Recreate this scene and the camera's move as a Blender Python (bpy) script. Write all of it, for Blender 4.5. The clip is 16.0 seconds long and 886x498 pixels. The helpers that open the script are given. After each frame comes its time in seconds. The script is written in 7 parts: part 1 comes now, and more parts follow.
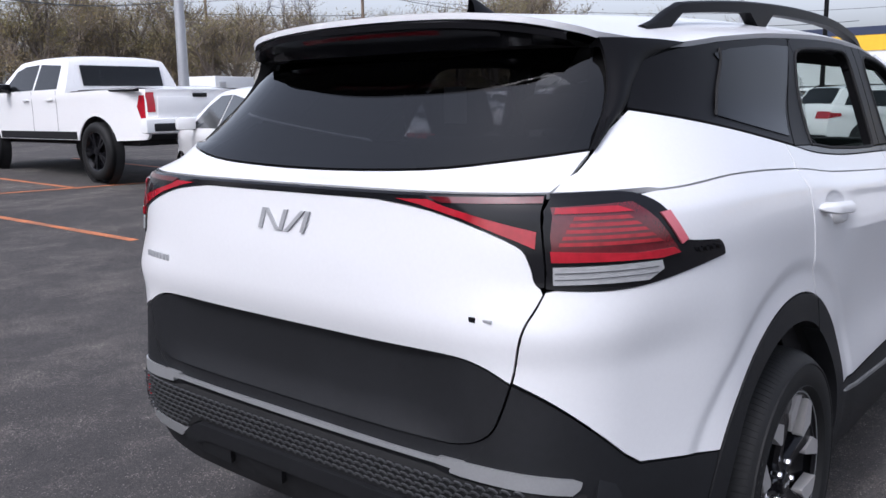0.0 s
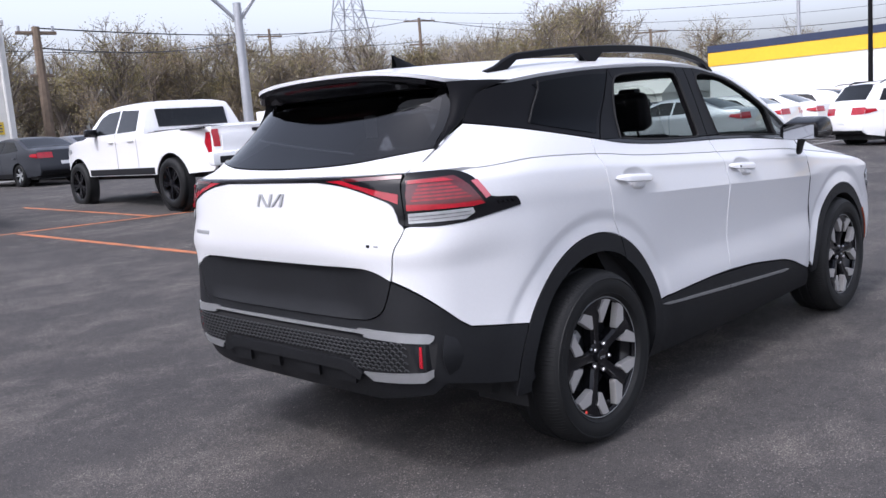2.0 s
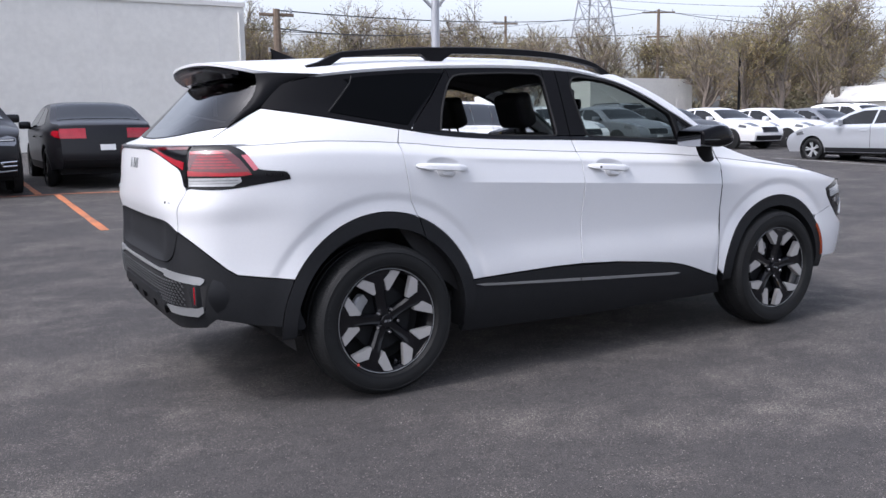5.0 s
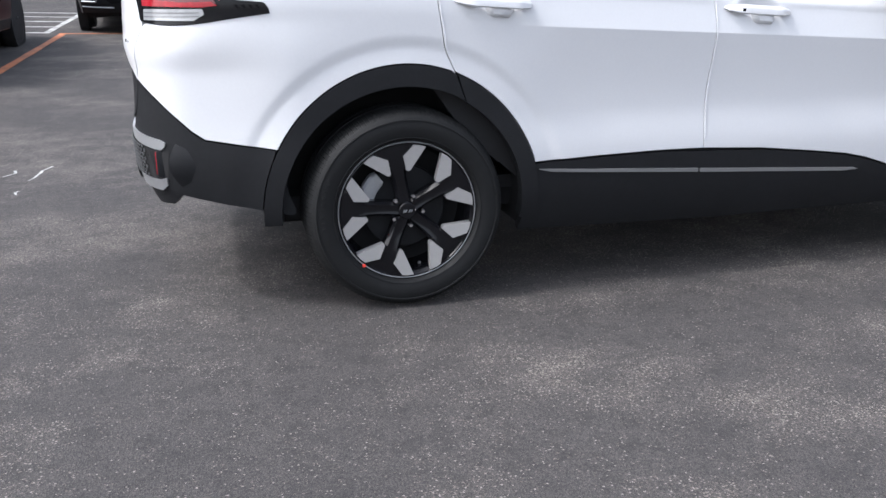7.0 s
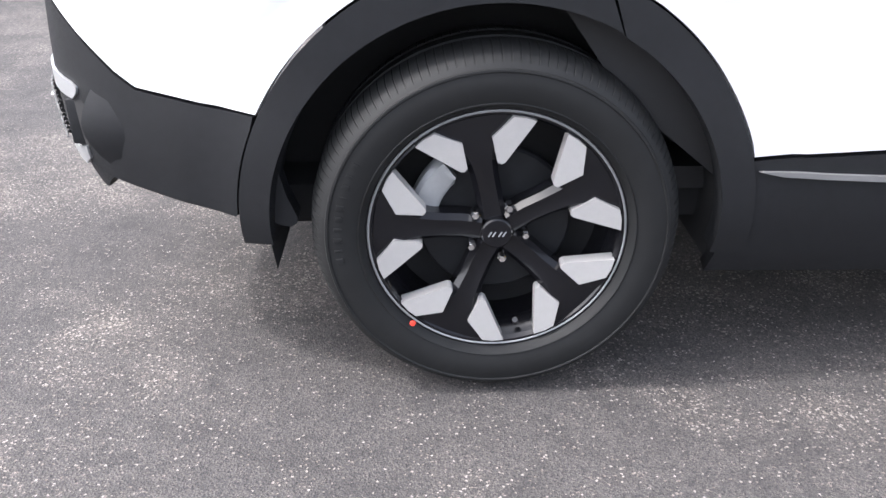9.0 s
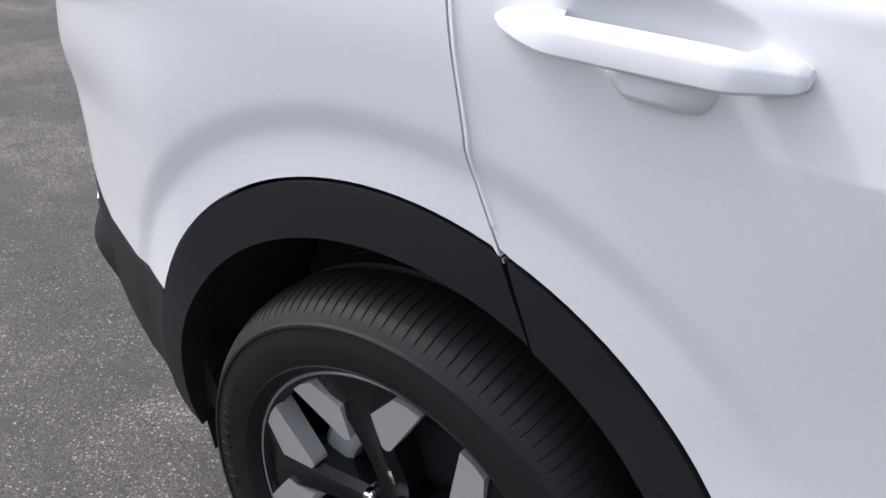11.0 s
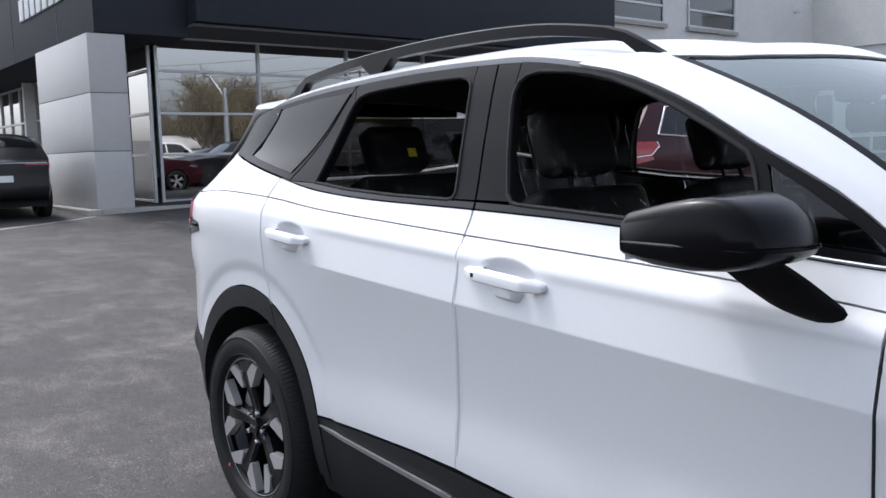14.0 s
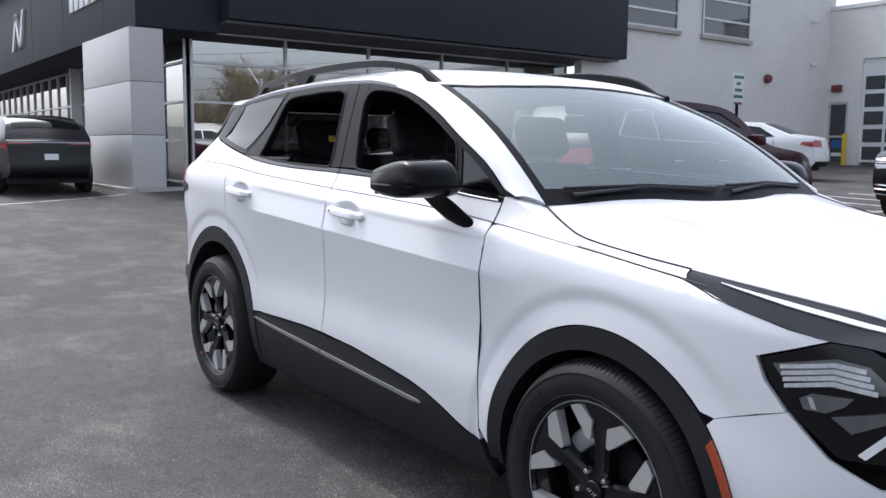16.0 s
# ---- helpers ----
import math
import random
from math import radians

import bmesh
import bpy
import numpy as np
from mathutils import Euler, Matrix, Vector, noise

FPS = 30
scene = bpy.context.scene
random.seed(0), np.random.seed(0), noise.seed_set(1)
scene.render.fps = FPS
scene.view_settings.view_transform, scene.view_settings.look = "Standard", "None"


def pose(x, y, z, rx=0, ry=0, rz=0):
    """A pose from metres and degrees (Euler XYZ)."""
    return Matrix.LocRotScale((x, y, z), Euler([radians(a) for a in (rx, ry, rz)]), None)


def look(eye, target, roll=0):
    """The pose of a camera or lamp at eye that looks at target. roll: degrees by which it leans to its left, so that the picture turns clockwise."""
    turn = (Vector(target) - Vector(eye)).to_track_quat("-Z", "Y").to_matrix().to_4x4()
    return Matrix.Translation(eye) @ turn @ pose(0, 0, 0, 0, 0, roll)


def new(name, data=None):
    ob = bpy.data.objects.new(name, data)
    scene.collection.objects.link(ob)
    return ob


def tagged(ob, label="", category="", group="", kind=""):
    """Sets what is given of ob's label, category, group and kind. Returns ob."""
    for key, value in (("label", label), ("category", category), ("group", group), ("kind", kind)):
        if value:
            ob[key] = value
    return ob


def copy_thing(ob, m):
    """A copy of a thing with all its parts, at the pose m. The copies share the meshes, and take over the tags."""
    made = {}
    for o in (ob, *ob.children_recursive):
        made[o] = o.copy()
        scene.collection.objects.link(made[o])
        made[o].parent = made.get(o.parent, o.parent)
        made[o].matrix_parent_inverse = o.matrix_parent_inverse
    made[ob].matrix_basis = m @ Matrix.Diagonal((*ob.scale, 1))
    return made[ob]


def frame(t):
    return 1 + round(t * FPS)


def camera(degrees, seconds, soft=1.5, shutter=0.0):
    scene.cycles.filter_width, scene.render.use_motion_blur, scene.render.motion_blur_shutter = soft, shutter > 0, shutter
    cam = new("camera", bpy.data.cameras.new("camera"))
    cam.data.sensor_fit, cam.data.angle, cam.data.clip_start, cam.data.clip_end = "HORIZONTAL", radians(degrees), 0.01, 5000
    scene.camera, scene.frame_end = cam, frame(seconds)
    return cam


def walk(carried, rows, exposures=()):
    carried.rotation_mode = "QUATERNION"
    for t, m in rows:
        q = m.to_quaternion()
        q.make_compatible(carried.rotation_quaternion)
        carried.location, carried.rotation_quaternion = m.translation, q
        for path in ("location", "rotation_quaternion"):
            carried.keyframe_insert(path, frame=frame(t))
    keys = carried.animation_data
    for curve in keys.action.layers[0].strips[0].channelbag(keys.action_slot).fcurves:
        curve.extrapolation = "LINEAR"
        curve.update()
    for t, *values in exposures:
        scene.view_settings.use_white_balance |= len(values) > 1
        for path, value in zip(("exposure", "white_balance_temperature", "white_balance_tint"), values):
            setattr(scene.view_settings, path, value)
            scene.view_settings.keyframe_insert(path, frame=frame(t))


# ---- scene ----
cam = camera(54.7, 16.0)
PATH = [
    (0, (-2.273, -1.597, 1.406), (-0.758, -0.335, 1.07), -0.9),
    (0.5, (-2.492, -1.877, 1.428), (-0.982, -0.605, 1.11), -1.2),
    (1, (-2.591, -2.256, 1.409), (-1.11, -0.946, 1.112), -1.3),
    (1.5, (-2.791, -2.584, 1.409), (-1.345, -1.235, 1.112), -3.3),
    (2, (-2.934, -2.913, 1.378), (-1.525, -1.522, 1.096), -4.4),
    (2.5, (-2.896, -3.294, 1.353), (-1.527, -1.864, 1.072), -3.4),
    (3, (-2.698, -3.58, 1.332), (-1.376, -2.105, 1.058), -2.8),
    (3.2, (-2.641, -3.723, 1.341), (-1.348, -2.219, 1.08), -3.0),
    (5.3, (-1.558, -4.561, 1.276), (-0.657, -2.803, 0.962), -1.0),
    (5.5, (-1.418, -4.519, 1.267), (-0.579, -2.738, 0.912), -1.2),
    (6, (-1.067, -4.44, 1.243), (-0.434, -2.598, 0.791), -1.4),
    (6.5, (-0.831, -4.201, 1.225), (-0.314, -2.342, 0.696), -0.7),
    (7, (-0.649, -3.847, 1.198), (-0.16, -2.008, 0.582), -0.1),
    (7.5, (-0.459, -3.483, 1.184), (-0.098, -1.647, 0.478), 1.1),
    (8, (-0.375, -3.046, 1.156), (-0.111, -1.229, 0.363), 1.1),
    (8.2, (-0.331, -2.892, 1.149), (-0.102, -1.084, 0.326), 0.5),
    (10.3, (0.242, -1.903, 1.075), (-0.251, -0.228, 0.1), 1.6),
    (10.5, (0.328, -1.814, 1.109), (-0.299, -0.171, 0.156), 1.7),
    (11, (0.605, -1.576, 1.275), (-0.458, -0.148, 0.362), -1.9),
    (11.5, (0.896, -1.663, 1.397), (-0.338, -0.269, 0.667), -2.1),
    (12, (1.253, -1.857, 1.376), (-0.122, -0.468, 0.95), -0.8),
    (12.5, (1.668, -1.91, 1.391), (0.215, -0.575, 1.065), -2.5),
    (13, (2.04, -2.074, 1.389), (0.551, -0.764, 1.125), -1.9),
    (13.5, (2.461, -2.118, 1.371), (0.926, -0.856, 1.147), -1.4),
    (14, (2.855, -2.258, 1.354), (1.298, -1.022, 1.133), -1.4),
    (14.5, (3.219, -2.384, 1.36), (1.627, -1.19, 1.154), -0.7),
    (15, (3.629, -2.427, 1.353), (2.025, -1.25, 1.144), 0.2),
    (15.5, (3.964, -2.582, 1.338), (2.372, -1.392, 1.109), 0.5),
    (16, (4.353, -2.596, 1.31), (2.75, -1.424, 1.08), 0.6),
]
walk(cam, [(t, look(eye, target, roll)) for t, eye, target, roll in PATH],
     [(0, 0.60, 5890, 15), (1.5, 0.80, 5890, 16), (3, 0.88, 5900, 17), (5.5, 0.92, 5950, 14), (6.2, 1.22, 5980, 12), (6.5, 1.15, 6000, 11), (8, 1.84, 6050, 12), (10.4, 2.54, 6350, 13), (11, 1.14, 6200, 12), (11.5, 0.44, 6050, 11), (12, 0.82, 6000, 11), (12.5, 0.95, 5950, 11), (14, 0.95, 5950, 11), (16, 1.0, 5950, 12)])

# ---- world, sun and exposure ----
world = bpy.data.worlds.new("sky")
scene.world = world
world.use_nodes = True
wn = world.node_tree.nodes
sky = wn.new("ShaderNodeTexSky")
sky.sky_type, sky.sun_disc = "NISHITA", False
sky.sun_elevation, sky.sun_rotation = radians(53), radians(268)
sky.air_density, sky.dust_density, sky.ozone_density = 1.0, 5.5, 1.8
wn["Background"].inputs["Strength"].default_value = 0.15
haze = wn.new("ShaderNodeHueSaturation")
# spring haze: paler and brighter towards the horizon
way, split = wn.new("ShaderNodeTexCoord"), wn.new("ShaderNodeSeparateXYZ")
world.node_tree.links.new(way.outputs["Generated"], split.inputs[0])
for key, low, high in (("Saturation", 0.26, 0.46), ("Value", 1.40, 0.98)):
    fade = wn.new("ShaderNodeMapRange")
    fade.interpolation_type = "SMOOTHSTEP"
    fade.inputs["From Min"].default_value, fade.inputs["From Max"].default_value = 0.0, 0.6
    fade.inputs["To Min"].default_value, fade.inputs["To Max"].default_value = low, high
    world.node_tree.links.new(split.outputs["Z"], fade.inputs["Value"])
    world.node_tree.links.new(fade.outputs[0], haze.inputs[key])
world.node_tree.links.new(sky.outputs[0], haze.inputs["Color"])
world.node_tree.links.new(haze.outputs[0], wn["Background"].inputs[0])

sun = new("sun", bpy.data.lights.new("sun", "SUN"))
sun.data.energy, sun.data.angle, sun.data.color = 0.78, radians(2.2), (1.0, 0.965, 0.91)
sun.matrix_world = look((-6, -0.55, 8), (0, 0, 0))


# ---- materials ----
def material(name, base, rough=0.5, metal=0.0, coat=0.0, spec=0.5, vary=0.0, scale=20.0, bump=0.0, bump_scale=200.0, second=None):
    m = bpy.data.materials.new(name)
    m.use_nodes = True
    n, l = m.node_tree.nodes, m.node_tree.links
    b = n["Principled BSDF"]
    b.inputs["Base Color"].default_value = (*base, 1)
    b.inputs["Roughness"].default_value, b.inputs["Metallic"].default_value = rough, metal
    b.inputs["Coat Weight"].default_value, b.inputs["Coat Roughness"].default_value = coat, 0.03
    b.inputs["Specular IOR Level"].default_value = spec
    geo = n.new("ShaderNodeTexCoord")
    if vary:
        big, small = n.new("ShaderNodeTexNoise"), n.new("ShaderNodeTexNoise")
        big.inputs["Scale"].default_value, small.inputs["Scale"].default_value = scale * 0.12, scale
        for t in (big, small):
            t.inputs["Detail"].default_value = 6
            l.new(geo.outputs["Object"], t.inputs["Vector"])
        add = n.new("ShaderNodeMath")
        add.operation = "ADD"
        l.new(big.outputs["Fac"], add.inputs[0])
        l.new(small.outputs["Fac"], add.inputs[1])
        mix = n.new("ShaderNodeMix")
        mix.data_type = "RGBA"
        dark = second or tuple(c * (1 - vary) for c in base)
        ramp = n.new("ShaderNodeMapRange")
        ramp.inputs["From Min"].default_value, ramp.inputs["From Max"].default_value = 0.75, 1.25
        l.new(add.outputs[0], ramp.inputs["Value"])
        l.new(ramp.outputs[0], mix.inputs["Factor"])
        mix.inputs["A"].default_value, mix.inputs["B"].default_value = (*dark, 1), (*base, 1)
        l.new(mix.outputs["Result"], b.inputs["Base Color"])
    if bump:
        t, bp = n.new("ShaderNodeTexNoise"), n.new("ShaderNodeBump")
        t.inputs["Scale"].default_value, t.inputs["Detail"].default_value = bump_scale, 3
        l.new(geo.outputs["Object"], t.inputs["Vector"])
        bp.inputs["Strength"].default_value, bp.inputs["Distance"].default_value = bump, 0.002
        l.new(t.outputs["Fac"], bp.inputs["Height"])
        l.new(bp.outputs[0], b.inputs["Normal"])
    return m


def glass(name, tint, ior=1.45, crinkle=0.0, sky_veil=0.0):
    """A thin pane: tinted see-through with a real reflection, and optional painted glints and sky haze."""
    m = bpy.data.materials.new(name)
    m.use_nodes = True
    n, l = m.node_tree.nodes, m.node_tree.links
    n.remove(n["Principled BSDF"])
    t, g, f, x = n.new("ShaderNodeBsdfTransparent"), n.new("ShaderNodeBsdfGlossy"), n.new("ShaderNodeLayerWeight"), n.new("ShaderNodeMixShader")
    t.inputs[0].default_value = (*tint, 1)
    g.inputs["Roughness"].default_value = 0.01
    f.inputs["Blend"].default_value = 0.5
    bare = ((ior - 1) / (ior + 1)) ** 2
    steep, gloss = n.new("ShaderNodeMath"), n.new("ShaderNodeMath")
    steep.operation, gloss.operation = "POWER", "MULTIPLY_ADD"
    steep.inputs[1].default_value, gloss.inputs[1].default_value, gloss.inputs[2].default_value = 5.0, 1 - bare, bare
    l.new(f.outputs["Facing"], steep.inputs[0])
    l.new(steep.outputs[0], gloss.inputs[0])
    if crinkle:
        co, mp, nz, bp = n.new("ShaderNodeTexCoord"), n.new("ShaderNodeMapping"), n.new("ShaderNodeTexNoise"), n.new("ShaderNodeBump")
        mp.inputs["Scale"].default_value = (1, 1, 0.07)
        nz.inputs["Scale"].default_value, nz.inputs["Detail"].default_value = 30, 3
        bp.inputs["Strength"].default_value, bp.inputs["Distance"].default_value = crinkle, 0.06
        l.new(co.outputs["Object"], mp.inputs["Vector"])
        l.new(mp.outputs[0], nz.inputs["Vector"])
        l.new(nz.outputs["Fac"], bp.inputs["Height"])
        l.new(bp.outputs[0], g.inputs["Normal"])
        g.inputs["Roughness"].default_value = 0.05
        # stretched noise scales the gloss, painting bright glints on the film
        glint_streaks, ridge, much = n.new("ShaderNodeTexNoise"), n.new("ShaderNodeMapRange"), n.new("ShaderNodeMath")
        glint_streaks.inputs["Scale"].default_value, glint_streaks.inputs["Detail"].default_value, glint_streaks.inputs["Distortion"].default_value = 55, 4, 0.6
        ridge.inputs["From Min"].default_value, ridge.inputs["From Max"].default_value, ridge.inputs["To Min"].default_value, ridge.inputs["To Max"].default_value = 0.54, 0.70, 0.10, 2.6
        much.operation, much.use_clamp = "MULTIPLY", True
        l.new(mp.outputs[0], glint_streaks.inputs["Vector"])
        l.new(glint_streaks.outputs["Fac"], ridge.inputs["Value"])
        l.new(gloss.outputs[0], much.inputs[0])
        l.new(ridge.outputs[0], much.inputs[1])
        gloss = much
    l.new(gloss.outputs[0], x.inputs[0])
    # teal diffuse share painting the milky haze of reflected sky into the pane
    if sky_veil:
        film, veil = n.new("ShaderNodeBsdfDiffuse"), n.new("ShaderNodeMixShader")
        film.inputs[0].default_value, veil.inputs[0].default_value = (0.34, 0.50, 0.46, 1), sky_veil
        l.new(t.outputs[0], veil.inputs[1])
        l.new(film.outputs[0], veil.inputs[2])
        t = veil
    l.new(t.outputs[0], x.inputs[1])
    l.new(g.outputs[0], x.inputs[2])
    l.new(x.outputs[0], n["Material Output"].inputs[0])
    return m


def asphalt_material():
    m = bpy.data.materials.new("asphalt")
    m.use_nodes = True
    n, l = m.node_tree.nodes, m.node_tree.links
    b = n["Principled BSDF"]
    co = n.new("ShaderNodeTexCoord")

    def noise_tex(scale, detail=5.0, rough=0.6, stretch=None):
        t = n.new("ShaderNodeTexNoise")
        t.inputs["Scale"].default_value, t.inputs["Detail"].default_value, t.inputs["Roughness"].default_value = scale, detail, rough
        if stretch:
            mp = n.new("ShaderNodeMapping")
            mp.inputs["Scale"].default_value = stretch
            l.new(co.outputs["Object"], mp.inputs["Vector"])
            l.new(mp.outputs[0], t.inputs["Vector"])
        else:
            l.new(co.outputs["Object"], t.inputs["Vector"])
        return t.outputs["Fac"]

    def span(value, a, c, lo=0.0, hi=1.0):
        r = n.new("ShaderNodeMapRange")
        r.inputs["From Min"].default_value, r.inputs["From Max"].default_value = a, c
        r.inputs["To Min"].default_value, r.inputs["To Max"].default_value = lo, hi
        l.new(value, r.inputs["Value"])
        return r.outputs[0]

    def math_node(op, a, c):
        k = n.new("ShaderNodeMath")
        k.operation = op
        for i, v in enumerate((a, c)):
            if isinstance(v, (int, float)):
                k.inputs[i].default_value = v
            else:
                l.new(v, k.inputs[i])
        return k.outputs[0]

    def mixed(f, a, c):
        k = n.new("ShaderNodeMix")
        k.data_type = "RGBA"
        l.new(f, k.inputs["Factor"])
        for key, v in (("A", a), ("B", c)):
            if isinstance(v, tuple):
                k.inputs[key].default_value = (*v, 1)
            else:
                l.new(v, k.inputs[key])
        return k.outputs["Result"]

    def cells(scale):
        t, s = n.new("ShaderNodeTexVoronoi"), n.new("ShaderNodeSeparateColor")
        t.inputs["Scale"].default_value = scale
        l.new(co.outputs["Object"], t.inputs["Vector"])
        l.new(t.outputs["Color"], s.inputs[0])
        return t, s

    stones, grey = cells(235)
    grit, fine_grey = cells(410)
    worn = span(noise_tex(0.75, 8, 0.68, (1, 1.7, 1)), 0.46, 0.64)
    fine = span(noise_tex(5.5, 7, 0.72), 0.40, 0.72)
    wear = math_node("MULTIPLY", math_node("ADD", math_node("MULTIPLY", worn, 0.85), 0.15), math_node("ADD", math_node("MULTIPLY", fine, 0.85), 0.15))
    base = mixed(span(noise_tex(0.23, 6), 0.35, 0.65), (0.028, 0.0272, 0.0288), (0.060, 0.0568, 0.0560))
    base = mixed(math_node("MULTIPLY", wear, 0.90), base, (0.128, 0.115, 0.107))
    dark_cell = math_node("POWER", grey.outputs[1], 1.5)
    toned = mixed(span(dark_cell, 0, 1, 0.0, 0.85), base, (0.016, 0.016, 0.018))
    toned = mixed(math_node("MULTIPLY", span(fine_grey.outputs[0], 0.5, 1.0, 0.0, 1.0), math_node("ADD", math_node("MULTIPLY", wear, 0.8), 0.42)), toned, (0.175, 0.155, 0.138))
    mottle = span(noise_tex(11, 6, 0.72), 0.46, 0.64, 0.0, 0.60)
    toned = mixed(mottle, toned, (0.024, 0.023, 0.024))
    pale = math_node("MAXIMUM", math_node("GREATER_THAN", math_node("ADD", grey.outputs[0], math_node("MULTIPLY", wear, 0.60)), 1.015), math_node("GREATER_THAN", grey.outputs[0], 0.9975))
    tan = mixed(grey.outputs[2], (0.25, 0.208, 0.172), (0.33, 0.305, 0.28))
    final = mixed(math_node("MULTIPLY", pale, math_node("ADD", math_node("MULTIPLY", grey.outputs[2], 0.45), 0.30)), toned, tan)
    l.new(final, b.inputs["Base Color"])
    b.inputs["Roughness"].default_value = 0.82
    b.inputs["Specular IOR Level"].default_value = 0.35
    bp = n.new("ShaderNodeBump")
    bp.inputs["Strength"].default_value, bp.inputs["Distance"].default_value = 0.5, 0.004
    l.new(math_node("ADD", math_node("MULTIPLY", grey.outputs[2], 0.7), stones.outputs["Distance"]), bp.inputs["Height"])
    l.new(bp.outputs[0], b.inputs["Normal"])
    return m


WHITE = material("white_paint", (0.675, 0.68, 0.692), 0.32, coat=0.45, vary=0.03, scale=900)
BLACK = material("black_gloss", (0.007, 0.007, 0.0085), 0.16, coat=0.12, spec=0.25)
MIRROR_BLACK = material("mirror_cap_black", (0.004, 0.004, 0.005), 0.22, spec=0.12)
PIANO = material("satin_black_trim", (0.006, 0.006, 0.007), 0.45, spec=0.10)
PLASTIC = material("black_grained_plastic", (0.010, 0.0107, 0.0125), 0.6, spec=0.27, vary=0.25, scale=60, bump=0.35, bump_scale=900)
GREY_PLASTIC = material("grey_plastic", (0.045, 0.047, 0.05), 0.5, vary=0.2, scale=40, bump=0.2, bump_scale=700)
DULL_SILVER = material("dull_silver", (0.26, 0.265, 0.27), 0.45, metal=0.35, vary=0.08, scale=200)
TRIM_SILVER = material("satin_bumper_trim", (0.50, 0.51, 0.52), 0.36, metal=0.7, vary=0.08, scale=200)
SILL_SILVER = material("satin_sill_strip", (0.34, 0.345, 0.35), 0.4, metal=0.7, vary=0.08, scale=200)
SILVER = material("satin_silver", (0.40, 0.41, 0.42), 0.42, metal=0.35, vary=0.08, scale=200)
MACHINED = material("machined_alloy", (0.43, 0.42, 0.41), 0.4, metal=0.3, vary=0.06, scale=500)
MIRROR = material("mirror_silver", (0.30, 0.31, 0.33), 0.03, metal=1.0)
CHROME = material("chrome", (0.75, 0.75, 0.76), 0.08, metal=1.0)
RUBBER = material("tyre_rubber", (0.0085, 0.009, 0.0095), 0.66, spec=0.3, vary=0.3, scale=30, bump=0.15, bump_scale=500)
DARK = material("dark_underbody", (0.012, 0.012, 0.013), 0.9, vary=0.3, scale=15)
CABIN = material("black_cabin_trim", (0.011, 0.011, 0.0125), 0.65, vary=0.3, scale=40, bump=0.2, bump_scale=500)
LEATHER = material("black_leather", (0.005, 0.005, 0.006), 0.6, spec=0.16, vary=0.3, scale=25, bump=0.4, bump_scale=260)
RED_LENS = material("red_lamp_lens", (0.40, 0.010, 0.022), 0.12, coat=0.5, vary=0.3, scale=60)
RED_CORE = material("red_lamp_core", (0.40, 0.010, 0.020), 0.16, coat=0.6, vary=0.5, scale=40)
DEEP_RED = material("deep_red_lens", (0.11, 0.005, 0.010), 0.12, coat=1.0, vary=0.3, scale=90)
PALE_RED = material("pale_red_reflector", (0.55, 0.12, 0.15), 0.2, coat=1.0)
CLEAR_LENS = material("clear_lamp_lens", (0.55, 0.56, 0.57), 0.15, metal=0.4, coat=1.0, vary=0.2, scale=40)
LIGHT_BAR = material("clear_ribbed_lens", (0.62, 0.64, 0.66), 0.18, metal=0.15, coat=1.0, vary=0.35, scale=90)
SMOKED = material("smoked_reflector", (0.16, 0.165, 0.17), 0.2, metal=0.5, coat=1.0, vary=0.3, scale=30)
SIGN_WHITE = material("sign_white", (0.75, 0.76, 0.76), 0.5, vary=0.04, scale=10)
AMBER = material("amber_reflector", (0.30, 0.045, 0.008), 0.2, coat=1.0)
RED_DOT = material("red_paint_dot", (0.7, 0.05, 0.03), 0.5)
SAIL_TINT = glass("sail_glass", (0.40, 0.42, 0.43), 1.5)
DEEP_TINT = glass("dark_tinted_glass", (0.035, 0.037, 0.04), 1.25)
REAR_TINT = glass("rear_window_glass", (0.07, 0.073, 0.078), 1.75)
# last value: how much reflected sky haze is painted into the windscreen
CLEAR = glass("clear_glass", (0.56, 0.64, 0.61), 2.5, 0.0, 0.15)
WRAP = glass("clear_plastic_film", (0.97, 0.97, 0.97), 1.48, 1.0)
WIPER = material("wiper_black", (0.015, 0.015, 0.016), 0.45)


# ---- mesh helpers ----
def part(name, bm, mat, parent=None, label="", sharp=38, smooth=True, recalc=True):
    """Links a bmesh as one mesh object under a thing or a part."""
    if recalc:
        bmesh.ops.recalc_face_normals(bm, faces=bm.faces[:])
    limit = radians(sharp)
    for e in bm.edges:
        if len(e.link_faces) == 2 and e.calc_face_angle(0) > limit:
            e.smooth = False
    for f in bm.faces:
        f.smooth = smooth
    me = bpy.data.meshes.new(name)
    bm.to_mesh(me)
    bm.free()
    me.materials.append(mat)
    ob = new(name, me)
    ob.parent = parent
    if label:
        ob["label"] = label
    return ob


def empty(name, at=(0, 0, 0), turn=0.0):
    ob = new(name)
    ob.empty_display_size = 0.2
    ob.matrix_basis = pose(*at, 0, 0, turn)
    return ob


def box(bm, c, s, bevel=0.0, m=None, seg=2):
    r = bmesh.ops.create_cube(bm, size=1.0, matrix=(m or Matrix()) @ Matrix.LocRotScale(c, None, s))
    if bevel:
        edges = list({e for v in r["verts"] for e in v.link_edges})
        bmesh.ops.bevel(bm, geom=edges, offset=bevel, segments=seg, affect="EDGES", profile=0.6)
    return bm


def boxed(c, s, bevel=0.0, m=None, seg=2):
    return box(bmesh.new(), c, s, bevel, m, seg)


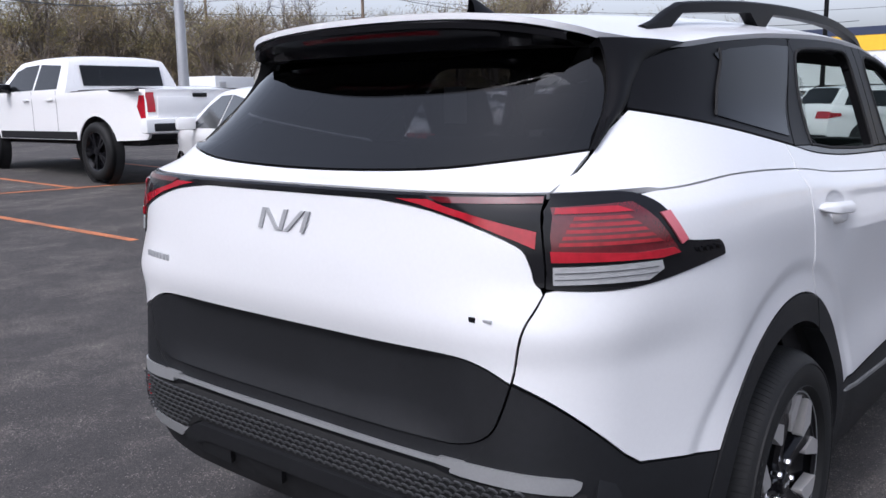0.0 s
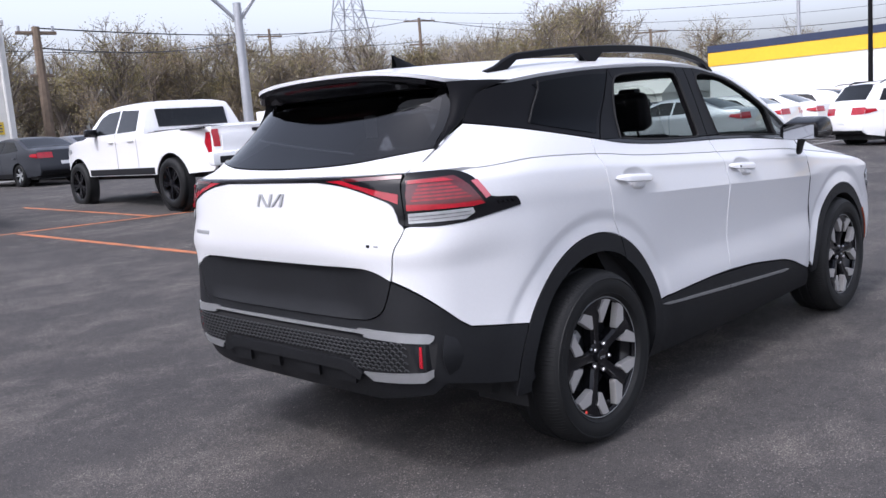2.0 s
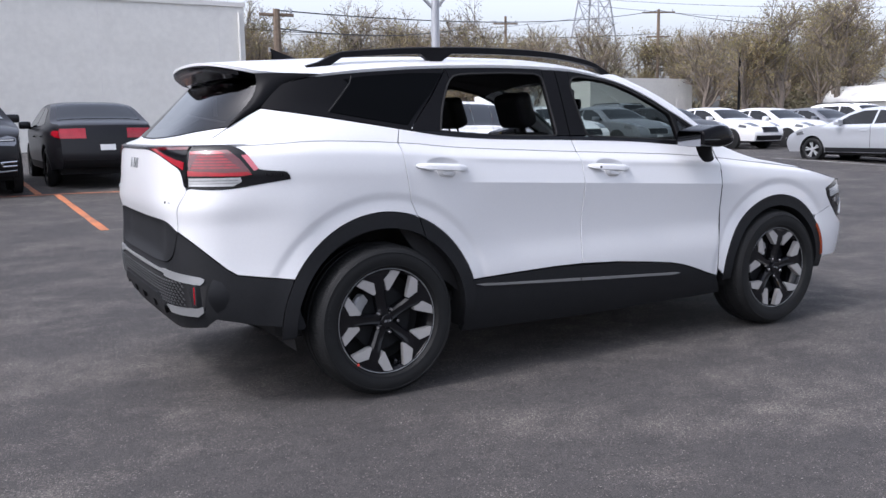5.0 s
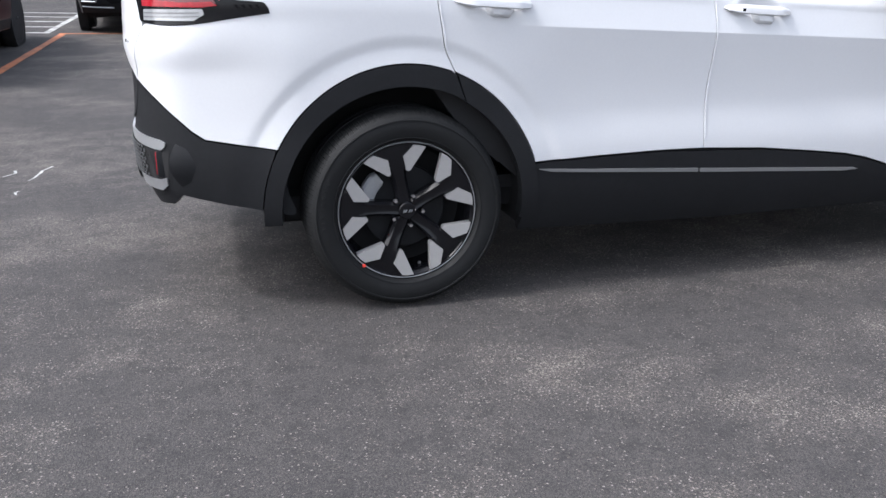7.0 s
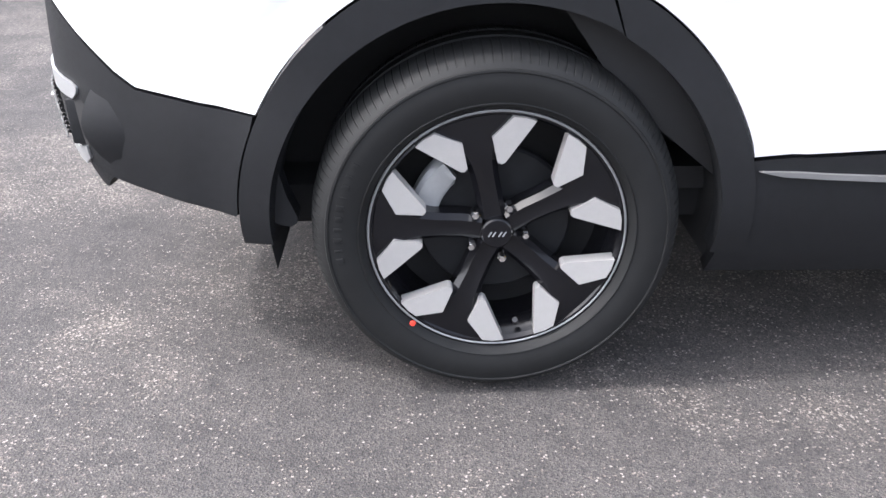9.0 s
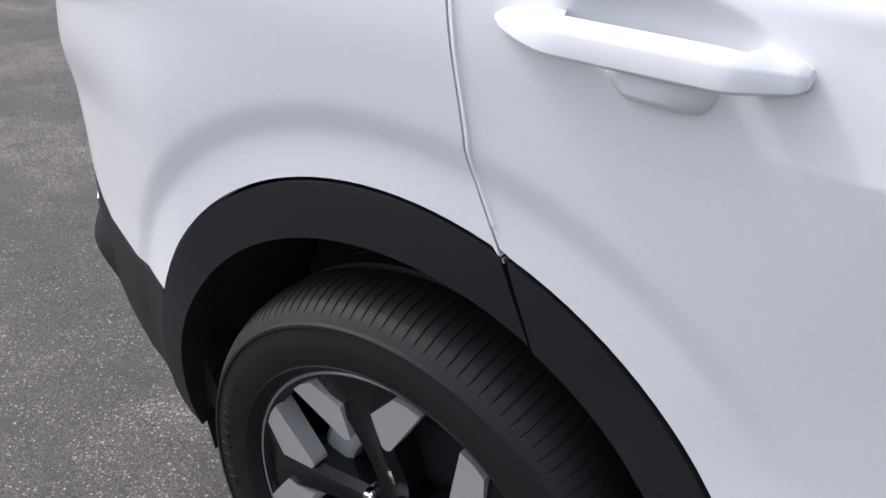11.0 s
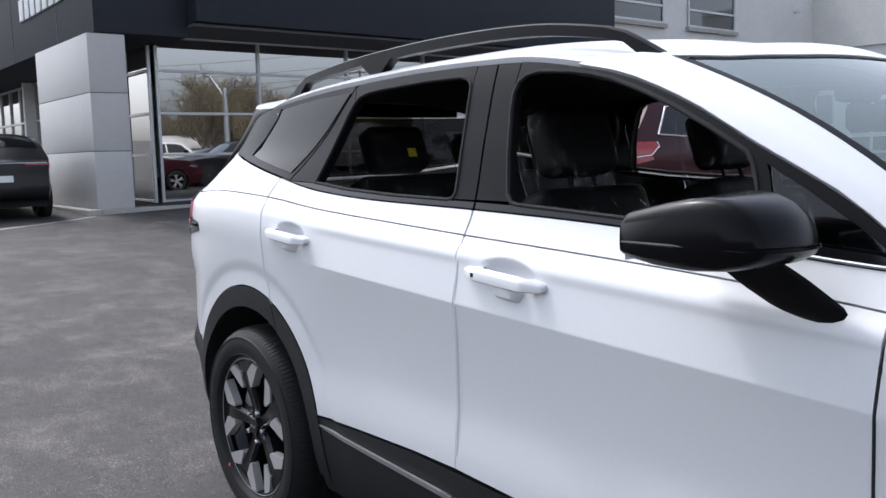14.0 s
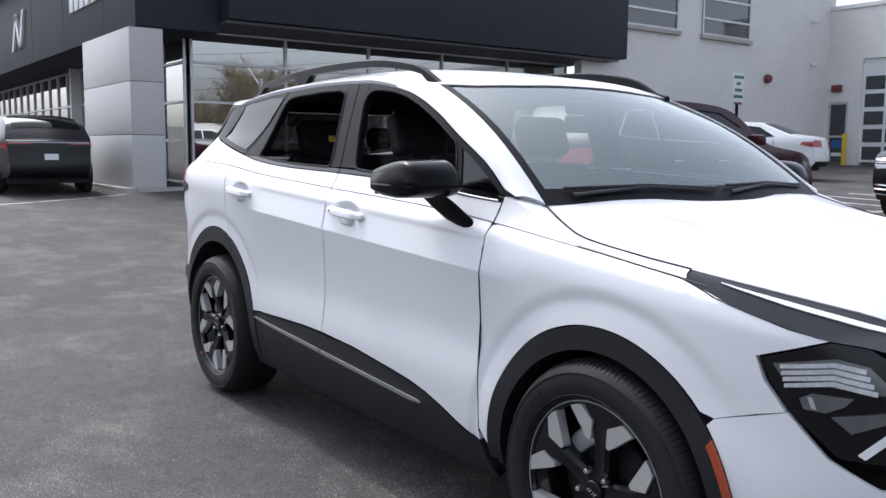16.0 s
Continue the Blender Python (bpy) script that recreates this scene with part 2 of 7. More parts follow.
def tube(bm, pts, r, seg=8, cap=True):
    """A round bar along points; r is one radius or one for each point."""
    pts = [Vector(p) for p in pts]
    rings = []
    side = None
    for i, p in enumerate(pts):
        d = (pts[min(i + 1, len(pts) - 1)] - pts[max(i - 1, 0)]).normalized()
        if side is None:
            side = d.orthogonal().normalized()
        side = (side - d * side.dot(d)).normalized()
        up = d.cross(side)
        k = r[i] if isinstance(r, (list, tuple)) else r
        rings.append([bm.verts.new(p + side * (k * math.cos(a)) + up * (k * math.sin(a))) for a in (2 * math.pi * j / seg for j in range(seg))])
    for a, b in zip(rings, rings[1:]):
        for j in range(seg):
            bm.faces.new((a[j], a[(j + 1) % seg], b[(j + 1) % seg], b[j]))
    if cap:
        bm.faces.new(rings[0][::-1])
        bm.faces.new(rings[-1])
    return bm


def loft(bm, rows, close=False, caps=False):
    """Quads between rows of points, all of one length."""
    vs = [[bm.verts.new(p) for p in row] for row in rows]
    n = len(vs[0])
    for a, b in zip(vs, vs[1:]):
        for j in range(n if close else n - 1):
            bm.faces.new((a[j], a[(j + 1) % n], b[(j + 1) % n], b[j]))
    if caps:
        bm.faces.new(vs[0][::-1])
        bm.faces.new(vs[-1])
    return bm


def revolve(bm, profile, seg=48, centre=(0, 0, 0), closed=False):
    """Turns (radius, y) points round the y axis."""
    rows = []
    for i in range(seg):
        a = 2 * math.pi * i / seg
        rows.append([bm.verts.new((centre[0] + r * math.cos(a), centre[1] + y, centre[2] + r * math.sin(a))) for r, y in profile])
    n = len(profile)
    for i in range(seg):
        a, b = rows[i], rows[(i + 1) % seg]
        for j in range(n if closed else n - 1):
            bm.faces.new((a[j], a[(j + 1) % n], b[(j + 1) % n], b[j]))
    return bm


def plate(bm, outline, depth, place):
    """A flat outline with thickness: place(u, v, d) gives the corner at depth d."""
    a = [bm.verts.new(place(u, v, 0)) for u, v in outline]
    b = [bm.verts.new(place(u, v, depth)) for u, v in outline]
    n = len(a)
    bm.faces.new(a)
    bm.faces.new(b[::-1])
    for i in range(n):
        bm.faces.new((a[i], b[i], b[(i + 1) % n], a[(i + 1) % n]))
    return bm


def curve(pts, k=5):
    """Points along a smooth line through pts."""
    out = []
    n = len(pts)
    for i in range(n - 1):
        p0, p1, p2, p3 = pts[max(i - 1, 0)], pts[i], pts[i + 1], pts[min(i + 2, n - 1)]
        for j in range(k):
            t = j / k
            out.append(tuple(0.5 * (2 * b + (c - a) * t + (2 * a - 5 * b + 4 * c - d) * t * t + (3 * b - a - 3 * c + d) * t ** 3) for a, b, c, d in zip(p0, p1, p2, p3)))
    out.append(tuple(pts[-1]))
    return out


def arc(cx, cz, r, a0, a1, k=24):
    return [(cx + r * math.cos(radians(a0 + (a1 - a0) * i / k)), cz + r * math.sin(radians(a0 + (a1 - a0) * i / k))) for i in range(k + 1)]


def table(tab, v):
    """Smooth interpolation in rows of (key, value) with no overshoot."""
    if v <= tab[0][0]:
        return tab[0][1]
    if v >= tab[-1][0]:
        return tab[-1][1]
    i = 0
    while tab[i + 1][0] < v:
        i += 1

    def slope(j):
        if j <= 0 or j >= len(tab) - 1:
            return 0.0 if j > 0 else (tab[1][1] - tab[0][1]) / (tab[1][0] - tab[0][0])
        a = (tab[j][1] - tab[j - 1][1]) / (tab[j][0] - tab[j - 1][0])
        b = (tab[j + 1][1] - tab[j][1]) / (tab[j + 1][0] - tab[j][0])
        return 0.0 if a * b <= 0 else 2 * a * b / (a + b)

    h = tab[i + 1][0] - tab[i][0]
    t = (v - tab[i][0]) / h
    return ((2 * t ** 3 - 3 * t ** 2 + 1) * tab[i][1] + (t ** 3 - 2 * t ** 2 + t) * h * slope(i)
            + (-2 * t ** 3 + 3 * t ** 2) * tab[i + 1][1] + (t ** 3 - t ** 2) * h * slope(i + 1))


def step01(a, b, v):
    t = min(1.0, max(0.0, (v - a) / (b - a)))
    return t * t * (3 - 2 * t)


def shrink(outline, d):
    """Moves a closed outline inwards by d."""
    n = len(outline)
    area = sum(outline[i][0] * outline[(i + 1) % n][1] - outline[(i + 1) % n][0] * outline[i][1] for i in range(n))
    s = 1 if area > 0 else -1
    out = []
    for i in range(n):
        p, q, r = Vector(outline[i - 1]), Vector(outline[i]), Vector(outline[(i + 1) % n])
        a, b = (q - p), (r - q)
        if a.length < 1e-6 or b.length < 1e-6:
            out.append(tuple(q))
            continue
        a.normalize(), b.normalize()
        na, nb = Vector((-a.y, a.x)) * s, Vector((-b.y, b.x)) * s
        m = na + nb
        m = m.normalized() * min(2.0, 1 / max(0.4, m.normalized().dot(na))) if m.length > 1e-3 else na
        out.append(tuple(q + m * d))
    return out


def skin(outline, surf, cuts_u, cuts_v, thick=0.012, lift=0.0, gap=0.0, flip=1, roll=0.0025):
    """A panel: an outline in (u, v), cut into a grid, laid on surf(u, v) and given a rolled edge of that thickness."""
    bm = bmesh.new()
    if gap:
        outline = shrink(outline, gap)
    bm.faces.new([bm.verts.new((u, v, 0)) for u, v in outline])
    lo = [min(p[i] for p in outline) for i in (0, 1)]
    hi = [max(p[i] for p in outline) for i in (0, 1)]
    for axis, cuts in ((0, cuts_u), (1, cuts_v)):
        no = (1, 0, 0) if axis == 0 else (0, 1, 0)
        for c in cuts:
            if lo[axis] + 1e-4 < c < hi[axis] - 1e-4:
                co = (c, 0, 0) if axis == 0 else (0, c, 0)
                bmesh.ops.bisect_plane(bm, geom=bm.verts[:] + bm.edges[:] + bm.faces[:], dist=1e-5, plane_co=co, plane_no=no)
    bmesh.ops.triangulate(bm, faces=[f for f in bm.faces if len(f.verts) > 4])
    normal = {}
    e = 0.004
    for v in bm.verts:
        u, w = v.co.x, v.co.y
        p = Vector(surf(u, w))
        du, dw = Vector(surf(u + e, w)) - Vector(surf(u - e, w)), Vector(surf(u, w + e)) - Vector(surf(u, w - e))
        nn = du.cross(dw)
        nn = nn.normalized() if nn.length > 1e-9 else Vector((0, -1, 0))
        if nn.dot(p - Vector((1.2, 0, 0.7))) < 0:
            nn = -nn
        normal[v] = nn
        v.co = p + nn * lift
    top = bm.faces[:]
    bm.normal_update()
    for f in top:
        if f.normal.dot(normal[f.verts[0]]) < 0:
            f.normal_flip()
    if thick:
        for amount in (roll, thick):
            edges = [ed for ed in bm.edges if ed.is_boundary]
            old = {v for ed in edges for v in ed.verts}
            r = bmesh.ops.extrude_edge_only(bm, edges=edges)
            fresh = [g for g in r["geom"] if isinstance(g, bmesh.types.BMVert)]
            place = {tuple(round(c, 6) for c in v.co): v for v in old}
            for v in fresh:
                src = place.get(tuple(round(c, 6) for c in v.co))
                nn = normal.get(src, Vector((0, -1, 0)))
                normal[v] = nn
                v.co -= nn * amount
    if flip < 0:
        for v in bm.verts:
            v.co.y = -v.co.y
        bmesh.ops.reverse_faces(bm, faces=bm.faces[:])
    return bm


def steps(a, b, d):
    return [a + d * i for i in range(int((b - a) / d) + 1)]


# ---- the white sport utility vehicle: its surfaces ----
XC, XF = 0.15, 2.6
SHOULDER = ((-1.0, 1.215), (-0.55, 1.222), (-0.32, 1.234), (0.12, 1.217), (0.41, 1.189), (1.06, 1.152), (1.98, 1.105), (2.62, 1.04), (3.08, 0.985), (3.7, 0.92))
REAR = ((0.2, -0.76), (0.3, -0.845), (0.42, -0.918), (0.52, -0.944), (0.64, -0.952), (0.70, -0.950), (0.80, -0.943), (0.86, -0.942), (0.955, -0.961), (1.02, -0.961), (1.17, -0.95),
        (1.215, -0.947), (1.228, -0.925), (1.25, -0.864), (1.28, -0.828), (1.4, -0.705), (1.6, -0.50), (1.7, -0.40))
FRONT = ((0.2, 3.5), (0.3, 3.58), (0.45, 3.65), (0.6, 3.675), (0.75, 3.67), (0.88, 3.635), (0.97, 3.57), (1.05, 3.45), (1.2, 3.3))


HANDLES = ((0.325, 1.104), (1.375, 1.068))
CREASE, TILT = 1.016, 0.05


def corner(z):
    """How square the body's rear corner stands: 1 low down, 0 at the lamps."""
    return step01(1.06, 0.86, z)


def half(x, z, dent=True):
    """Half the body's width."""
    zs = table(SHOULDER, x)
    fade = step01(0.36, 0.62, x) * (1 - step01(2.15, 2.55, x))
    zc = CREASE - TILT * (x - 0.45)
    tab = ((0.2, 0.83), (0.3, 0.878), (0.42, 0.905), (0.54, 0.911), (0.72, 0.904 - 0.008 * fade), (zc - 0.06, 0.906 - 0.008 * fade), (zc + 0.02, 0.9055 - 0.007 * fade), (0.5 * (zc + zs) + 0.03, 0.894), (zs, 0.857), (zs + 0.06, 0.822), (1.4, 0.762), (1.6, 0.692), (1.7, 0.62))
    w = table(tab, z)
    if fade:
        w += 0.017 * fade * (max(0.0, 1 - (zc - z) / 0.24) ** 1.7 if z < zc else max(0.0, 1 - (z - zc) / 0.10) ** 1.3)
    if z > 1.25:
        w -= 0.03 * step01(0.7, -0.5, x) * step01(1.25, 1.4, z)
    for cx, r in ((0.0, 0.512), (2.755, 0.465)):
        d = math.hypot(x - cx, z - 0.37)
        if d < r + 0.12 and z > 0.34:
            w += -0.0062 * min(1.0, max(0.0, (r + 0.104 - d) / 0.034)) + (0.009 if cx else 0.007) * min(1.0, max(0.0, (r + 0.070 - d) / 0.070))
    w -= 0.054 * step01(-0.36, -0.72, x) * corner(z)
    if dent:
        for hx, hz in HANDLES:
            q = ((x - hx - 0.004) / 0.100) ** 2 + ((z - hz + 0.001 + 0.07 * (x - hx)) / 0.038) ** 2
            if q < 1:
                w -= 0.0195 * (1 - q) ** 1.1
    return w


def flank(x, z, dent=True):
    """The side's distance from the middle, rounded into the tail and the nose."""
    b = half(x, z, dent)
    if x < XC:
        q = (XC - x) / (XC - table(REAR, z))
        n = 4 + 1.5 * corner(z)
        return b * max(0.0, 1 - q ** n) ** (1 / n)
    if x > XF:
        q = (x - XF) / (table(FRONT, z) - XF)
        return b * max(0.0, 1 - q ** 5) ** 0.2
    return b


def side(x, z):
    return (x, -flank(x, z), z)


def tail_x(y, z):
    b = half(-0.75, z)
    n = 4 + 1.5 * corner(z)
    return XC - (XC - table(REAR, z)) * max(0.0, 1 - min(1.0, abs(y / b)) ** n) ** (1 / n)


def tail(y, z):
    return (tail_x(y, z), y, z)


def nose(y, z):
    b = half(3.2, z)
    return (XF + (table(FRONT, z) - XF) * max(0.0, 1 - min(1.0, abs(y / b)) ** 5) ** 0.2, y, z)


ROOF_EDGE = ((-0.75, 1.597), (-0.62, 1.575), (-0.45, 1.558), (-0.27, 1.545), (0.0, 1.57), (0.37, 1.595), (0.83, 1.607), (1.18, 1.6), (1.54, 1.545), (1.75, 1.49))
ROOF_TOP = ((-0.75, 1.615), (-0.4, 1.642), (0.0, 1.663), (0.5, 1.681), (1.0, 1.683), (1.4, 1.655), (1.7, 1.612))


def roof_half(x):
    return table(((-0.75, 0.53), (-0.6, 0.562), (-0.45, 0.602), (-0.3, 0.645), (-0.1, 0.676), (0.2, 0.69), (1.2, 0.692), (1.55, 0.705), (1.75, 0.715)), x)


def roof(x, y):
    w, a, b = roof_half(x), table(ROOF_EDGE, x), table(ROOF_TOP, x)
    q = min(1.0, abs(y) / w)
    return (x, y, a + (b - a) * (1 - q ** 2.4) ** 0.8)


SEAM = ((0.66, 0.52), (0.70, 0.575), (0.77, 0.607), (0.83, 0.625), (0.956, 0.654), (1.04, 0.683), (1.22, 0.665), (1.30, 0.67), (1.36, 0.665))


def seam(z, out=0.0):
    """The tailgate's edge as a point of the side."""
    return (tail_x(table(SEAM, z) + out, z), z)


CU = steps(-0.96, -0.6, 0.02) + steps(-0.56, 3.0, 0.06) + steps(3.02, 3.66, 0.03)
CV = steps(0.22, 1.7, 0.045)
CVF = steps(0.22, 1.7, 0.03)
FINE_U = steps(-0.96, 3.66, 0.010)
FINE_V = steps(0.22, 1.7, 0.010)
CY = steps(-0.72, 0.72, 0.05)
CY_TAIL = steps(-0.49, 0.49, 0.07) + [s * (0.50 + 0.012 * i) for s in (1, -1) for i in range(24)]

suv = empty("sport_utility_vehicle")
tagged(suv, "white compact sport utility vehicle with black cladding on asphalt", "car")


def both(name, outline, mat, parent=None, label="", thick=0.014, lift=0.0, gap=0.0016, surf=side, cu=None, cv=None, sharp=38):
    """A panel on the flank and its mirror image."""
    made = []
    for s in (1, -1):
        bm = skin(outline, surf, cu or CU, cv or CVF, thick, lift, gap, s)
        made.append(part(name, bm, mat, (parent[0 if s == 1 else 1] if isinstance(parent, list) else parent) or suv, label, sharp, recalc=False))
    return made


def shoulder(a, b, d=0.0, k=10):
    return [(a + (b - a) * i / k, table(SHOULDER, a + (b - a) * i / k) + d) for i in range(k + 1)]


BELT = ((-0.505, 1.385), (-0.25, 1.345), (0.13, 1.283), (0.395, 1.243), (0.70, 1.222), (1.18, 1.208), (1.6, 1.192), (1.95, 1.165), (2.30, 1.143))
TOP = ((-0.42, 1.492), (-0.27, 1.528), (0.0, 1.557), (0.37, 1.581), (0.83, 1.594), (1.18, 1.588), (1.54, 1.532), (1.75, 1.458), (1.95, 1.355), (2.13, 1.262), (2.30, 1.160))


def arch_line(cx, r, a0, a1, k=30):
    """A wheel arch a little taller than round."""
    out = []
    for i in range(k + 1):
        a = radians(a0 + (a1 - a0) * i / k)
        q = r + 0.014 * max(0.0, math.sin(a)) ** 3
        out.append((cx + q * math.cos(a), 0.37 + q * math.sin(a)))
    return out


def along(tab, a, b, d=0.0, k=12):
    return [(a + (b - a) * i / k, table(tab, a + (b - a) * i / k) + d) for i in range(k + 1)]


LAMP_TOP = curve([seam(1.222, 0.001), (-0.70, 1.222), (-0.645, 1.203), (-0.612, 1.155), (-0.585, 1.117), (-0.50, 1.106), (-0.468, 1.102), (-0.453, 1.084)], 4)
LAMP_LOW = curve([(-0.450, 1.070), (-0.56, 1.055), (-0.70, 1.034), (-0.79, 1.03), seam(1.036, 0.001)], 4)

# quarter panels
both("quarter_panel", [seam(z, 0.001) for z in (0.84, 0.86, 0.88, 0.90, 0.92, 0.94, 0.955, 0.97, 1.0, 1.03)] + LAMP_LOW[::-1][1:] + LAMP_TOP[::-1][:-6] + shoulder(-0.62, 0.10, -0.0003)
     + curve([(0.107, 1.195), (0.118, 1.10), (0.134, 1.0), (0.144, 0.94), (0.186, 0.848)], 4) + arch_line(0, 0.512, 68.5, 151.5, 30)[1:]
     + [(-0.574, 0.632), (-0.69, 0.648), (-0.73, 0.675), (-0.80, 0.74)], WHITE, suv, "glossy white painted quarter panel", cu=FINE_U, cv=FINE_V)
both("quarter_shoulder", [seam(1.2245, 0.001), (-0.70, 1.2245), (-0.63, 1.2255)] + shoulder(-0.6, 0.10, 0.0003) + [(0.126, 1.275)] + along(BELT, 0.125, -0.505)
     + [seam(1.345, 0.001), seam(1.30, 0.001), seam(1.26, 0.001)], WHITE, suv)

# doors: a lower skin, a shoulder and a handle each, on one inner panel
REAR_SEAM = curve([(0.105, 1.214), (0.118, 1.10), (0.134, 1.0), (0.144, 0.94), (0.186, 0.848)], 4)
MID_SEAM = curve([(1.187, 0.541), (1.183, 0.75), (1.196, 0.97), (1.18, 1.165)], 4)
FRONT_SEAM = curve([(2.24, 0.368), (2.238, 0.62), (2.244, 0.915), (2.246, 1.075)], 4)
REAR_DOOR = shoulder(0.109, 1.178, -0.0003) + MID_SEAM[::-1][1:] + [(1.0, 0.542), (0.75, 0.535), (0.486, 0.524)] + arch_line(0, 0.512, 17.5, 68.5, 18)[1:] + REAR_SEAM[::-1][1:]
FRONT_DOOR = shoulder(1.184, 2.241, -0.0003) + FRONT_SEAM[::-1][1:] + [(2.15, 0.395), (2.05, 0.432), (1.95, 0.463), (1.85, 0.484), (1.70, 0.502), (1.45, 0.528)] + MID_SEAM[:-1]

def sheared(outline):
    """Outline and rows of a panel laid along the crease."""
    return [(x, z + TILT * (x - 0.45)) for x, z in outline]


def side_sheared(x, v):
    return side(x, v - TILT * (x - 0.45))


ALONG_CREASE = [v for v in steps(0.22, 1.7, 0.010) if abs(v - CREASE) > 0.006] + [CREASE - 0.003, CREASE, CREASE + 0.003]
HANDLE_U = sorted(FINE_U + steps(0.200, 0.452, 0.004) + steps(1.250, 1.502, 0.004))
HANDLE_V = sorted([v for v in ALONG_CREASE if not 1.04 < v < 1.18] + steps(1.04, 1.18, 0.004))
rear_door = both("rear_door", sheared(REAR_DOOR), WHITE, suv, "white rear door", surf=side_sheared, cu=HANDLE_U, cv=HANDLE_V, sharp=70)
front_door = both("front_door", sheared(FRONT_DOOR), WHITE, suv, "white front door", surf=side_sheared, cu=HANDLE_U, cv=HANDLE_V, sharp=70)
both("door_shoulder", shoulder(0.105, 1.178, 0.0003) + [(1.172, 1.206)] + along(BELT, 1.17, 0.13, 0, 14), WHITE, rear_door)
both("door_shoulder", shoulder(1.182, 2.27, 0.0003) + [(2.286, 1.14)] + along(BELT, 2.285, 1.176, 0, 14), WHITE, front_door)

EDGE_GUARDS = [(x + 0.0055, z) for x, z in REAR_SEAM[1:-2]], [(x + 0.0055, z) for x, z in MID_SEAM[1:-1]]

# front wings and bumper
WING = shoulder(2.28, 3.0, -0.0003) + [(3.10, 0.972), (3.18, 0.951), (3.30, 0.921), (3.385, 0.908), (3.32, 0.882), (3.234, 0.851), (3.255, 0.80), (3.31, 0.735), (3.24, 0.715), (3.135, 0.678)] \
    + arc(2.755, 0.37, 0.465, 38.7, 180, 34)[1:] + [(x + 0.003, z) for x, z in FRONT_SEAM[1:]]
both("front_wing", WING, WHITE, suv, cu=FINE_U, cv=FINE_V)
both("front_bumper_skin", [(3.135, 0.6778), (3.31, 0.7348), (3.40, 0.65), (3.50, 0.60), (3.58, 0.60), (3.60, 0.46), (3.45, 0.40), (3.24, 0.40)] + arc(2.755, 0.37, 0.465, 5, 38.5, 8)[1:], WHITE, suv, gap=-0.0004)

# black cladding
both("rear_arch_cladding", arch_line(0, 0.510, 69.6, 184, 34) + arc(0, 0.37, 0.446, 184, 60.6, 34), PLASTIC, suv, "", 0.05, 0.003)
both("rear_arch_cladding", arch_line(0, 0.510, -8, 69.0, 24) + arc(0, 0.37, 0.442, 60.0, -8, 24), PLASTIC, suv, "black plastic wheel arch cladding", 0.05, 0.003)
both("front_arch_cladding", arc(2.755, 0.37, 0.463, -5, 185, 40) + arc(2.755, 0.37, 0.395, 185, -5, 40), PLASTIC, suv, "black plastic wheel arch cladding", 0.05, 0.004)
both("rear_corner_cladding", [seam(0.66, 0.0), seam(0.72, 0.001), seam(0.78, 0.001), seam(0.835, 0.001), (-0.80, 0.737), (-0.73, 0.671), (-0.69, 0.644), (-0.574, 0.628), (-0.456, 0.614)]
     + arc(0, 0.37, 0.512, 152, 176, 8)[1:] + [(-0.515, 0.397), (-0.63, 0.415), (-0.80, 0.45), (-0.865, 0.478), (-0.88, 0.56)], PLASTIC, suv, "", 0.02)
both("amber_marker", arc(2.755, 0.37, 0.462, 6, 34, 10) + arc(2.755, 0.37, 0.442, 33, 6, 10), AMBER, suv, "amber side marker", 0.01, 0.009, 0, cu=steps(3.0, 3.3, 0.02), cv=steps(0.3, 0.7, 0.02))
ROCK_TOP = [(0.486, 0.518), (0.75, 0.529), (1.0, 0.536), (1.45, 0.522), (1.70, 0.496), (1.85, 0.478), (1.95, 0.457), (2.05, 0.426), (2.15, 0.389), (2.24, 0.362)]
both("sill_panel", [(0.44, 0.25), (1.3, 0.235), (2.30, 0.25)] + ROCK_TOP[::-1], PLASTIC, suv, "black plastic sill", 0.03)
both("sill_strip", [(0.50, 0.497), (0.55, 0.484), (1.17, 0.448), (1.17, 0.462)], SILL_SILVER, suv, "satin silver strip", 0.008, 0.008, 0)
both("sill_strip", [(1.18, 0.461), (1.18, 0.447), (1.85, 0.412), (1.92, 0.416), (1.90, 0.422)], SILL_SILVER, suv, "satin silver strip", 0.008, 0.008, 0)

# inner shell behind the gaps, wheel wells, floor
for s in (1, -1):
    part("inner_panel", skin([(-0.80, 0.60), (-0.44, 0.62)] + arc(0, 0.37, 0.54, 150, 15, 24) + [(1.2, 0.30), (2.2, 0.28)] + arc(2.755, 0.37, 0.49, 184, 30, 24)
         + [(3.3, 0.75), (3.2, 0.9), (2.6, 1.0), (2.26, 1.05)] + [(x, z - 0.012) for x, z in along(BELT, 2.2, -0.45)] + [(-0.66, 1.25), (-0.78, 1.0)], side, CU, CV, 0, -0.022, 0, s), DARK, suv, recalc=False)
for cx, r in ((0.0, 0.456), (2.755, 0.415)):
    for s in (1, -1):
        bm = bmesh.new()
        rows = [[(cx + r * math.cos(a), -s * y, 0.37 + r * math.sin(a)) for a in (radians(-12 + 204 * i / 24) for i in range(25))] for y in (0.862, 0.6)]
        loft(bm, rows)
        bm.faces.new([bm.verts.new((cx + r * math.cos(a), -s * 0.6, 0.37 + r * math.sin(a))) for a in (radians(-12 + 204 * i / 24) for i in range(25))])
        part("wheel_well", bm, DARK, suv)
part("floor_pan", boxed((1.35, 0, 0.36), (3.7, 1.45, 0.10), 0.03), DARK, suv)
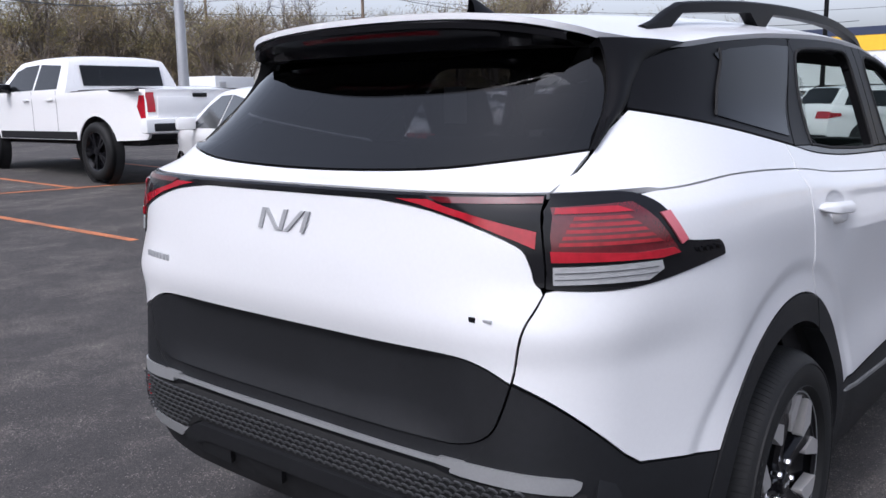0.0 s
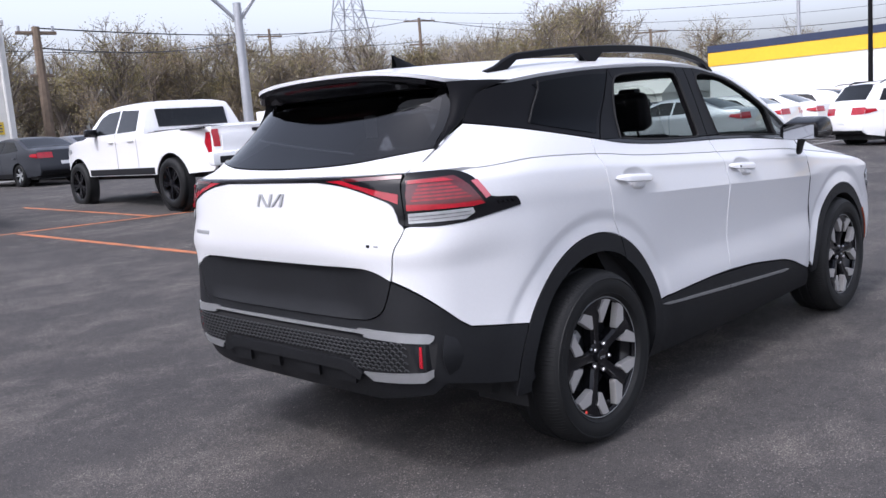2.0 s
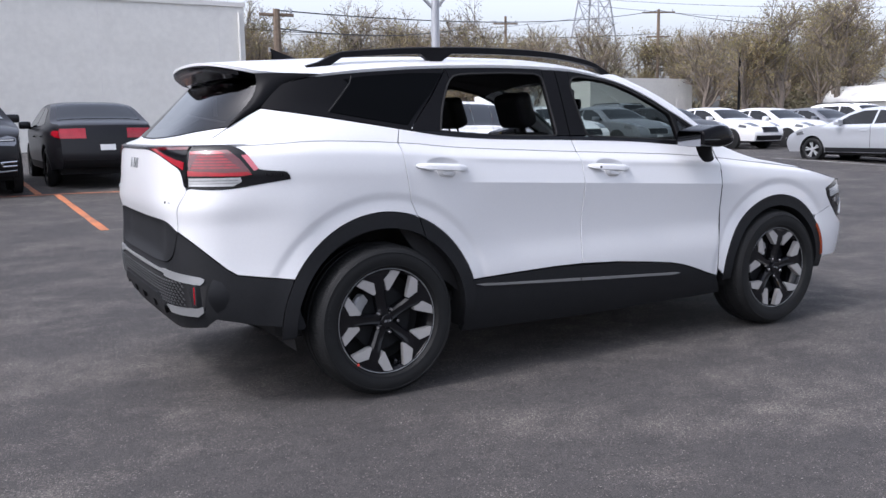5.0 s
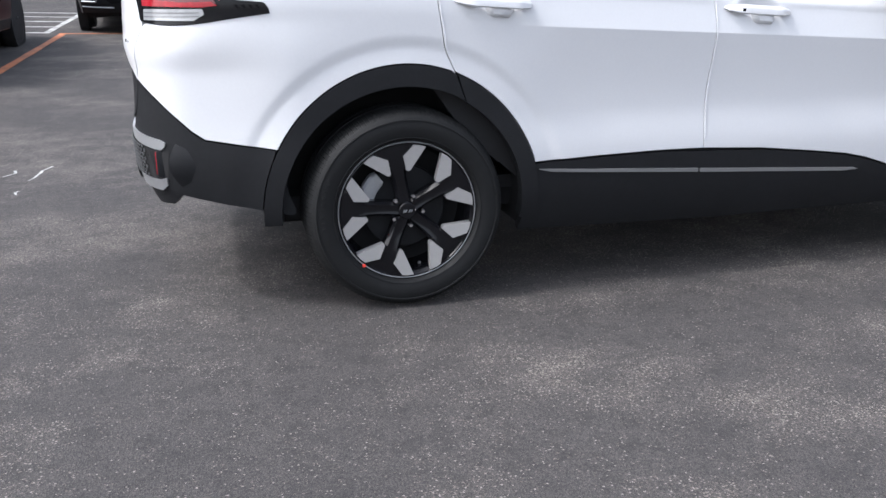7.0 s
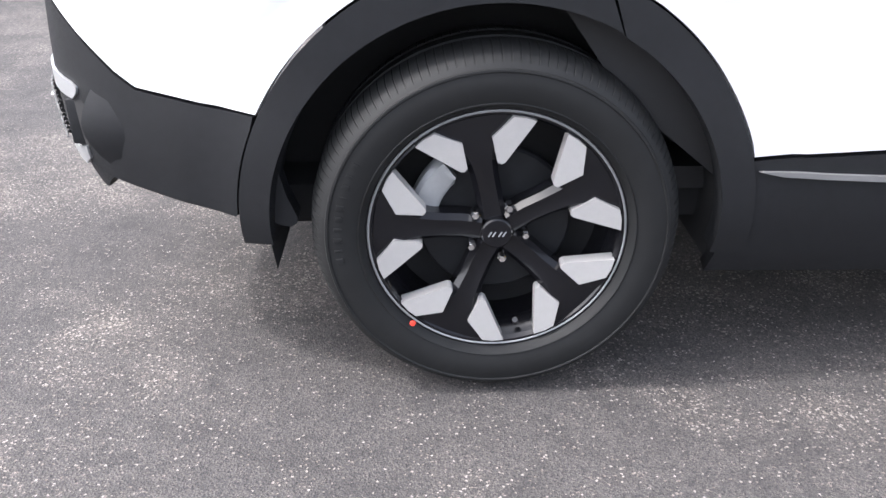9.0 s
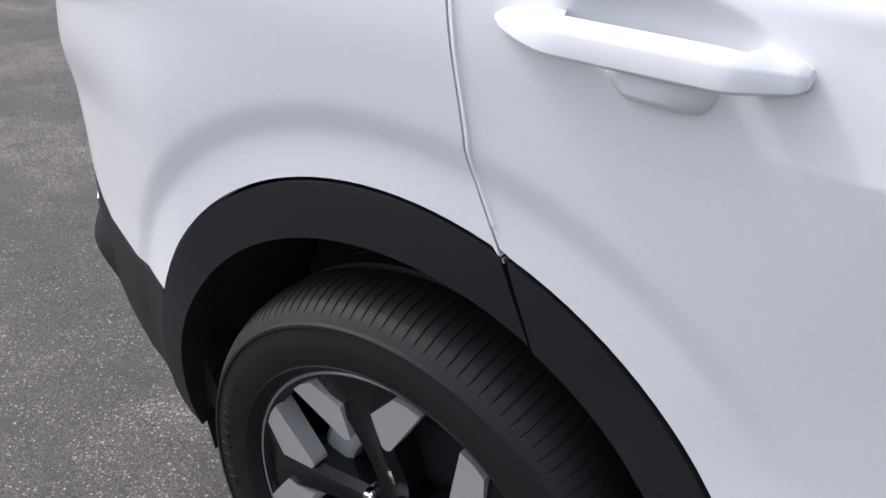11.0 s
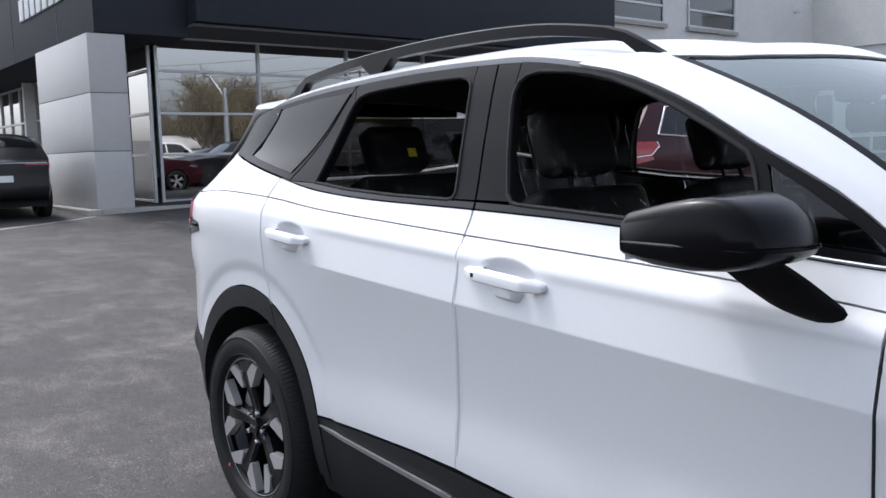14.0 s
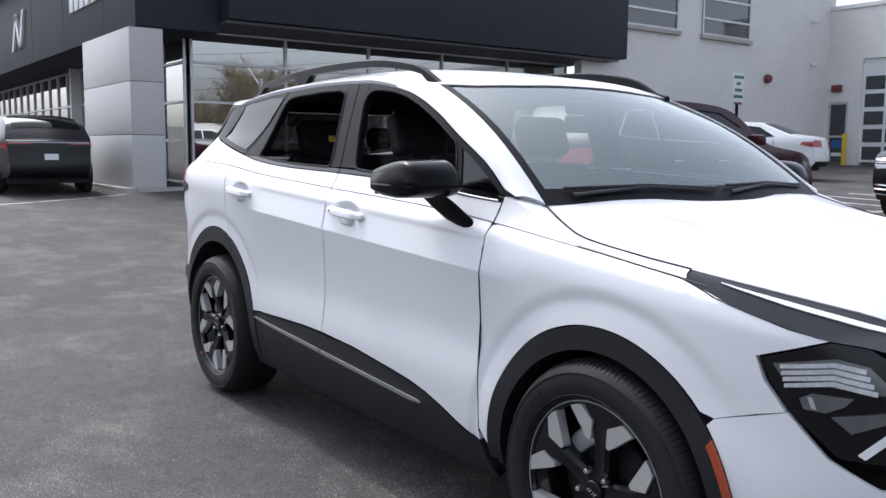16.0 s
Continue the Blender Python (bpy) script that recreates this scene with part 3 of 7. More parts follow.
for s in (1, -1):
    bm = bmesh.new()
    plate(bm, [(-0.490, 0.50), (-0.43, 0.51), (-0.415, 0.44), (-0.396, 0.392), (-0.398, 0.379), (-0.410, 0.372), (-0.432, 0.376), (-0.458, 0.390), (-0.485, 0.410)], 0.05, lambda u, v, d: (u, -s * (0.862 - d), v))
    part("mud_guard", bm, PLASTIC, suv, "black rubber mud guard")

# window surrounds and glass
both("quarter_trim", [(-0.505, 1.389)] + along(BELT, -0.49, 0.195, 0.004) + [(0.35, 1.44), (0.455, 1.578)] + along(TOP, 0.45, -0.40)[0:] + [(-0.46, 1.44)], PIANO, suv, "black window surround")
both("quarter_window", [(-0.205, 1.366), (-0.1, 1.346), (0.05, 1.321), (0.185, 1.300), (0.34, 1.445), (0.435, 1.558), (0.25, 1.555), (0.0, 1.536), (-0.10, 1.52), (-0.075, 1.50), (-0.14, 1.43)], DEEP_TINT, suv, "dark tinted quarter window", 0.004, 0.003, 0)


def flank_line(name, pts, r, mat, parent, out=0.001):
    """A thin bar, such as a rubber seal, laid along a line on both flanks."""
    for i, s in ((0, 1), (1, -1)):
        path = [Vector(side(x, z)) for x, z in pts]
        part(name, tube(bmesh.new(), [(p.x, s * (p.y - out), p.z) for p in path], r, 6), mat, parent[i] if isinstance(parent, list) else parent)


for guard, door in zip(EDGE_GUARDS, (rear_door, front_door)):
    flank_line("edge_guard", guard, 0.0042, WHITE, door, -0.0012)
flank_line("window_divider", [(-0.205, 1.366), (-0.14, 1.43), (-0.075, 1.50), (-0.06, 1.535)], 0.004, DARK, suv, 0.003)
RW_UP = [(0.365, 1.268), (0.395, 1.36), (0.425, 1.435), (0.455, 1.495), (0.475, 1.525), (0.50, 1.543), (0.54, 1.553), (0.60, 1.558), (0.85, 1.566), (1.0, 1.564), (1.035, 1.556), (1.056, 1.535), (1.062, 1.50)]
RW_DOWN = [(1.078, 1.35), (1.088, 1.250), (1.080, 1.236), (1.06, 1.2315), (0.8, 1.238), (0.55, 1.251), (0.39, 1.267)]
RW = RW_UP + RW_DOWN
FW_UP = [(1.288, 1.250), (1.262, 1.35), (1.238, 1.47), (1.236, 1.505), (1.246, 1.532), (1.27, 1.547), (1.31, 1.553), (1.42, 1.543), (1.49, 1.531), (1.56, 1.513), (1.65, 1.481), (1.74, 1.443), (1.84, 1.394), (1.93, 1.345)]
FW = FW_UP + [(1.945, 1.325), (1.958, 1.29), (1.985, 1.188), (1.7, 1.205), (1.33, 1.225), (1.305, 1.230)]


def strip(name, outer, inner, mat, parent, label=""):
    """A frame of quads between an outer and an inner line, on both flanks."""
    both(name, outer + inner[::-1], mat, parent, label, 0.03, 0.0, 0.0012)


strip("window_frame", [(0.20, 1.275), (0.355, 1.44), (0.46, 1.579)], RW_UP[:5], PIANO, rear_door, "black door frame")
strip("window_frame", [(0.461, 1.579)] + along(TOP, 0.5, 1.062, 0, 8), RW_UP[4:] + [(1.062, 1.51)], PIANO, rear_door)
strip("b_pillar_trim", [(1.145, 1.586), (1.158, 1.40), (1.171, 1.232)], [(1.063, 1.588), (1.062, 1.50), (1.078, 1.35), (1.088, 1.250), (1.086, 1.233)], PIANO, rear_door, "black pillar trim")
strip("belt_moulding", along(BELT, 0.205, 1.172, 0.002, 10), [(0.365, 1.268), (0.39, 1.266), (0.55, 1.250), (0.8, 1.237), (1.06, 1.2305), (1.171, 1.2290)], BLACK, rear_door, "gloss black belt moulding")
strip("b_pillar_trim", [(1.15, 1.586), (1.163, 1.40), (1.176, 1.233)], [(1.236, 1.582), (1.236, 1.505), (1.238, 1.47), (1.262, 1.35), (1.288, 1.250), (1.298, 1.231)], PIANO, front_door, "black pillar trim")
strip("window_frame", along(TOP, 1.238, 2.31, 0, 14), FW_UP[3:] + [(2.08, 1.262), (2.16, 1.213), (2.225, 1.168)], PIANO, front_door, "black door frame")
strip("window_frame", [(1.93, 1.345), (1.955, 1.31), (1.985, 1.188)], [(1.975, 1.325), (1.985, 1.30), (2.015, 1.188)], PIANO, front_door)
strip("belt_moulding", along(BELT, 1.178, 2.31, 0.002, 12), [(1.177, 1.2285), (1.33, 1.224), (1.7, 1.204), (1.985, 1.187), (2.20, 1.170), (2.27, 1.152)], BLACK, front_door, "gloss black belt moulding")
both("sail_window", [(2.015, 1.19), (1.985, 1.30), (1.98, 1.322), (2.08, 1.262), (2.16, 1.213), (2.218, 1.174)], SAIL_TINT, front_door, "small dark fixed window", 0.004, -0.004, 0)
flank_line("window_seal", RW + RW[:1], 0.006, DARK, rear_door, -0.002)
flank_line("window_seal", FW + FW[:1], 0.006, DARK, front_door, -0.002)
flank_line("belt_bright_line", along(BELT, 1.97, 2.225, 0.004, 8), 0.0036, SILVER, front_door, 0.001)
# dark bar laid in the seam to deepen the shade between door and wing
flank_line("door_gap", [(2.2415, 0.40), (2.2395, 0.62), (2.242, 0.77), (2.2455, 0.915), (2.2475, 1.0), (2.2475, 1.075), (2.2455, 1.10), (2.2445, 1.13), (2.244, 1.152)], 0.0030, DARK, suv, -0.0005)

# roof, pillars and windscreen
CX = steps(-0.74, 1.74, 0.06)
outline = [(x, -roof_half(x)) for x in (i * 0.05 - 0.50 for i in range(43))]
outline += [(1.66, -0.60), (1.70, -0.3), (1.71, 0.0), (1.70, 0.3), (1.66, 0.60)] + [(x, -y) for x, y in outline[::-1]]
outline += curve([(-0.535, 0.565), (-0.585, 0.52), (-0.64, 0.42), (-0.672, 0.2), (-0.682, 0.0), (-0.672, -0.2), (-0.64, -0.42), (-0.585, -0.52), (-0.535, -0.565)], 5)
part("roof_panel", skin(outline, roof, CX, CY, 0.012), WHITE, suv, "white roof", recalc=False)
def screen(u, v):
    """Windscreen: u from -1 to 1 across, v from 0 at the scuttle to 1 at the roof."""
    low, high = Vector((2.375 + 0.125 * (1 - u * u), 0.758 * u, 1.140)), Vector((1.640 + 0.075 * (1 - u * u), 0.650 * u, 1.560 + 0.045 * (1 - u * u)))
    p = low.lerp(high, v)
    return (p.x + 0.02 * math.sin(math.pi * v), p.y, p.z + 0.035 * math.sin(math.pi * v))


part("windscreen", skin([(-1, 0), (1, 0), (1, 1), (-1, 1)], screen, steps(-0.9, 0.9, 0.1), steps(0.1, 0.9, 0.1), 0.004), CLEAR, suv, "clear windscreen", recalc=False)
for edge in ([(-1, 0), (1, 0), (1, 0.09), (-1, 0.09)], [(-1, 0.965), (-0.8, 0.915), (-0.5, 0.89), (0, 0.885), (0.5, 0.89), (0.8, 0.915), (1, 0.965), (1, 0.985), (0.8, 0.93), (0.5, 0.905), (0, 0.90), (-0.5, 0.905), (-0.8, 0.93), (-1, 0.985)], [(-1, 0.05), (-0.955, 0.05), (-0.945, 0.97), (-1, 0.97)], [(1, 0.05), (0.955, 0.05), (0.945, 0.97), (1, 0.97)]):
    part("windscreen_border", skin(edge, screen, steps(-0.9, 0.9, 0.1), steps(0.1, 0.9, 0.1), 0, 0.002), PIANO, suv, recalc=False)
part("roof_front_edge", skin([(-1, 0.985), (-0.8, 0.93), (-0.5, 0.905), (0, 0.90), (0.5, 0.905), (0.8, 0.93), (1, 0.985), (1, 1.01), (-1, 1.01)], screen, steps(-0.9, 0.9, 0.1), steps(0.9, 1.0, 0.02), 0.006, 0.005), WHITE, suv, recalc=False)

# bonnet
HOOD_EDGE = ((2.375, 0.750, 1.138), (2.50, 0.795, 1.095), (2.62, 0.825, 1.062), (2.80, 0.810, 1.032), (2.95, 0.765, 1.006), (3.15, 0.70, 0.972), (3.35, 0.60, 0.932), (3.48, 0.45, 0.90))


def hood(x, y):
    w = table([(a, b) for a, b, c in HOOD_EDGE], x)
    e = table([(a, c) for a, b, c in HOOD_EDGE], x)
    q = min(1.15, abs(y) / w)
    rib = 0.014 * step01(0.50, 0.62, q) * (1 - step01(0.62, 0.95, q)) * step01(2.4, 2.7, x)
    top = e + 0.055 * (1 - q ** 2.2) + rib
    return (x, y, top - 0.06 * step01(3.3, 3.6, x) * (1 - 0.4 * q))


edge = curve([(a, -b) for a, b, c in HOOD_EDGE], 4)
outline = edge + curve([(3.55, -0.3), (3.58, 0.0), (3.55, 0.3)], 4) + [(x, -y) for x, y in edge[::-1]] + curve([(2.42, 0.45), (2.50, 0.2), (2.52, 0.0), (2.50, -0.2), (2.42, -0.45)], 3)
part("bonnet", skin(outline, hood, steps(2.3, 3.6, 0.05), CY + [-0.75, 0.75], 0.015, 0, 0.002), WHITE, suv, "white sculpted bonnet", recalc=False)
# the wings' upper edge between the shoulder line and the bonnet, and the pillars that rise from it
A_OUT = [side(x, z + 0.004) for x, z in along(TOP, 1.44, 2.30, 0.002, 14)]
A_IN = [screen(-1, 0.995 - 0.995 * i / 14) for i in range(15)]
for s in (1, -1):
    rows = []
    for i in range(25):
        x = 2.250 + 0.750 * i / 24
        p = Vector(side(x, table(SHOULDER, x) + 0.003 + 0.078 * (1 - step01(2.250, 2.62, x))))
        hx = 2.365 + 0.585 * i / 24
        q = Vector((hx, -table([(a, b) for a, b, c in HOOD_EDGE], hx) - 0.003, table([(a, c) for a, b, c in HOOD_EDGE], hx)))
        m = (p + q) / 2 + Vector((0, -0.004, 0.006))
        rows.append([(c.x, s * c.y, c.z) for c in (p + Vector((0, 0.012, -0.004)), p, p.lerp(m, 0.5) + Vector((0, -0.002, 0.002)), m, m.lerp(q, 0.5) + Vector((0, -0.001, 0.0025)), q, q + Vector((0, 0.004, -0.02)))])
    foot = rows[0]
    raised = [(2.250 + 0.370 * i / 14, table(SHOULDER, 2.250 + 0.370 * i / 14) + 0.003 + 0.078 * (1 - step01(2.250, 2.62, 2.250 + 0.370 * i / 14))) for i in range(15)]
    part("wing_shoulder", skin(shoulder(2.250, 2.62, 0.0003) + raised[::-1], side, CU, CVF, 0.012, 0, 0, s), WHITE, suv, recalc=False)
    part("wing_top", loft(bmesh.new(), rows), WHITE, suv)
    rows = []
    for p, q in zip(A_OUT, A_IN):
        p, q = Vector(p), Vector(q) + Vector((0.004, -0.002, 0.006))
        mid = (p + q) / 2 + Vector((0.004, -0.008, 0.010))
        rows.append([(c[0], s * c[1], c[2]) for c in (p + Vector((0, 0.02, -0.02)), p, p.lerp(mid, 0.55) + Vector((0.001, -0.003, 0.003)), mid, mid.lerp(q, 0.5) + Vector((0.002, -0.002, 0.003)), q, q - Vector((0.01, -0.012, 0.03)))])
    rows.append([Vector(b) + Vector((-0.001, 0, -0.001)) for b in foot])
    # dark bar on the edge, in place of a recessed gap's shade
    part("bonnet_gap", tube(bmesh.new(), [(x, -s * (w + 0.001), z + 0.0015) for x, w, z in curve(HOOD_EDGE[:5], 5)], 0.0035, 6), DARK, suv)
    part("front_pillar", loft(bmesh.new(), rows), WHITE, suv, "white windscreen pillar", 60)

part("scuttle", skin([(2.36, -0.68), (2.50, -0.3), (2.55, 0), (2.50, 0.3), (2.36, 0.68), (2.30, 0.6), (2.30, -0.6)], lambda x, y: (x, y, 1.10 + 0.02 * (1 - y * y)), steps(2.3, 2.6, 0.05), CY, 0.01), PLASTIC, suv, recalc=False)
for y0, y1 in ((-0.60, -0.02), (0.05, 0.62)):
    arm = part("wiper_arm", tube(bmesh.new(), [screen(y0 / 0.7, 0.035), screen((y0 + y1) / 1.4, 0.075), screen(y1 / 0.72, 0.045)], [0.007, 0.006, 0.004], 6), WIPER, suv, "black wiper arm")
    arm.location = (0.006, 0, 0.012)
    blade = part("wiper_blade", tube(bmesh.new(), [screen(y0 / 0.68, 0.075), screen((y0 + y1) / 1.4, 0.085), screen(y1 / 0.72, 0.06)], 0.006, 6), WIPER, arm)
    blade.location = (0.004, 0, 0.0)

# thin grey bar painting the shade line of the wing's crease
flank_line("crease_line", [(2.252 + 0.09 * i, table(SHOULDER, 2.252 + 0.09 * i)) for i in range(10)], 0.0012, GREY_PLASTIC, suv, 0.0)

# headlamps and the black nose between them
LAMP = [(3.236, 0.850), (3.32, 0.880), (3.385, 0.906), (3.45, 0.905), (3.52, 0.86), (3.54, 0.70), (3.50, 0.655), (3.42, 0.655), (3.31, 0.742)]
headlamp = both("headlamp", LAMP, BLACK, suv, "dark headlamp with clear upper lens", 0.05, -0.004)
LAMP_U, LAMP_V = steps(3.2, 3.6, 0.015), steps(0.6, 1.0, 0.012)
both("reflector_tray", [(3.272, 0.842), (3.40, 0.872), (3.46, 0.862), (3.50, 0.822), (3.50, 0.805), (3.295, 0.815)], SMOKED, headlamp, "smoked reflector tray", 0.004, 0.000, 0, side, LAMP_U, LAMP_V)
for k in range(4):
    d = 0.0135 * k
    both("light_bar", [(3.29 + 0.004 * k, 0.8425 - d), (3.40, 0.864 - d), (3.455 + 0.008 * k, 0.857 - 1.1 * d), (3.455 + 0.008 * k, 0.8465 - 1.1 * d), (3.40, 0.8535 - d), (3.29 + 0.004 * k, 0.8335 - d)], LIGHT_BAR, headlamp, "clear ribbed light bar", 0.004, 0.003, 0, side, LAMP_U, LAMP_V)
both("reflector_bowl", [(3.335, 0.775), (3.36, 0.79), (3.44, 0.792), (3.425, 0.772), (3.39, 0.752), (3.345, 0.752)], SMOKED, headlamp, "smoked reflector bowl", 0.006, 0.001, 0, side, LAMP_U, LAMP_V)
both("reflector_bowl", [(3.352, 0.782), (3.362, 0.782), (3.372, 0.757), (3.362, 0.757)], CLEAR_LENS, headlamp, "bright reflector edge", 0.004, 0.004, 0, side, LAMP_U, LAMP_V)
both("daylight_strip", [(3.455, 0.672), (3.468, 0.664), (3.53, 0.735), (3.53, 0.757)], SIGN_WHITE, headlamp, "white daylight strip", 0.01, 0.003, 0, side, LAMP_U, LAMP_V)
both("reflector_tray", [(3.40, 0.745), (3.50, 0.770), (3.515, 0.755), (3.44, 0.715)], SMOKED, headlamp, "smoked lower reflector", 0.004, 0.001, 0, side, LAMP_U, LAMP_V)
# gloss black brow over each lamp with a white blade in it
BROW_LOW = ((2.97, 0.999), (3.05, 0.980), (3.12, 0.963), (3.20, 0.944), (3.30, 0.922), (3.385, 0.907), (3.46, 0.90), (3.54, 0.875))
BROW_TOP = (2.945, 3.03, 3.10, 3.19, 3.29, 3.38, 3.45, 3.475)
for s in (1, -1):
    rows, blade = [], []
    for i, ((x, z), hx) in enumerate(zip(curve(BROW_LOW, 3), curve([(v, 0) for v in BROW_TOP], 3))):
        p = Vector(side(x, z)) + Vector((0, -0.002, 0.001))
        hx = hx[0]
        q = Vector((hx, -table([(a, b) for a, b, c in HOOD_EDGE], hx) - 0.002, table([(a, c) for a, b, c in HOOD_EDGE], hx) - 0.002 - 0.05 * step01(3.3, 3.6, hx) * 0.6))
        m = (p + q) / 2 + Vector((0, -0.004, 0.004))
        rows.append([(c.x, s * c.y, c.z) for c in (p + Vector((-0.01, 0.012, -0.012)), p, p.lerp(m, 0.5), m, m.lerp(q, 0.5), q, q + Vector((-0.01, 0.01, -0.012)))])
        if 4 <= i <= 20:
            k = min(1.0, (i - 4) / 6)
            a, b = p.lerp(q, 0.62 - 0.06 * k), p.lerp(q, 0.66 + 0.05 * k)
            up = Vector((0, -0.006, 0.007))
            blade.append([(c.x, s * c.y, c.z) for c in (a + up * 0.3, a + up, b + up, b + up * 0.3)])
    brow = part("lamp_brow", loft(bmesh.new(), rows), PIANO, suv, "gloss black brow over the headlamp", 60)
    part("brow_blade", loft(bmesh.new(), blade), WHITE, brow, "white blade")
part("grille", skin([(-0.55, 0.50), (0.55, 0.50), (0.62, 0.88), (0.4, 0.91), (-0.4, 0.91), (-0.62, 0.88)], nose, CY, CVF, 0.03), BLACK, suv, "gloss black grille", recalc=False)
part("lower_grille", skin([(-0.6, 0.27), (0.6, 0.27), (0.62, 0.47), (-0.62, 0.47)], nose, CY, CVF, 0.03), PLASTIC, suv, recalc=False)

# tailgate
plate_line = curve([(-table(SEAM, 0.838), 0.838), (-0.56, 0.872), (-0.47, 0.885), (-0.2, 0.884), (0.2, 0.884), (0.47, 0.885), (0.56, 0.872), (table(SEAM, 0.838), 0.838)], 4)
lamp_low = curve([(0.676, 1.036), (0.664, 1.050), (0.654, 1.085), (0.628, 1.122), (0.52, 1.165), (0.42, 1.190), (0.30, 1.204)], 4)
edge = [(table(SEAM, z), z) for z in (0.86, 0.88, 0.90, 0.92, 0.94, 0.955, 0.97, 1.0, 1.025)]
outline = plate_line + edge + lamp_low + [(-y, z) for y, z in lamp_low[::-1]] + [(-y, z) for y, z in edge[::-1]]
tailgate = part("tailgate", skin(outline, tail, CY_TAIL, CVF, 0.014, 0, 0.0008), WHITE, suv, "white tailgate with black number plate panel", recalc=False)
shelf = curve([(-0.668, 1.301), (-0.55, 1.282), (-0.35, 1.260), (0.0, 1.251), (0.35, 1.260), (0.55, 1.282), (0.668, 1.301)], 4)
part("tailgate_ledge", skin([(-0.664, 1.2245), (0.664, 1.2245)] + shelf[::-1], tail, CY_TAIL, steps(1.2, 1.34, 0.008), 0.014, 0, 0.0008), WHITE, tailgate, recalc=False)
plate_low = curve([(0.625, 0.83), (0.607, 0.77), (0.585, 0.725), (0.53, 0.697), (0.42, 0.690), (0.0, 0.688), (-0.42, 0.690), (-0.53, 0.697), (-0.585, 0.725), (-0.607, 0.77), (-0.625, 0.83)], 4)
part("plate_panel", skin([(y, z - 0.004) for y, z in plate_line] + plate_low, lambda y, z: (tail_x(y, z) + 0.018 * (1 - step01(0.40, 0.56, abs(y))) * step01(0.69, 0.72, z), y, z), CY_TAIL, CVF, 0.014, 0, 0.0012), PLASTIC, tailgate, "black plastic number plate recess", recalc=False)
edge = [(table(SEAM, z), z) for z in (1.038, 1.07, 1.10, 1.13, 1.16, 1.19, 1.222)]
bar = skin([(-y, z) for y, z in edge[::-1]] + [(-y, z) for y, z in lamp_low][1:] + lamp_low[::-1][:-1] + edge, tail, CY_TAIL, steps(1.0, 1.24, 0.012), 0.016, 0.002, 0.0015)
part("light_bar", bar, BLACK, tailgate, "gloss black lamp band", recalc=False)
for s in (1, -1):
    top = [(s * 0.36, 1.208), (s * 0.44, 1.209), (s * 0.48, 1.196), (s * 0.662, 1.150), (s * 0.662, 1.116), (s * 0.632, 1.130), (s * 0.52, 1.173), (s * 0.42, 1.198)]
    part("inner_lamp_edge", skin([(s * 0.44, 1.214), (s * 0.662, 1.216), (s * 0.664, 1.204), (s * 0.47, 1.203)], tail, CY, CVF, 0.004, 0.005), DEEP_RED, tailgate, "dark red lamp edge", recalc=False)
    part("inner_tail_lamp", skin(top, tail, CY, CVF, 0.004, 0.005), RED_LENS, tailgate, "red angled tail lamp", recalc=False)
for k, (u0, v0, u1, v1) in enumerate(((0.03, 0.0, 0.11, 1.0), (0.15, 1.0, 0.36, 0.0), (0.43, 0.0, 0.53, 1.0), (0.55, 0.0, 0.85, 1.0), (0.84, 0.0, 0.95, 1.0))):
    y0, y1, w = 0.088 - 0.19 * u0, 0.088 - 0.19 * u1, 0.0068
    part("badge_mark", plate(bmesh.new(), [(y0 + w, 1.112 + 0.05 * v0), (y0 - w, 1.112 + 0.05 * v0), (y1 - w, 1.112 + 0.05 * v1), (y1 + w, 1.112 + 0.05 * v1)], 0.004, lambda u, v, d: (tail_x(u, v) - d - 0.0004 * k, u, v)), SILVER, tailgate, "" if k else "satin silver maker's mark")
part("badge_mark", boxed((tail_x(-0.565, 0.969) - 0.002, -0.553, 0.969), (0.006, 0.016, 0.011), 0.002), PIANO, tailgate, "small dark trim badge")
part("badge_mark", boxed((tail_x(-0.59, 0.968) - 0.001, -0.585, 0.968), (0.006, 0.022, 0.007), 0.002), SILVER, tailgate)
for i in range(7):
    y = 0.60 - i * 0.018
    part("badge_mark", boxed((tail_x(y, 0.99) - 0.001, y, 0.99), (0.005, 0.011, 0.018), 0.002), SILVER, tailgate)

# rear window, roof spoiler and side fins
glass_line = shelf + curve([(0.655, 1.33), (0.63, 1.43), (0.60, 1.53)], 4) + [(-0.60, 1.53)] + curve([(-0.60, 1.53), (-0.63, 1.43), (-0.655, 1.33)], 4)[1:]
part("rear_window", skin(glass_line, tail, CY, CVF, 0.004, 0.003, 0.003), REAR_TINT, tailgate, "dark tinted rear window", recalc=False)
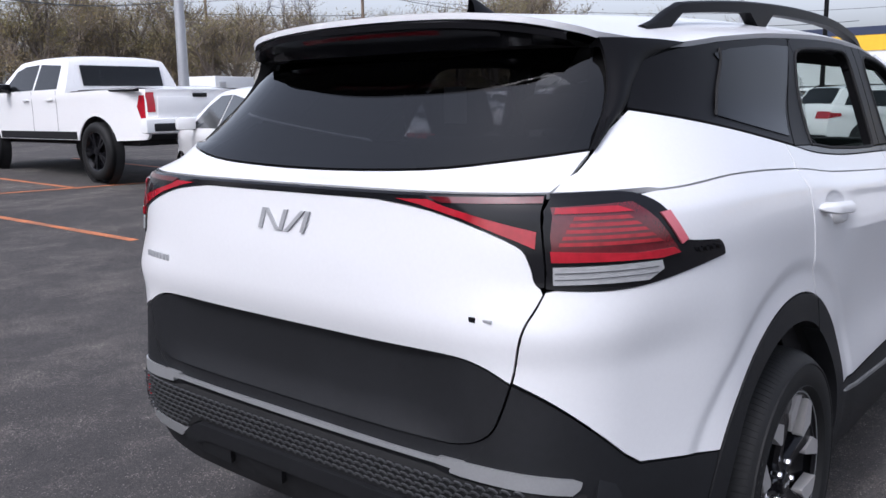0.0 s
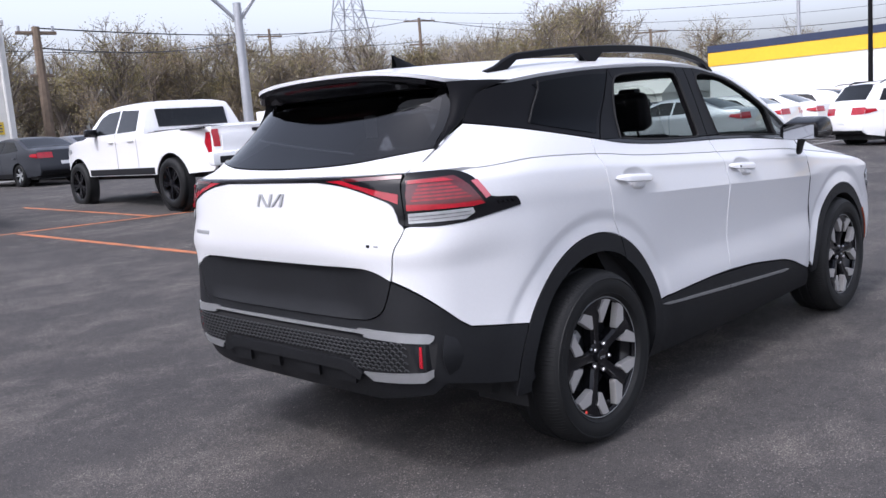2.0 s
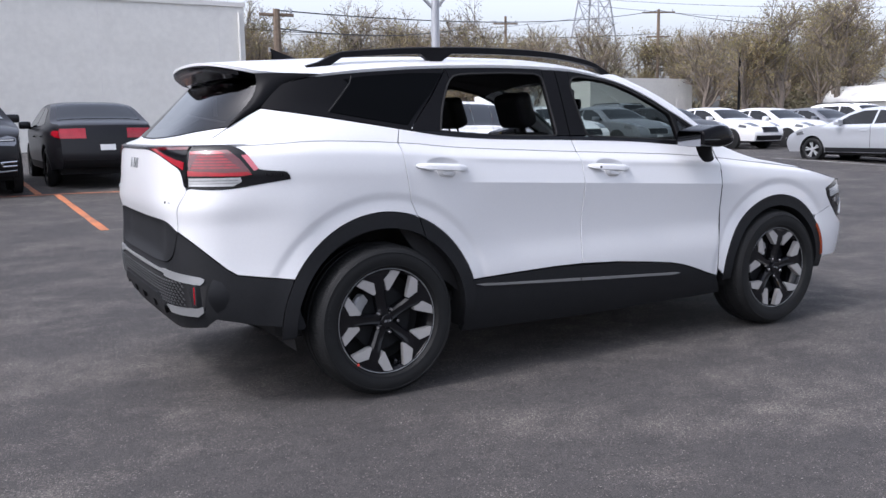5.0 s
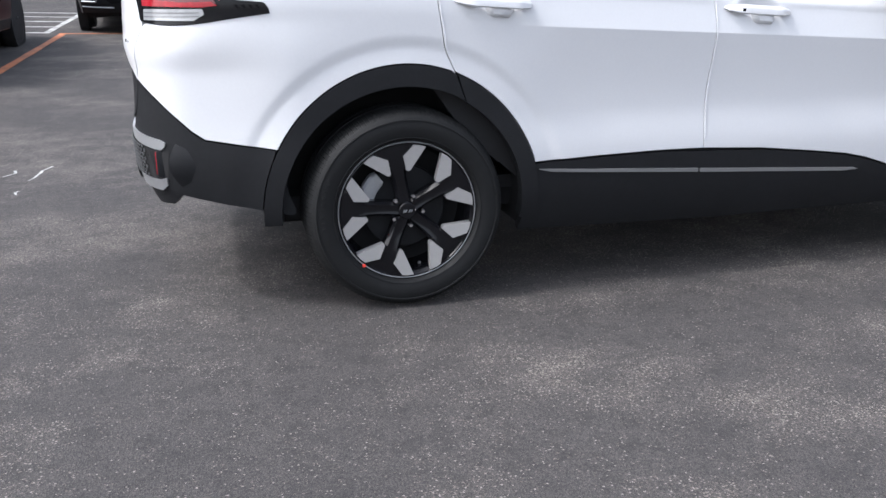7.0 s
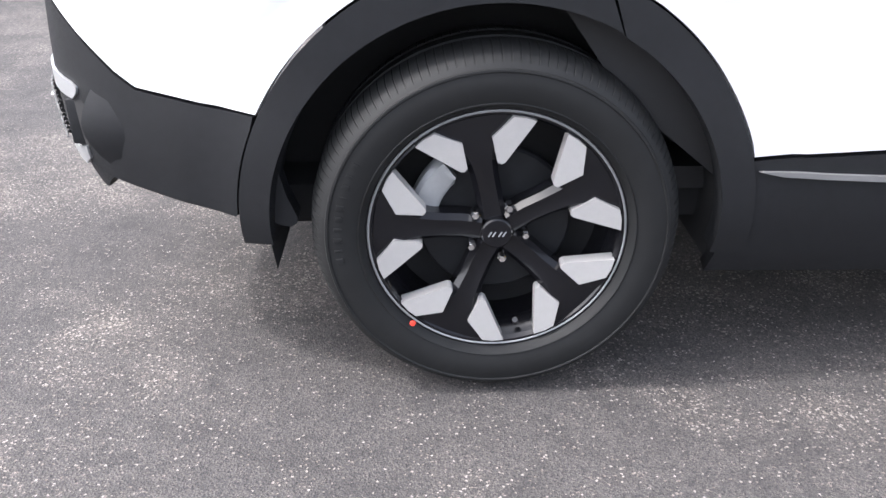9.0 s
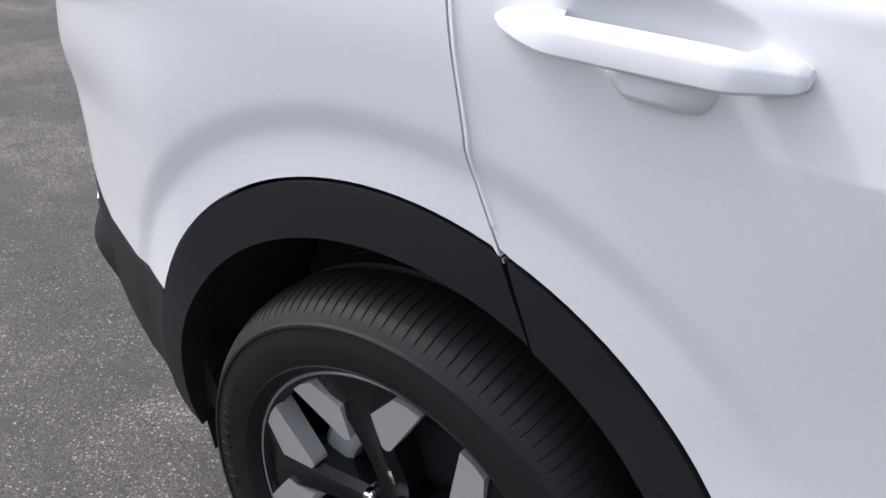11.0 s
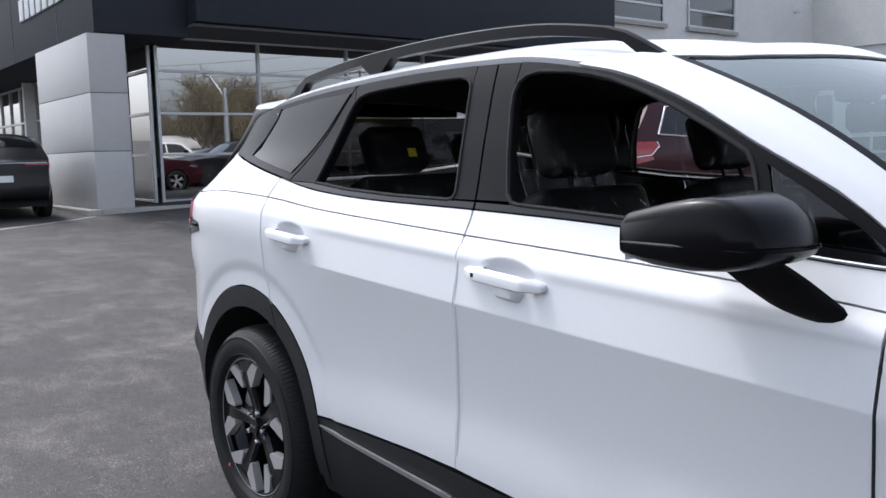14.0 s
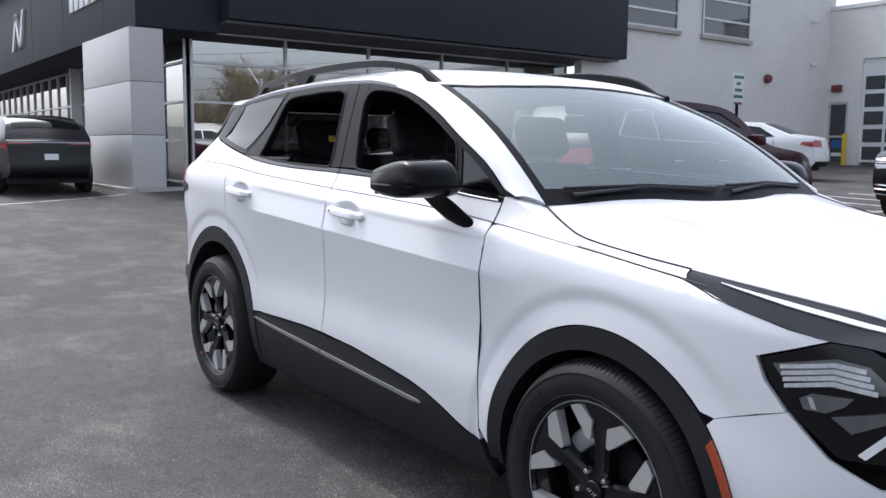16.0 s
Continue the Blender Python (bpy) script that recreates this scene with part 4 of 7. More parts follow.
# satin black pillars beside the rear window, one smooth surface from the ledge up to the roof's edge
FIN_EDGE = curve([(-0.667, 0.668, 1.303), (-0.60, 0.657, 1.365), (-0.545, 0.640, 1.420), (-0.513, 0.622, 1.468), (-0.499, 0.606, 1.512), (-0.500, 0.592, 1.549)], 5)
FIN_FRONT = curve([(-0.660, 1.3055), (-0.58, 1.350), (-0.505, 1.394), (-0.45, 1.452), (-0.39, 1.503), (-0.27, 1.532)], 5)
for s in (1, -1):
    rows = []
    for i, ((ex, ey, ez), (fx, fz)) in enumerate(zip(FIN_EDGE, FIN_FRONT)):
        k = i / (len(FIN_EDGE) - 1)
        e, q = Vector((ex, -ey, ez)), Vector((fx, -flank(fx, fz) - 0.003, fz))
        q = q.lerp(Vector((-0.20, -roof_half(-0.20) - 0.002, table(ROOF_EDGE, -0.20) - 0.002)), k ** 6)
        inner = Vector(tail(-ey + 0.045, min(1.53, ez))) + Vector((0.012, 0, 0))
        row = [inner, e + Vector((0.030, 0.022, 0)), e + Vector((0.006, 0.006, 0)), e + Vector((0.0, -0.001, 0)), e + Vector((0.010, -0.007, 0))]
        row += [e.lerp(q, f) + Vector((0, -0.010 * math.sin(math.pi * f) - 0.007 * (1 - f), 0.003 * math.sin(math.pi * f) * k)) for f in (0.2, 0.4, 0.6, 0.8, 1.0)]
        row += [q + Vector((0.004, 0.02, 0))]
        rows.append([(c.x, s * c.y, c.z) for c in row])
    part("rear_pillar_trim", loft(bmesh.new(), rows), PIANO, suv, "satin black rear pillar trim", 50)
rows = []
for i in range(25):
    y = -0.545 + 1.09 * i / 24
    q = abs(y) / 0.585
    xt = -0.682 + 0.15 * q ** 3.4
    z = roof(xt + 0.02, y)[2]
    rows.append([(xt + 0.10, y, z - 0.020), (xt + 0.012, y, z - 0.016), (xt, y, z - 0.022), (xt + 0.004, y, z - 0.036), (xt + 0.05, y, z - 0.05), (tail_x(y * 0.9, 1.53) - 0.02, y, 1.535)])
spoiler = part("roof_spoiler", loft(bmesh.new(), rows), BLACK, suv, "black underside of the roof spoiler")
bm = bmesh.new()
loft(bm, [[(-0.680 + 0.15 * (abs(y) / 0.585) ** 3.4 + 0.010 + 0.02 * k, y, roof(-0.66, y)[2] - 0.034 - 0.016 * k) for k in (0, 1)] for y in (i * 0.03 - 0.24 for i in range(17))])
part("brake_lamp", bm, DEEP_RED, spoiler, "slim red high brake lamp")

# outer tail lamps
lamp = both("tail_lamp", LAMP_TOP + LAMP_LOW + [seam(z, 0.0012) for z in (1.07, 1.10, 1.13, 1.16, 1.19)], BLACK, suv, "red and clear tail lamp in gloss black", 0.03, 0.003, 0.0006, cu=steps(-0.96, -0.4, 0.012), cv=steps(1.0, 1.3, 0.012))
both("lamp_lens", [seam(1.195, 0.012), (-0.70, 1.20), (-0.66, 1.165), (-0.615, 1.10), (-0.66, 1.092), seam(1.088, 0.012), seam(1.14, 0.012)], DEEP_RED, lamp, "dark red lens", 0.006, 0.007, 0, side, steps(-0.95, -0.4, 0.012), steps(1.0, 1.3, 0.012))
both("lamp_bar", [seam(1.112, 0.010), (-0.72, 1.103), (-0.63, 1.106), (-0.612, 1.094), (-0.66, 1.088), seam(1.090, 0.010)], RED_LENS, lamp, "bright red lower bar", 0.004, 0.010, 0, side, steps(-0.95, -0.4, 0.012), steps(1.0, 1.3, 0.012))
both("lamp_bar", [seam(1.193, 0.020), (-0.735, 1.193), (-0.71, 1.183), seam(1.183, 0.020)], RED_LENS, lamp, "", 0.004, 0.010, 0, side, steps(-0.95, -0.4, 0.012), steps(1.0, 1.3, 0.012))
# brighter red bars paint the lens's glow lines; they emit no light
for k in range(5):
    z = 1.178 - 0.0125 * k
    both("lamp_core", [seam(z, 0.050 - 0.006 * k), (-0.722 + 0.014 * k, z), (-0.712 + 0.014 * k, z - 0.007), seam(z - 0.007, 0.048 - 0.006 * k)], RED_CORE, lamp, "brighter red band painted as lens glow" if k == 0 else "", 0.003, 0.009, 0, side, steps(-0.95, -0.4, 0.012), steps(1.0, 1.3, 0.006))
both("reverse_lens", [seam(1.08, 0.012), (-0.66, 1.083), (-0.655, 1.065), (-0.69, 1.045), seam(1.044, 0.012)], CLEAR_LENS, lamp, "clear ribbed reversing lens", 0.006, 0.008, 0, side, steps(-0.95, -0.4, 0.012), steps(1.0, 1.3, 0.012))
for k in range(2):
    both("lens_rib", [seam(1.069 - 0.013 * k, 0.014), (-0.67, 1.072 - 0.012 * k), (-0.67, 1.070 - 0.012 * k), seam(1.067 - 0.013 * k, 0.014)], SMOKED, lamp, "", 0.003, 0.0095, 0, side, steps(-0.95, -0.4, 0.012), steps(1.0, 1.3, 0.012))
both("lamp_reflector", [(-0.650, 1.178), (-0.625, 1.180), (-0.585, 1.118), (-0.605, 1.110)], PALE_RED, lamp, "pale red reflector", 0.004, 0.007, 0)
for i in range(4):
    x = -0.560 + i * 0.022
    both("lamp_notch", [(x, 1.098), (x + 0.012, 1.096), (x + 0.016, 1.086), (x + 0.006, 1.088)], PIANO, lamp, "", 0.004, 0.010, 0)

# rear bumper
bumper = part("rear_bumper", skin(plate_low[::-1] + [(0.70, 0.665), (0.785, 0.645), (0.785, 0.46), (0.72, 0.40), (0.5, 0.365), (-0.5, 0.365), (-0.72, 0.40), (-0.785, 0.46), (-0.785, 0.645), (-0.70, 0.665)], tail, CY + [-0.735, 0.735, -0.76, 0.76], CVF, 0.02, -0.006, 0.003), PLASTIC, suv, "black rear bumper with silver trim", recalc=False)
low = curve([(-0.738, 0.606), (-0.60, 0.620), (-0.50, 0.628), (-0.46, 0.642), (0.0, 0.640), (0.46, 0.642), (0.50, 0.628), (0.60, 0.620), (0.738, 0.606)], 3)
high = curve([(0.748, 0.617), (0.738, 0.641), (0.60, 0.655), (0.47, 0.658), (0.45, 0.652), (0.0, 0.652), (-0.45, 0.652), (-0.47, 0.658), (-0.60, 0.655), (-0.738, 0.641), (-0.748, 0.617)], 3)
part("bumper_strip", skin(low + high, tail, CY + [-0.735, 0.735], CVF, 0.012, 0.005), TRIM_SILVER, bumper, "satin silver bumper strip", recalc=False)
part("mesh_backing", skin([(-0.745, 0.50), (-0.48, 0.49), (-0.40, 0.535), (0.40, 0.535), (0.48, 0.49), (0.745, 0.50), (0.76, 0.605), (0.5, 0.618), (0.45, 0.63), (-0.45, 0.63), (-0.5, 0.618), (-0.76, 0.605)], tail, CY + [-0.735, 0.735], CVF, 0, 0.001), DARK, bumper, recalc=False)
ridge = bmesh.new()
for j in range(9):
    z = 0.505 + j * 0.0145
    for i in range(57):
        y = -0.745 + i * 0.0264 + (0.0132 if j % 2 else 0)
        if abs(y) > 0.675 or z > 0.610 or (z < 0.543 and abs(y) < 0.42 + (0.543 - z) * 0.8):
            continue
        x = tail_x(y, z) - 0.007
        tube(ridge, [(x, y - 0.0125, z), (x - 0.003, y - 0.006, z + 0.0066), (x - 0.003, y + 0.006, z + 0.0066), (x, y + 0.0125, z)], 0.003, 4, False)
part("bumper_mesh", ridge, GREY_PLASTIC, bumper, "black honeycomb mesh")["kind"] = "stuff"
skid = skin(curve([(-0.47, 0.485), (-0.40, 0.528), (-0.3, 0.534), (0.3, 0.534), (0.40, 0.528), (0.47, 0.485)], 4) + [(0.45, 0.455), (0.36, 0.487), (-0.36, 0.487), (-0.45, 0.455)], tail, CY, CVF, 0.05, 0.016, 0.001)
skid_plate = part("skid_plate", skid, PLASTIC, bumper, "black grained skid plate", recalc=False)
for y0, y1 in ((-0.43, -0.27), (-0.21, -0.06), (0.06, 0.21), (0.27, 0.43)):
    part("skid_rib", skin([(y0, 0.484), (y1, 0.484), (y1 - 0.02, 0.43), (y0 + 0.02, 0.43)], tail, CY, CVF, 0.05, 0.008, 0.002), PLASTIC, skid_plate, recalc=False)
part("skid_back", skin([(-0.46, 0.487), (0.46, 0.487), (0.40, 0.44), (-0.40, 0.44)], tail, CY, CVF, 0.02, -0.008), DARK, skid_plate, recalc=False)
for s in (1, -1):
    part("corner_strip", skin([(s * 0.47, 0.487), (s * 0.51, 0.491), (s * 0.715, 0.497), (s * 0.742, 0.508), (s * 0.738, 0.480), (s * 0.71, 0.458), (s * 0.51, 0.455)], tail, CY + [-0.735, 0.735], CVF, 0.016, 0.005), TRIM_SILVER, bumper, "satin silver corner strip", recalc=False)
    housing = part("reflector_housing", boxed((-0.828, s * 0.699, 0.556), (0.066, 0.078, 0.096), 0.007), PLASTIC, bumper, "black reflector housing")
    for y in (0.682, 0.712):
        part("fog_reflector", boxed((-0.861, s * y, 0.556), (0.008, 0.017, 0.080), 0.003), RED_LENS, housing, "red reflector")


for s in (1, -1):
    rows = []
    for i in range(10):
        k = i / 9
        z = 0.450 + 0.212 * k
        back = tail_x(0.77, z) - 0.022 + 0.045 * abs(2 * k - 1) ** 1.6
        wide = 0.016 * (1 - abs(2 * k - 1) ** 1.3)
        rows.append([(back + 0.10, s * (0.790 + wide), z), (back + 0.045, s * (0.784 + wide), z), (back, s * (0.768 + wide), z), (back + 0.004, s * (0.762 + wide), z), (back + 0.035, s * 0.758, z), (back + 0.10, s * 0.75, z)])
    part("corner_blade", loft(bmesh.new(), rows, True, True), PLASTIC, bumper, "black bumper corner blade", 40)

# roof rails and aerial
for s in (1, -1):
    rows = []
    for i in range(33):
        k = i / 32
        x = -0.24 + 1.93 * k
        y = -s * table(((0.0, 0.565), (0.4, 0.605), (1.0, 0.615)), k)
        base = roof(min(x, 1.66), y)[2]
        lift = 0.056 * step01(0.0, 0.10, k) * (1 - step01(0.88, 1.0, k)) * (0.85 + 0.3 * math.sin(math.pi * k))
        post = k < 0.07 or k > 0.93 or abs(k - 0.36) < 0.02
        bottom = base - 0.006 if post else base + lift * 0.54
        t = base + lift + (0.006 if s > 0 else 0.022)
        rows.append([(x, y - 0.018, bottom), (x, y + 0.018, bottom), (x, y + 0.015, t - 0.005), (x, y + 0.006, t), (x, y - 0.006, t), (x, y - 0.015, t - 0.005)])
    part("roof_rail", loft(bmesh.new(), rows, True, True), PIANO, suv, "gloss black roof rail")
rows = []
for i in range(9):
    k = i / 8
    x = -0.21 + 0.18 * (1 - k)
    w, hgt = 0.028 * math.sin(math.pi * min(0.98, 0.15 + 0.6 * k)) , 0.072 * k ** 1.1
    z = roof(x, 0)[2] - 0.004
    rows.append([(x, -w, z), (x, -w * 0.5, z + hgt * 0.6), (x - 0.012 * k, 0, z + hgt), (x, w * 0.5, z + hgt * 0.6), (x, w, z)])
part("shark_fin_aerial", loft(bmesh.new(), rows, False, False), PIANO, suv, "black shark fin aerial")

# door handles: a tapered bow over a cup in the door
def thumb_pad(x, z, s):
    """The wedge under a handle's bow, wide above and narrow below."""
    bm = bmesh.new()
    rows = []
    for k, (w, drop, out) in enumerate(((0.052, 0.0, 0.024), (0.050, 0.012, 0.026), (0.045, 0.025, 0.024), (0.038, 0.033, 0.014), (0.032, 0.036, 0.0))):
        rows.append([(x + u * w, -s * (flank(x + u * w, z - drop - 0.005, False) + out * (1 - abs(u) ** 6) - 0.002), z - drop - 0.10 * u * w) for u in (-1, -0.9, -0.6, 0, 0.6, 0.9, 1)])
    return loft(bm, rows)


for x0, z0, door, key in ((0.173, 1.106, rear_door, False), (1.228, 1.068, front_door, True)):
    for i, s in ((0, 1), (1, -1)):
        rows = []
        for j in range(33):
            k = 1 - (1 - j / 32) ** 1.35
            x = x0 + 0.286 * k
            z = z0 - 0.020 * k
            y = flank(x, z, False)
            end = math.sqrt(max(0.0, 1 - max(0.0, (k - 0.95) / 0.05) ** 2))
            out = 0.004 + 0.034 * math.sin(math.pi / 2 * min(1.0, k / 0.30)) ** 0.8 * (1 - 0.60 * step01(0.78, 1.0, k)) * end
            tip = math.sqrt(min(1.0, 0.12 + k / 0.05))
            hh = (0.007 + 0.0105 * step01(-0.04, 0.26, k) * (1 - 0.50 * step01(0.74, 1.0, k))) * end * tip
            inner = -0.006 if (k < 0.26 or k > 0.84) else out - 0.014
            rows.append([(x, -s * (y + out), z - hh * 0.75), (x, -s * (y + out - 0.001), z + hh * 0.25), (x, -s * (y + out - 0.003 * end), z + hh * 0.5), (x, -s * (y + out - 0.013 * end), z + hh), (x, -s * (y + inner), z + hh * 0.85), (x, -s * (y + inner), z - hh * 0.85), (x, -s * (y + out - 0.006 * end), z - hh)])
        h = part("door_handle", loft(bmesh.new(), rows, True, True), WHITE, door[i], "white pull handle", 26)
        part("handle_pad", thumb_pad(x0 + 0.166, z0 - 0.024, s), WHITE, h)
        if key and s == 1:
            part("handle_button", boxed((x0 + 0.066, -flank(x0 + 0.066, z0, False) - 0.0345, z0 - 0.007), (0.013, 0.006, 0.011), 0.002), PIANO, h, "small black button")

# door mirrors
for i, s in ((0, 1), (1, -1)):
    rows = []
    for j in range(21):
        k = j / 20
        y = 0.893 + 0.205 * k
        end = math.sqrt(max(0.0, 1 - max(0.0, (k - 0.86) / 0.15) ** 2.6)) * math.sqrt(max(0.10, 1 - max(0.0, (0.16 - k) / 0.17) ** 2))
        back, depth = 1.876 + 0.012 * k, 0.285 * (0.70 + 0.30 * math.sin(math.pi * (0.30 + 0.50 * k)))
        mid, up, down = 1.193 + 0.004 * k, (0.088 - 0.012 * k) * (0.35 + 0.65 * end), 0.044 * (0.4 + 0.6 * end)
        ring = [(0.0, -0.6), (-0.004, -0.3), (-0.004, 0.2), (0.0, 0.52), (0.015, 0.62), (0.05, 0.67), (0.18, 0.77), (0.34, 0.89), (0.50, 0.975), (0.62, 1.0), (0.74, 0.95), (0.84, 0.80), (0.92, 0.56), (0.975, 0.25), (0.995, 0.03), (0.985, 0.0), (0.985, -0.10), (0.998, -0.13), (0.975, -0.36), (0.90, -0.64), (0.74, -0.90), (0.52, -1.0), (0.25, -0.92), (0.06, -0.72)]
        rows.append([(back + depth * u * (0.72 + 0.28 * end), -s * y, mid + (up * v if v > 0 else down * v)) for u, v in ring])
    mirror = part("door_mirror", loft(bmesh.new(), rows, True, True), MIRROR_BLACK, front_door[i], "satin black door mirror")
    rows = [[(1.878 + 0.008 * u, -s * (0.912 + 0.165 * u), 1.160 + 0.085 * v - 0.01 * u * v) for v in (0, 0.25, 0.5, 0.75, 1)] for u in (0, 0.25, 0.5, 0.75, 1)]
    pane = part("mirror_glass", loft(bmesh.new(), rows), MIRROR, mirror, "mirror glass")
    pane.location = (-0.004, 0, 0)
    bm = bmesh.new()
    rows = []
    for k in (0, 0.15, 0.3, 0.45, 0.6, 0.75, 0.9, 1.0):
        cx, cy, cz = 2.035 + 0.085 * k + 0.02 * k * k, 0.955 - 0.062 * k, 1.163 - 0.085 * k
        wide, tall = 0.066 - 0.016 * k, 0.020 + 0.014 * math.sin(math.pi * k)
        rows.append([(cx + wide * math.cos(a), -s * (cy + 0.012 * math.sin(a) * (1 - k)), cz + tall * math.sin(a)) for a in (2 * math.pi * q / 12 for q in range(12))])
    part("mirror_arm", loft(bm, rows, True, True), PIANO, mirror, "black mirror arm")
    part("mirror_lamp", tube(bmesh.new(), [(2.150, -s * 0.95, 1.190), (2.148, -s * 1.00, 1.191), (2.125, -s * 1.05, 1.193), (2.07, -s * 1.092, 1.194), (1.97, -s * 1.098, 1.195), (1.89, -s * 1.096, 1.195)], 0.003, 6), GREY_PLASTIC, mirror, "slim indicator strip")


# ---- wheels ----
def wheel(thing, radius, spokes, label, tread=132, facets=True):
    """A wheel round the y axis at its hub's centre, its face towards -y."""
    r = radius
    bm = bmesh.new()
    seg = tread * 4
    prof = [(0.2585, 0.005), (0.2645, -0.008), (0.272, -0.0155), (0.274, -0.0135), (0.290, -0.0185), (0.315, -0.020), (0.330, -0.017), (0.332, -0.0195), (0.336, -0.0190), (0.338, -0.014), (0.346, -0.008), (0.353, 0.001), (0.360, 0.014), (r - 0.004, 0.030), (r, 0.060), (r, 0.088), (r - 0.007, 0.092), (r - 0.007, 0.100), (r, 0.104), (r, 0.140), (r - 0.007, 0.144), (r - 0.007, 0.152), (r, 0.156), (r, 0.185), (r - 0.005, 0.212), (0.345, 0.235), (0.30, 0.250), (0.262, 0.235), (0.255, 0.225)]
    rows = []
    for i in range(seg):
        a = 2 * math.pi * (i // 4 + (0.0, 0.80, 0.84, 0.96)[i % 4]) / tread
        rows.append([])
        for j, (q, y) in enumerate(prof):
            if i % 4 > 1 and (11 <= j <= 14 or 21 <= j <= 24):
                q -= 0.0018
            rows[-1].append(bm.verts.new((q * math.cos(a), y, q * math.sin(a))))
    for i in range(seg):
        a, b = rows[i], rows[(i + 1) % seg]
        for j in range(len(prof) - 1):
            bm.faces.new((a[j], a[j + 1], b[j + 1], b[j]))
    part("tyre", bm, RUBBER, thing, "black rubber tyre with grooved tread", 30)
    rim = part("rim", revolve(bmesh.new(), [(0.238, 0.012), (0.244, 0.004), (0.256, 0.002), (0.258, 0.010), (0.256, 0.03), (0.235, 0.05), (0.222, 0.10), (0.222, 0.22), (0.256, 0.23)], 72), BLACK, thing, label)
    part("rim_edge", revolve(bmesh.new(), [(0.2480, 0.0018), (0.2505, 0.0004), (0.2525, 0.0020)], 72), DULL_SILVER, rim, "machined rim edge")
    part("brake_disc", revolve(bmesh.new(), [(0.05, 0.075), (0.15, 0.075), (0.155, 0.08), (0.155, 0.095), (0.05, 0.095)], 48), PLASTIC, rim, "dark steel brake disc")
    part("wheel_back", revolve(bmesh.new(), [(0.0, 0.13), (0.235, 0.13)], 48), DARK, rim)

    def polar(a, q, y):
        return (q * math.cos(a), y, q * math.sin(a))

    for k in range(5):
        a = radians(spokes + 72 * k)
        t = Vector((-math.sin(a), 0, math.cos(a)))
        o = Vector((math.cos(a), 0, math.sin(a)))

        def at(q, w, y):
            return tuple(o * q + t * w + Vector((0, y, 0)))

        bm = bmesh.new()
        prof = ((0.03, 0.026, 0.016), (0.07, 0.026, 0.020), (0.11, 0.026, 0.014), (0.15, 0.030, 0.006), (0.172, 0.040, 0.004), (0.20, 0.060, 0.004), (0.225, 0.082, 0.004), (0.243, 0.098, 0.006))
        rows = []
        for q, w, y in prof:
            q2 = q if q < 0.2 else math.sqrt(max(0.001, q * q - (w * 0.9) ** 2))
            rows.append([at(q2, -w, y + 0.05), at(q2, -w, y + 0.012), at(q2 + (q - q2) * 0.45, -w * 0.62, y), at(q, -w * 0.25, y + 0.003), at(q, w * 0.25, y + 0.003), at(q2 + (q - q2) * 0.45, w * 0.62, y), at(q2, w, y + 0.012), at(q2, w, y + 0.05)])
        loft(bm, rows)
        spoke = part("spoke", bm, BLACK, rim, "gloss black spoke with machined ends")
        if facets:
            for s in (1, -1):
                pts = [(16.5, 0.150), (14.0, 0.1465), (11.0, 0.150), (8.0, 0.201), (18.0, 0.2405), (23.0, 0.2420), (28.3, 0.2405)]
                bm = bmesh.new()
                f = [bm.verts.new(polar(a + s * radians(d), q, -0.003 if q > 0.18 else 0.001)) for d, q in pts]
                g = [bm.verts.new(polar(a + s * radians(d), q, 0.03)) for d, q in pts]
                bm.faces.new(f)
                for j in range(len(f)):
                    bm.faces.new((f[j], f[(j + 1) % len(f)], g[(j + 1) % len(f)], g[j]))
                part("spoke_facet", bm, MACHINED, spoke, "bright machined facet", sharp=20)
        nut = a + radians(36)
        p = polar(nut, 0.057, 0.012)
        bm = bmesh.new()
        revolve(bm, [(0.0, -0.008), (0.0065, -0.008), (0.0095, -0.004), (0.0095, 0.02)], 6, p)
        part("wheel_nut", bm, CHROME, rim, "chrome wheel nut")
    cap = part("centre_cap", revolve(bmesh.new(), [(0.0, 0.004), (0.028, 0.005), (0.031, 0.008), (0.032, 0.03)], 32), BLACK, rim, "gloss black centre cap")
    for u0, u1 in ((-0.018, -0.010), (-0.010, -0.002), (0.002, 0.010), (0.010, 0.018)):
        part("cap_mark", plate(bmesh.new(), [(u0, -0.005), (u0 + 0.003, -0.005), (u1 + 0.001, 0.005), (u1 - 0.002, 0.005)], 0.001, lambda u, v, d: (u, 0.0035 - d, v)), SILVER, cap)
    part("tyre_valve", tube(bmesh.new(), [polar(radians(282), 0.222, 0.03), polar(radians(282), 0.205, 0.012)], 0.006, 8), WIPER, rim, "black valve cap")
    rows = []
    for i in range(9):
        a = radians(128 + 42 * i / 8)
        wide = 0.0 if 0 < i < 8 else 0.008
        rows.append([polar(a, 0.118 + wide, 0.090), polar(a, 0.118 + wide, 0.058), polar(a, 0.126, 0.052), polar(a, 0.165, 0.052), polar(a, 0.174 - wide, 0.060), polar(a, 0.174 - wide, 0.090)])
    part("caliper", loft(bmesh.new(), rows, False, True), SILVER, rim, "bright cast brake caliper")
    # raised bars where the sidewall is lettered
    for i in range(10):
        a = radians(150 + i * 4.2)
        part("sidewall_bar", boxed((0, 0, 0), (0.015, 0.0022, (0.012, 0.007, 0.010, 0.005, 0.013)[i % 5]), 0.0008, Matrix.Translation(polar(a, 0.312, -0.0200)) @ pose(0, 0, 0, 0, -math.degrees(a), 0)), RUBBER, rim)
    for ob in [rim] + list(rim.children_recursive):
        if ob.name.startswith("sidewall_bar"):
            continue
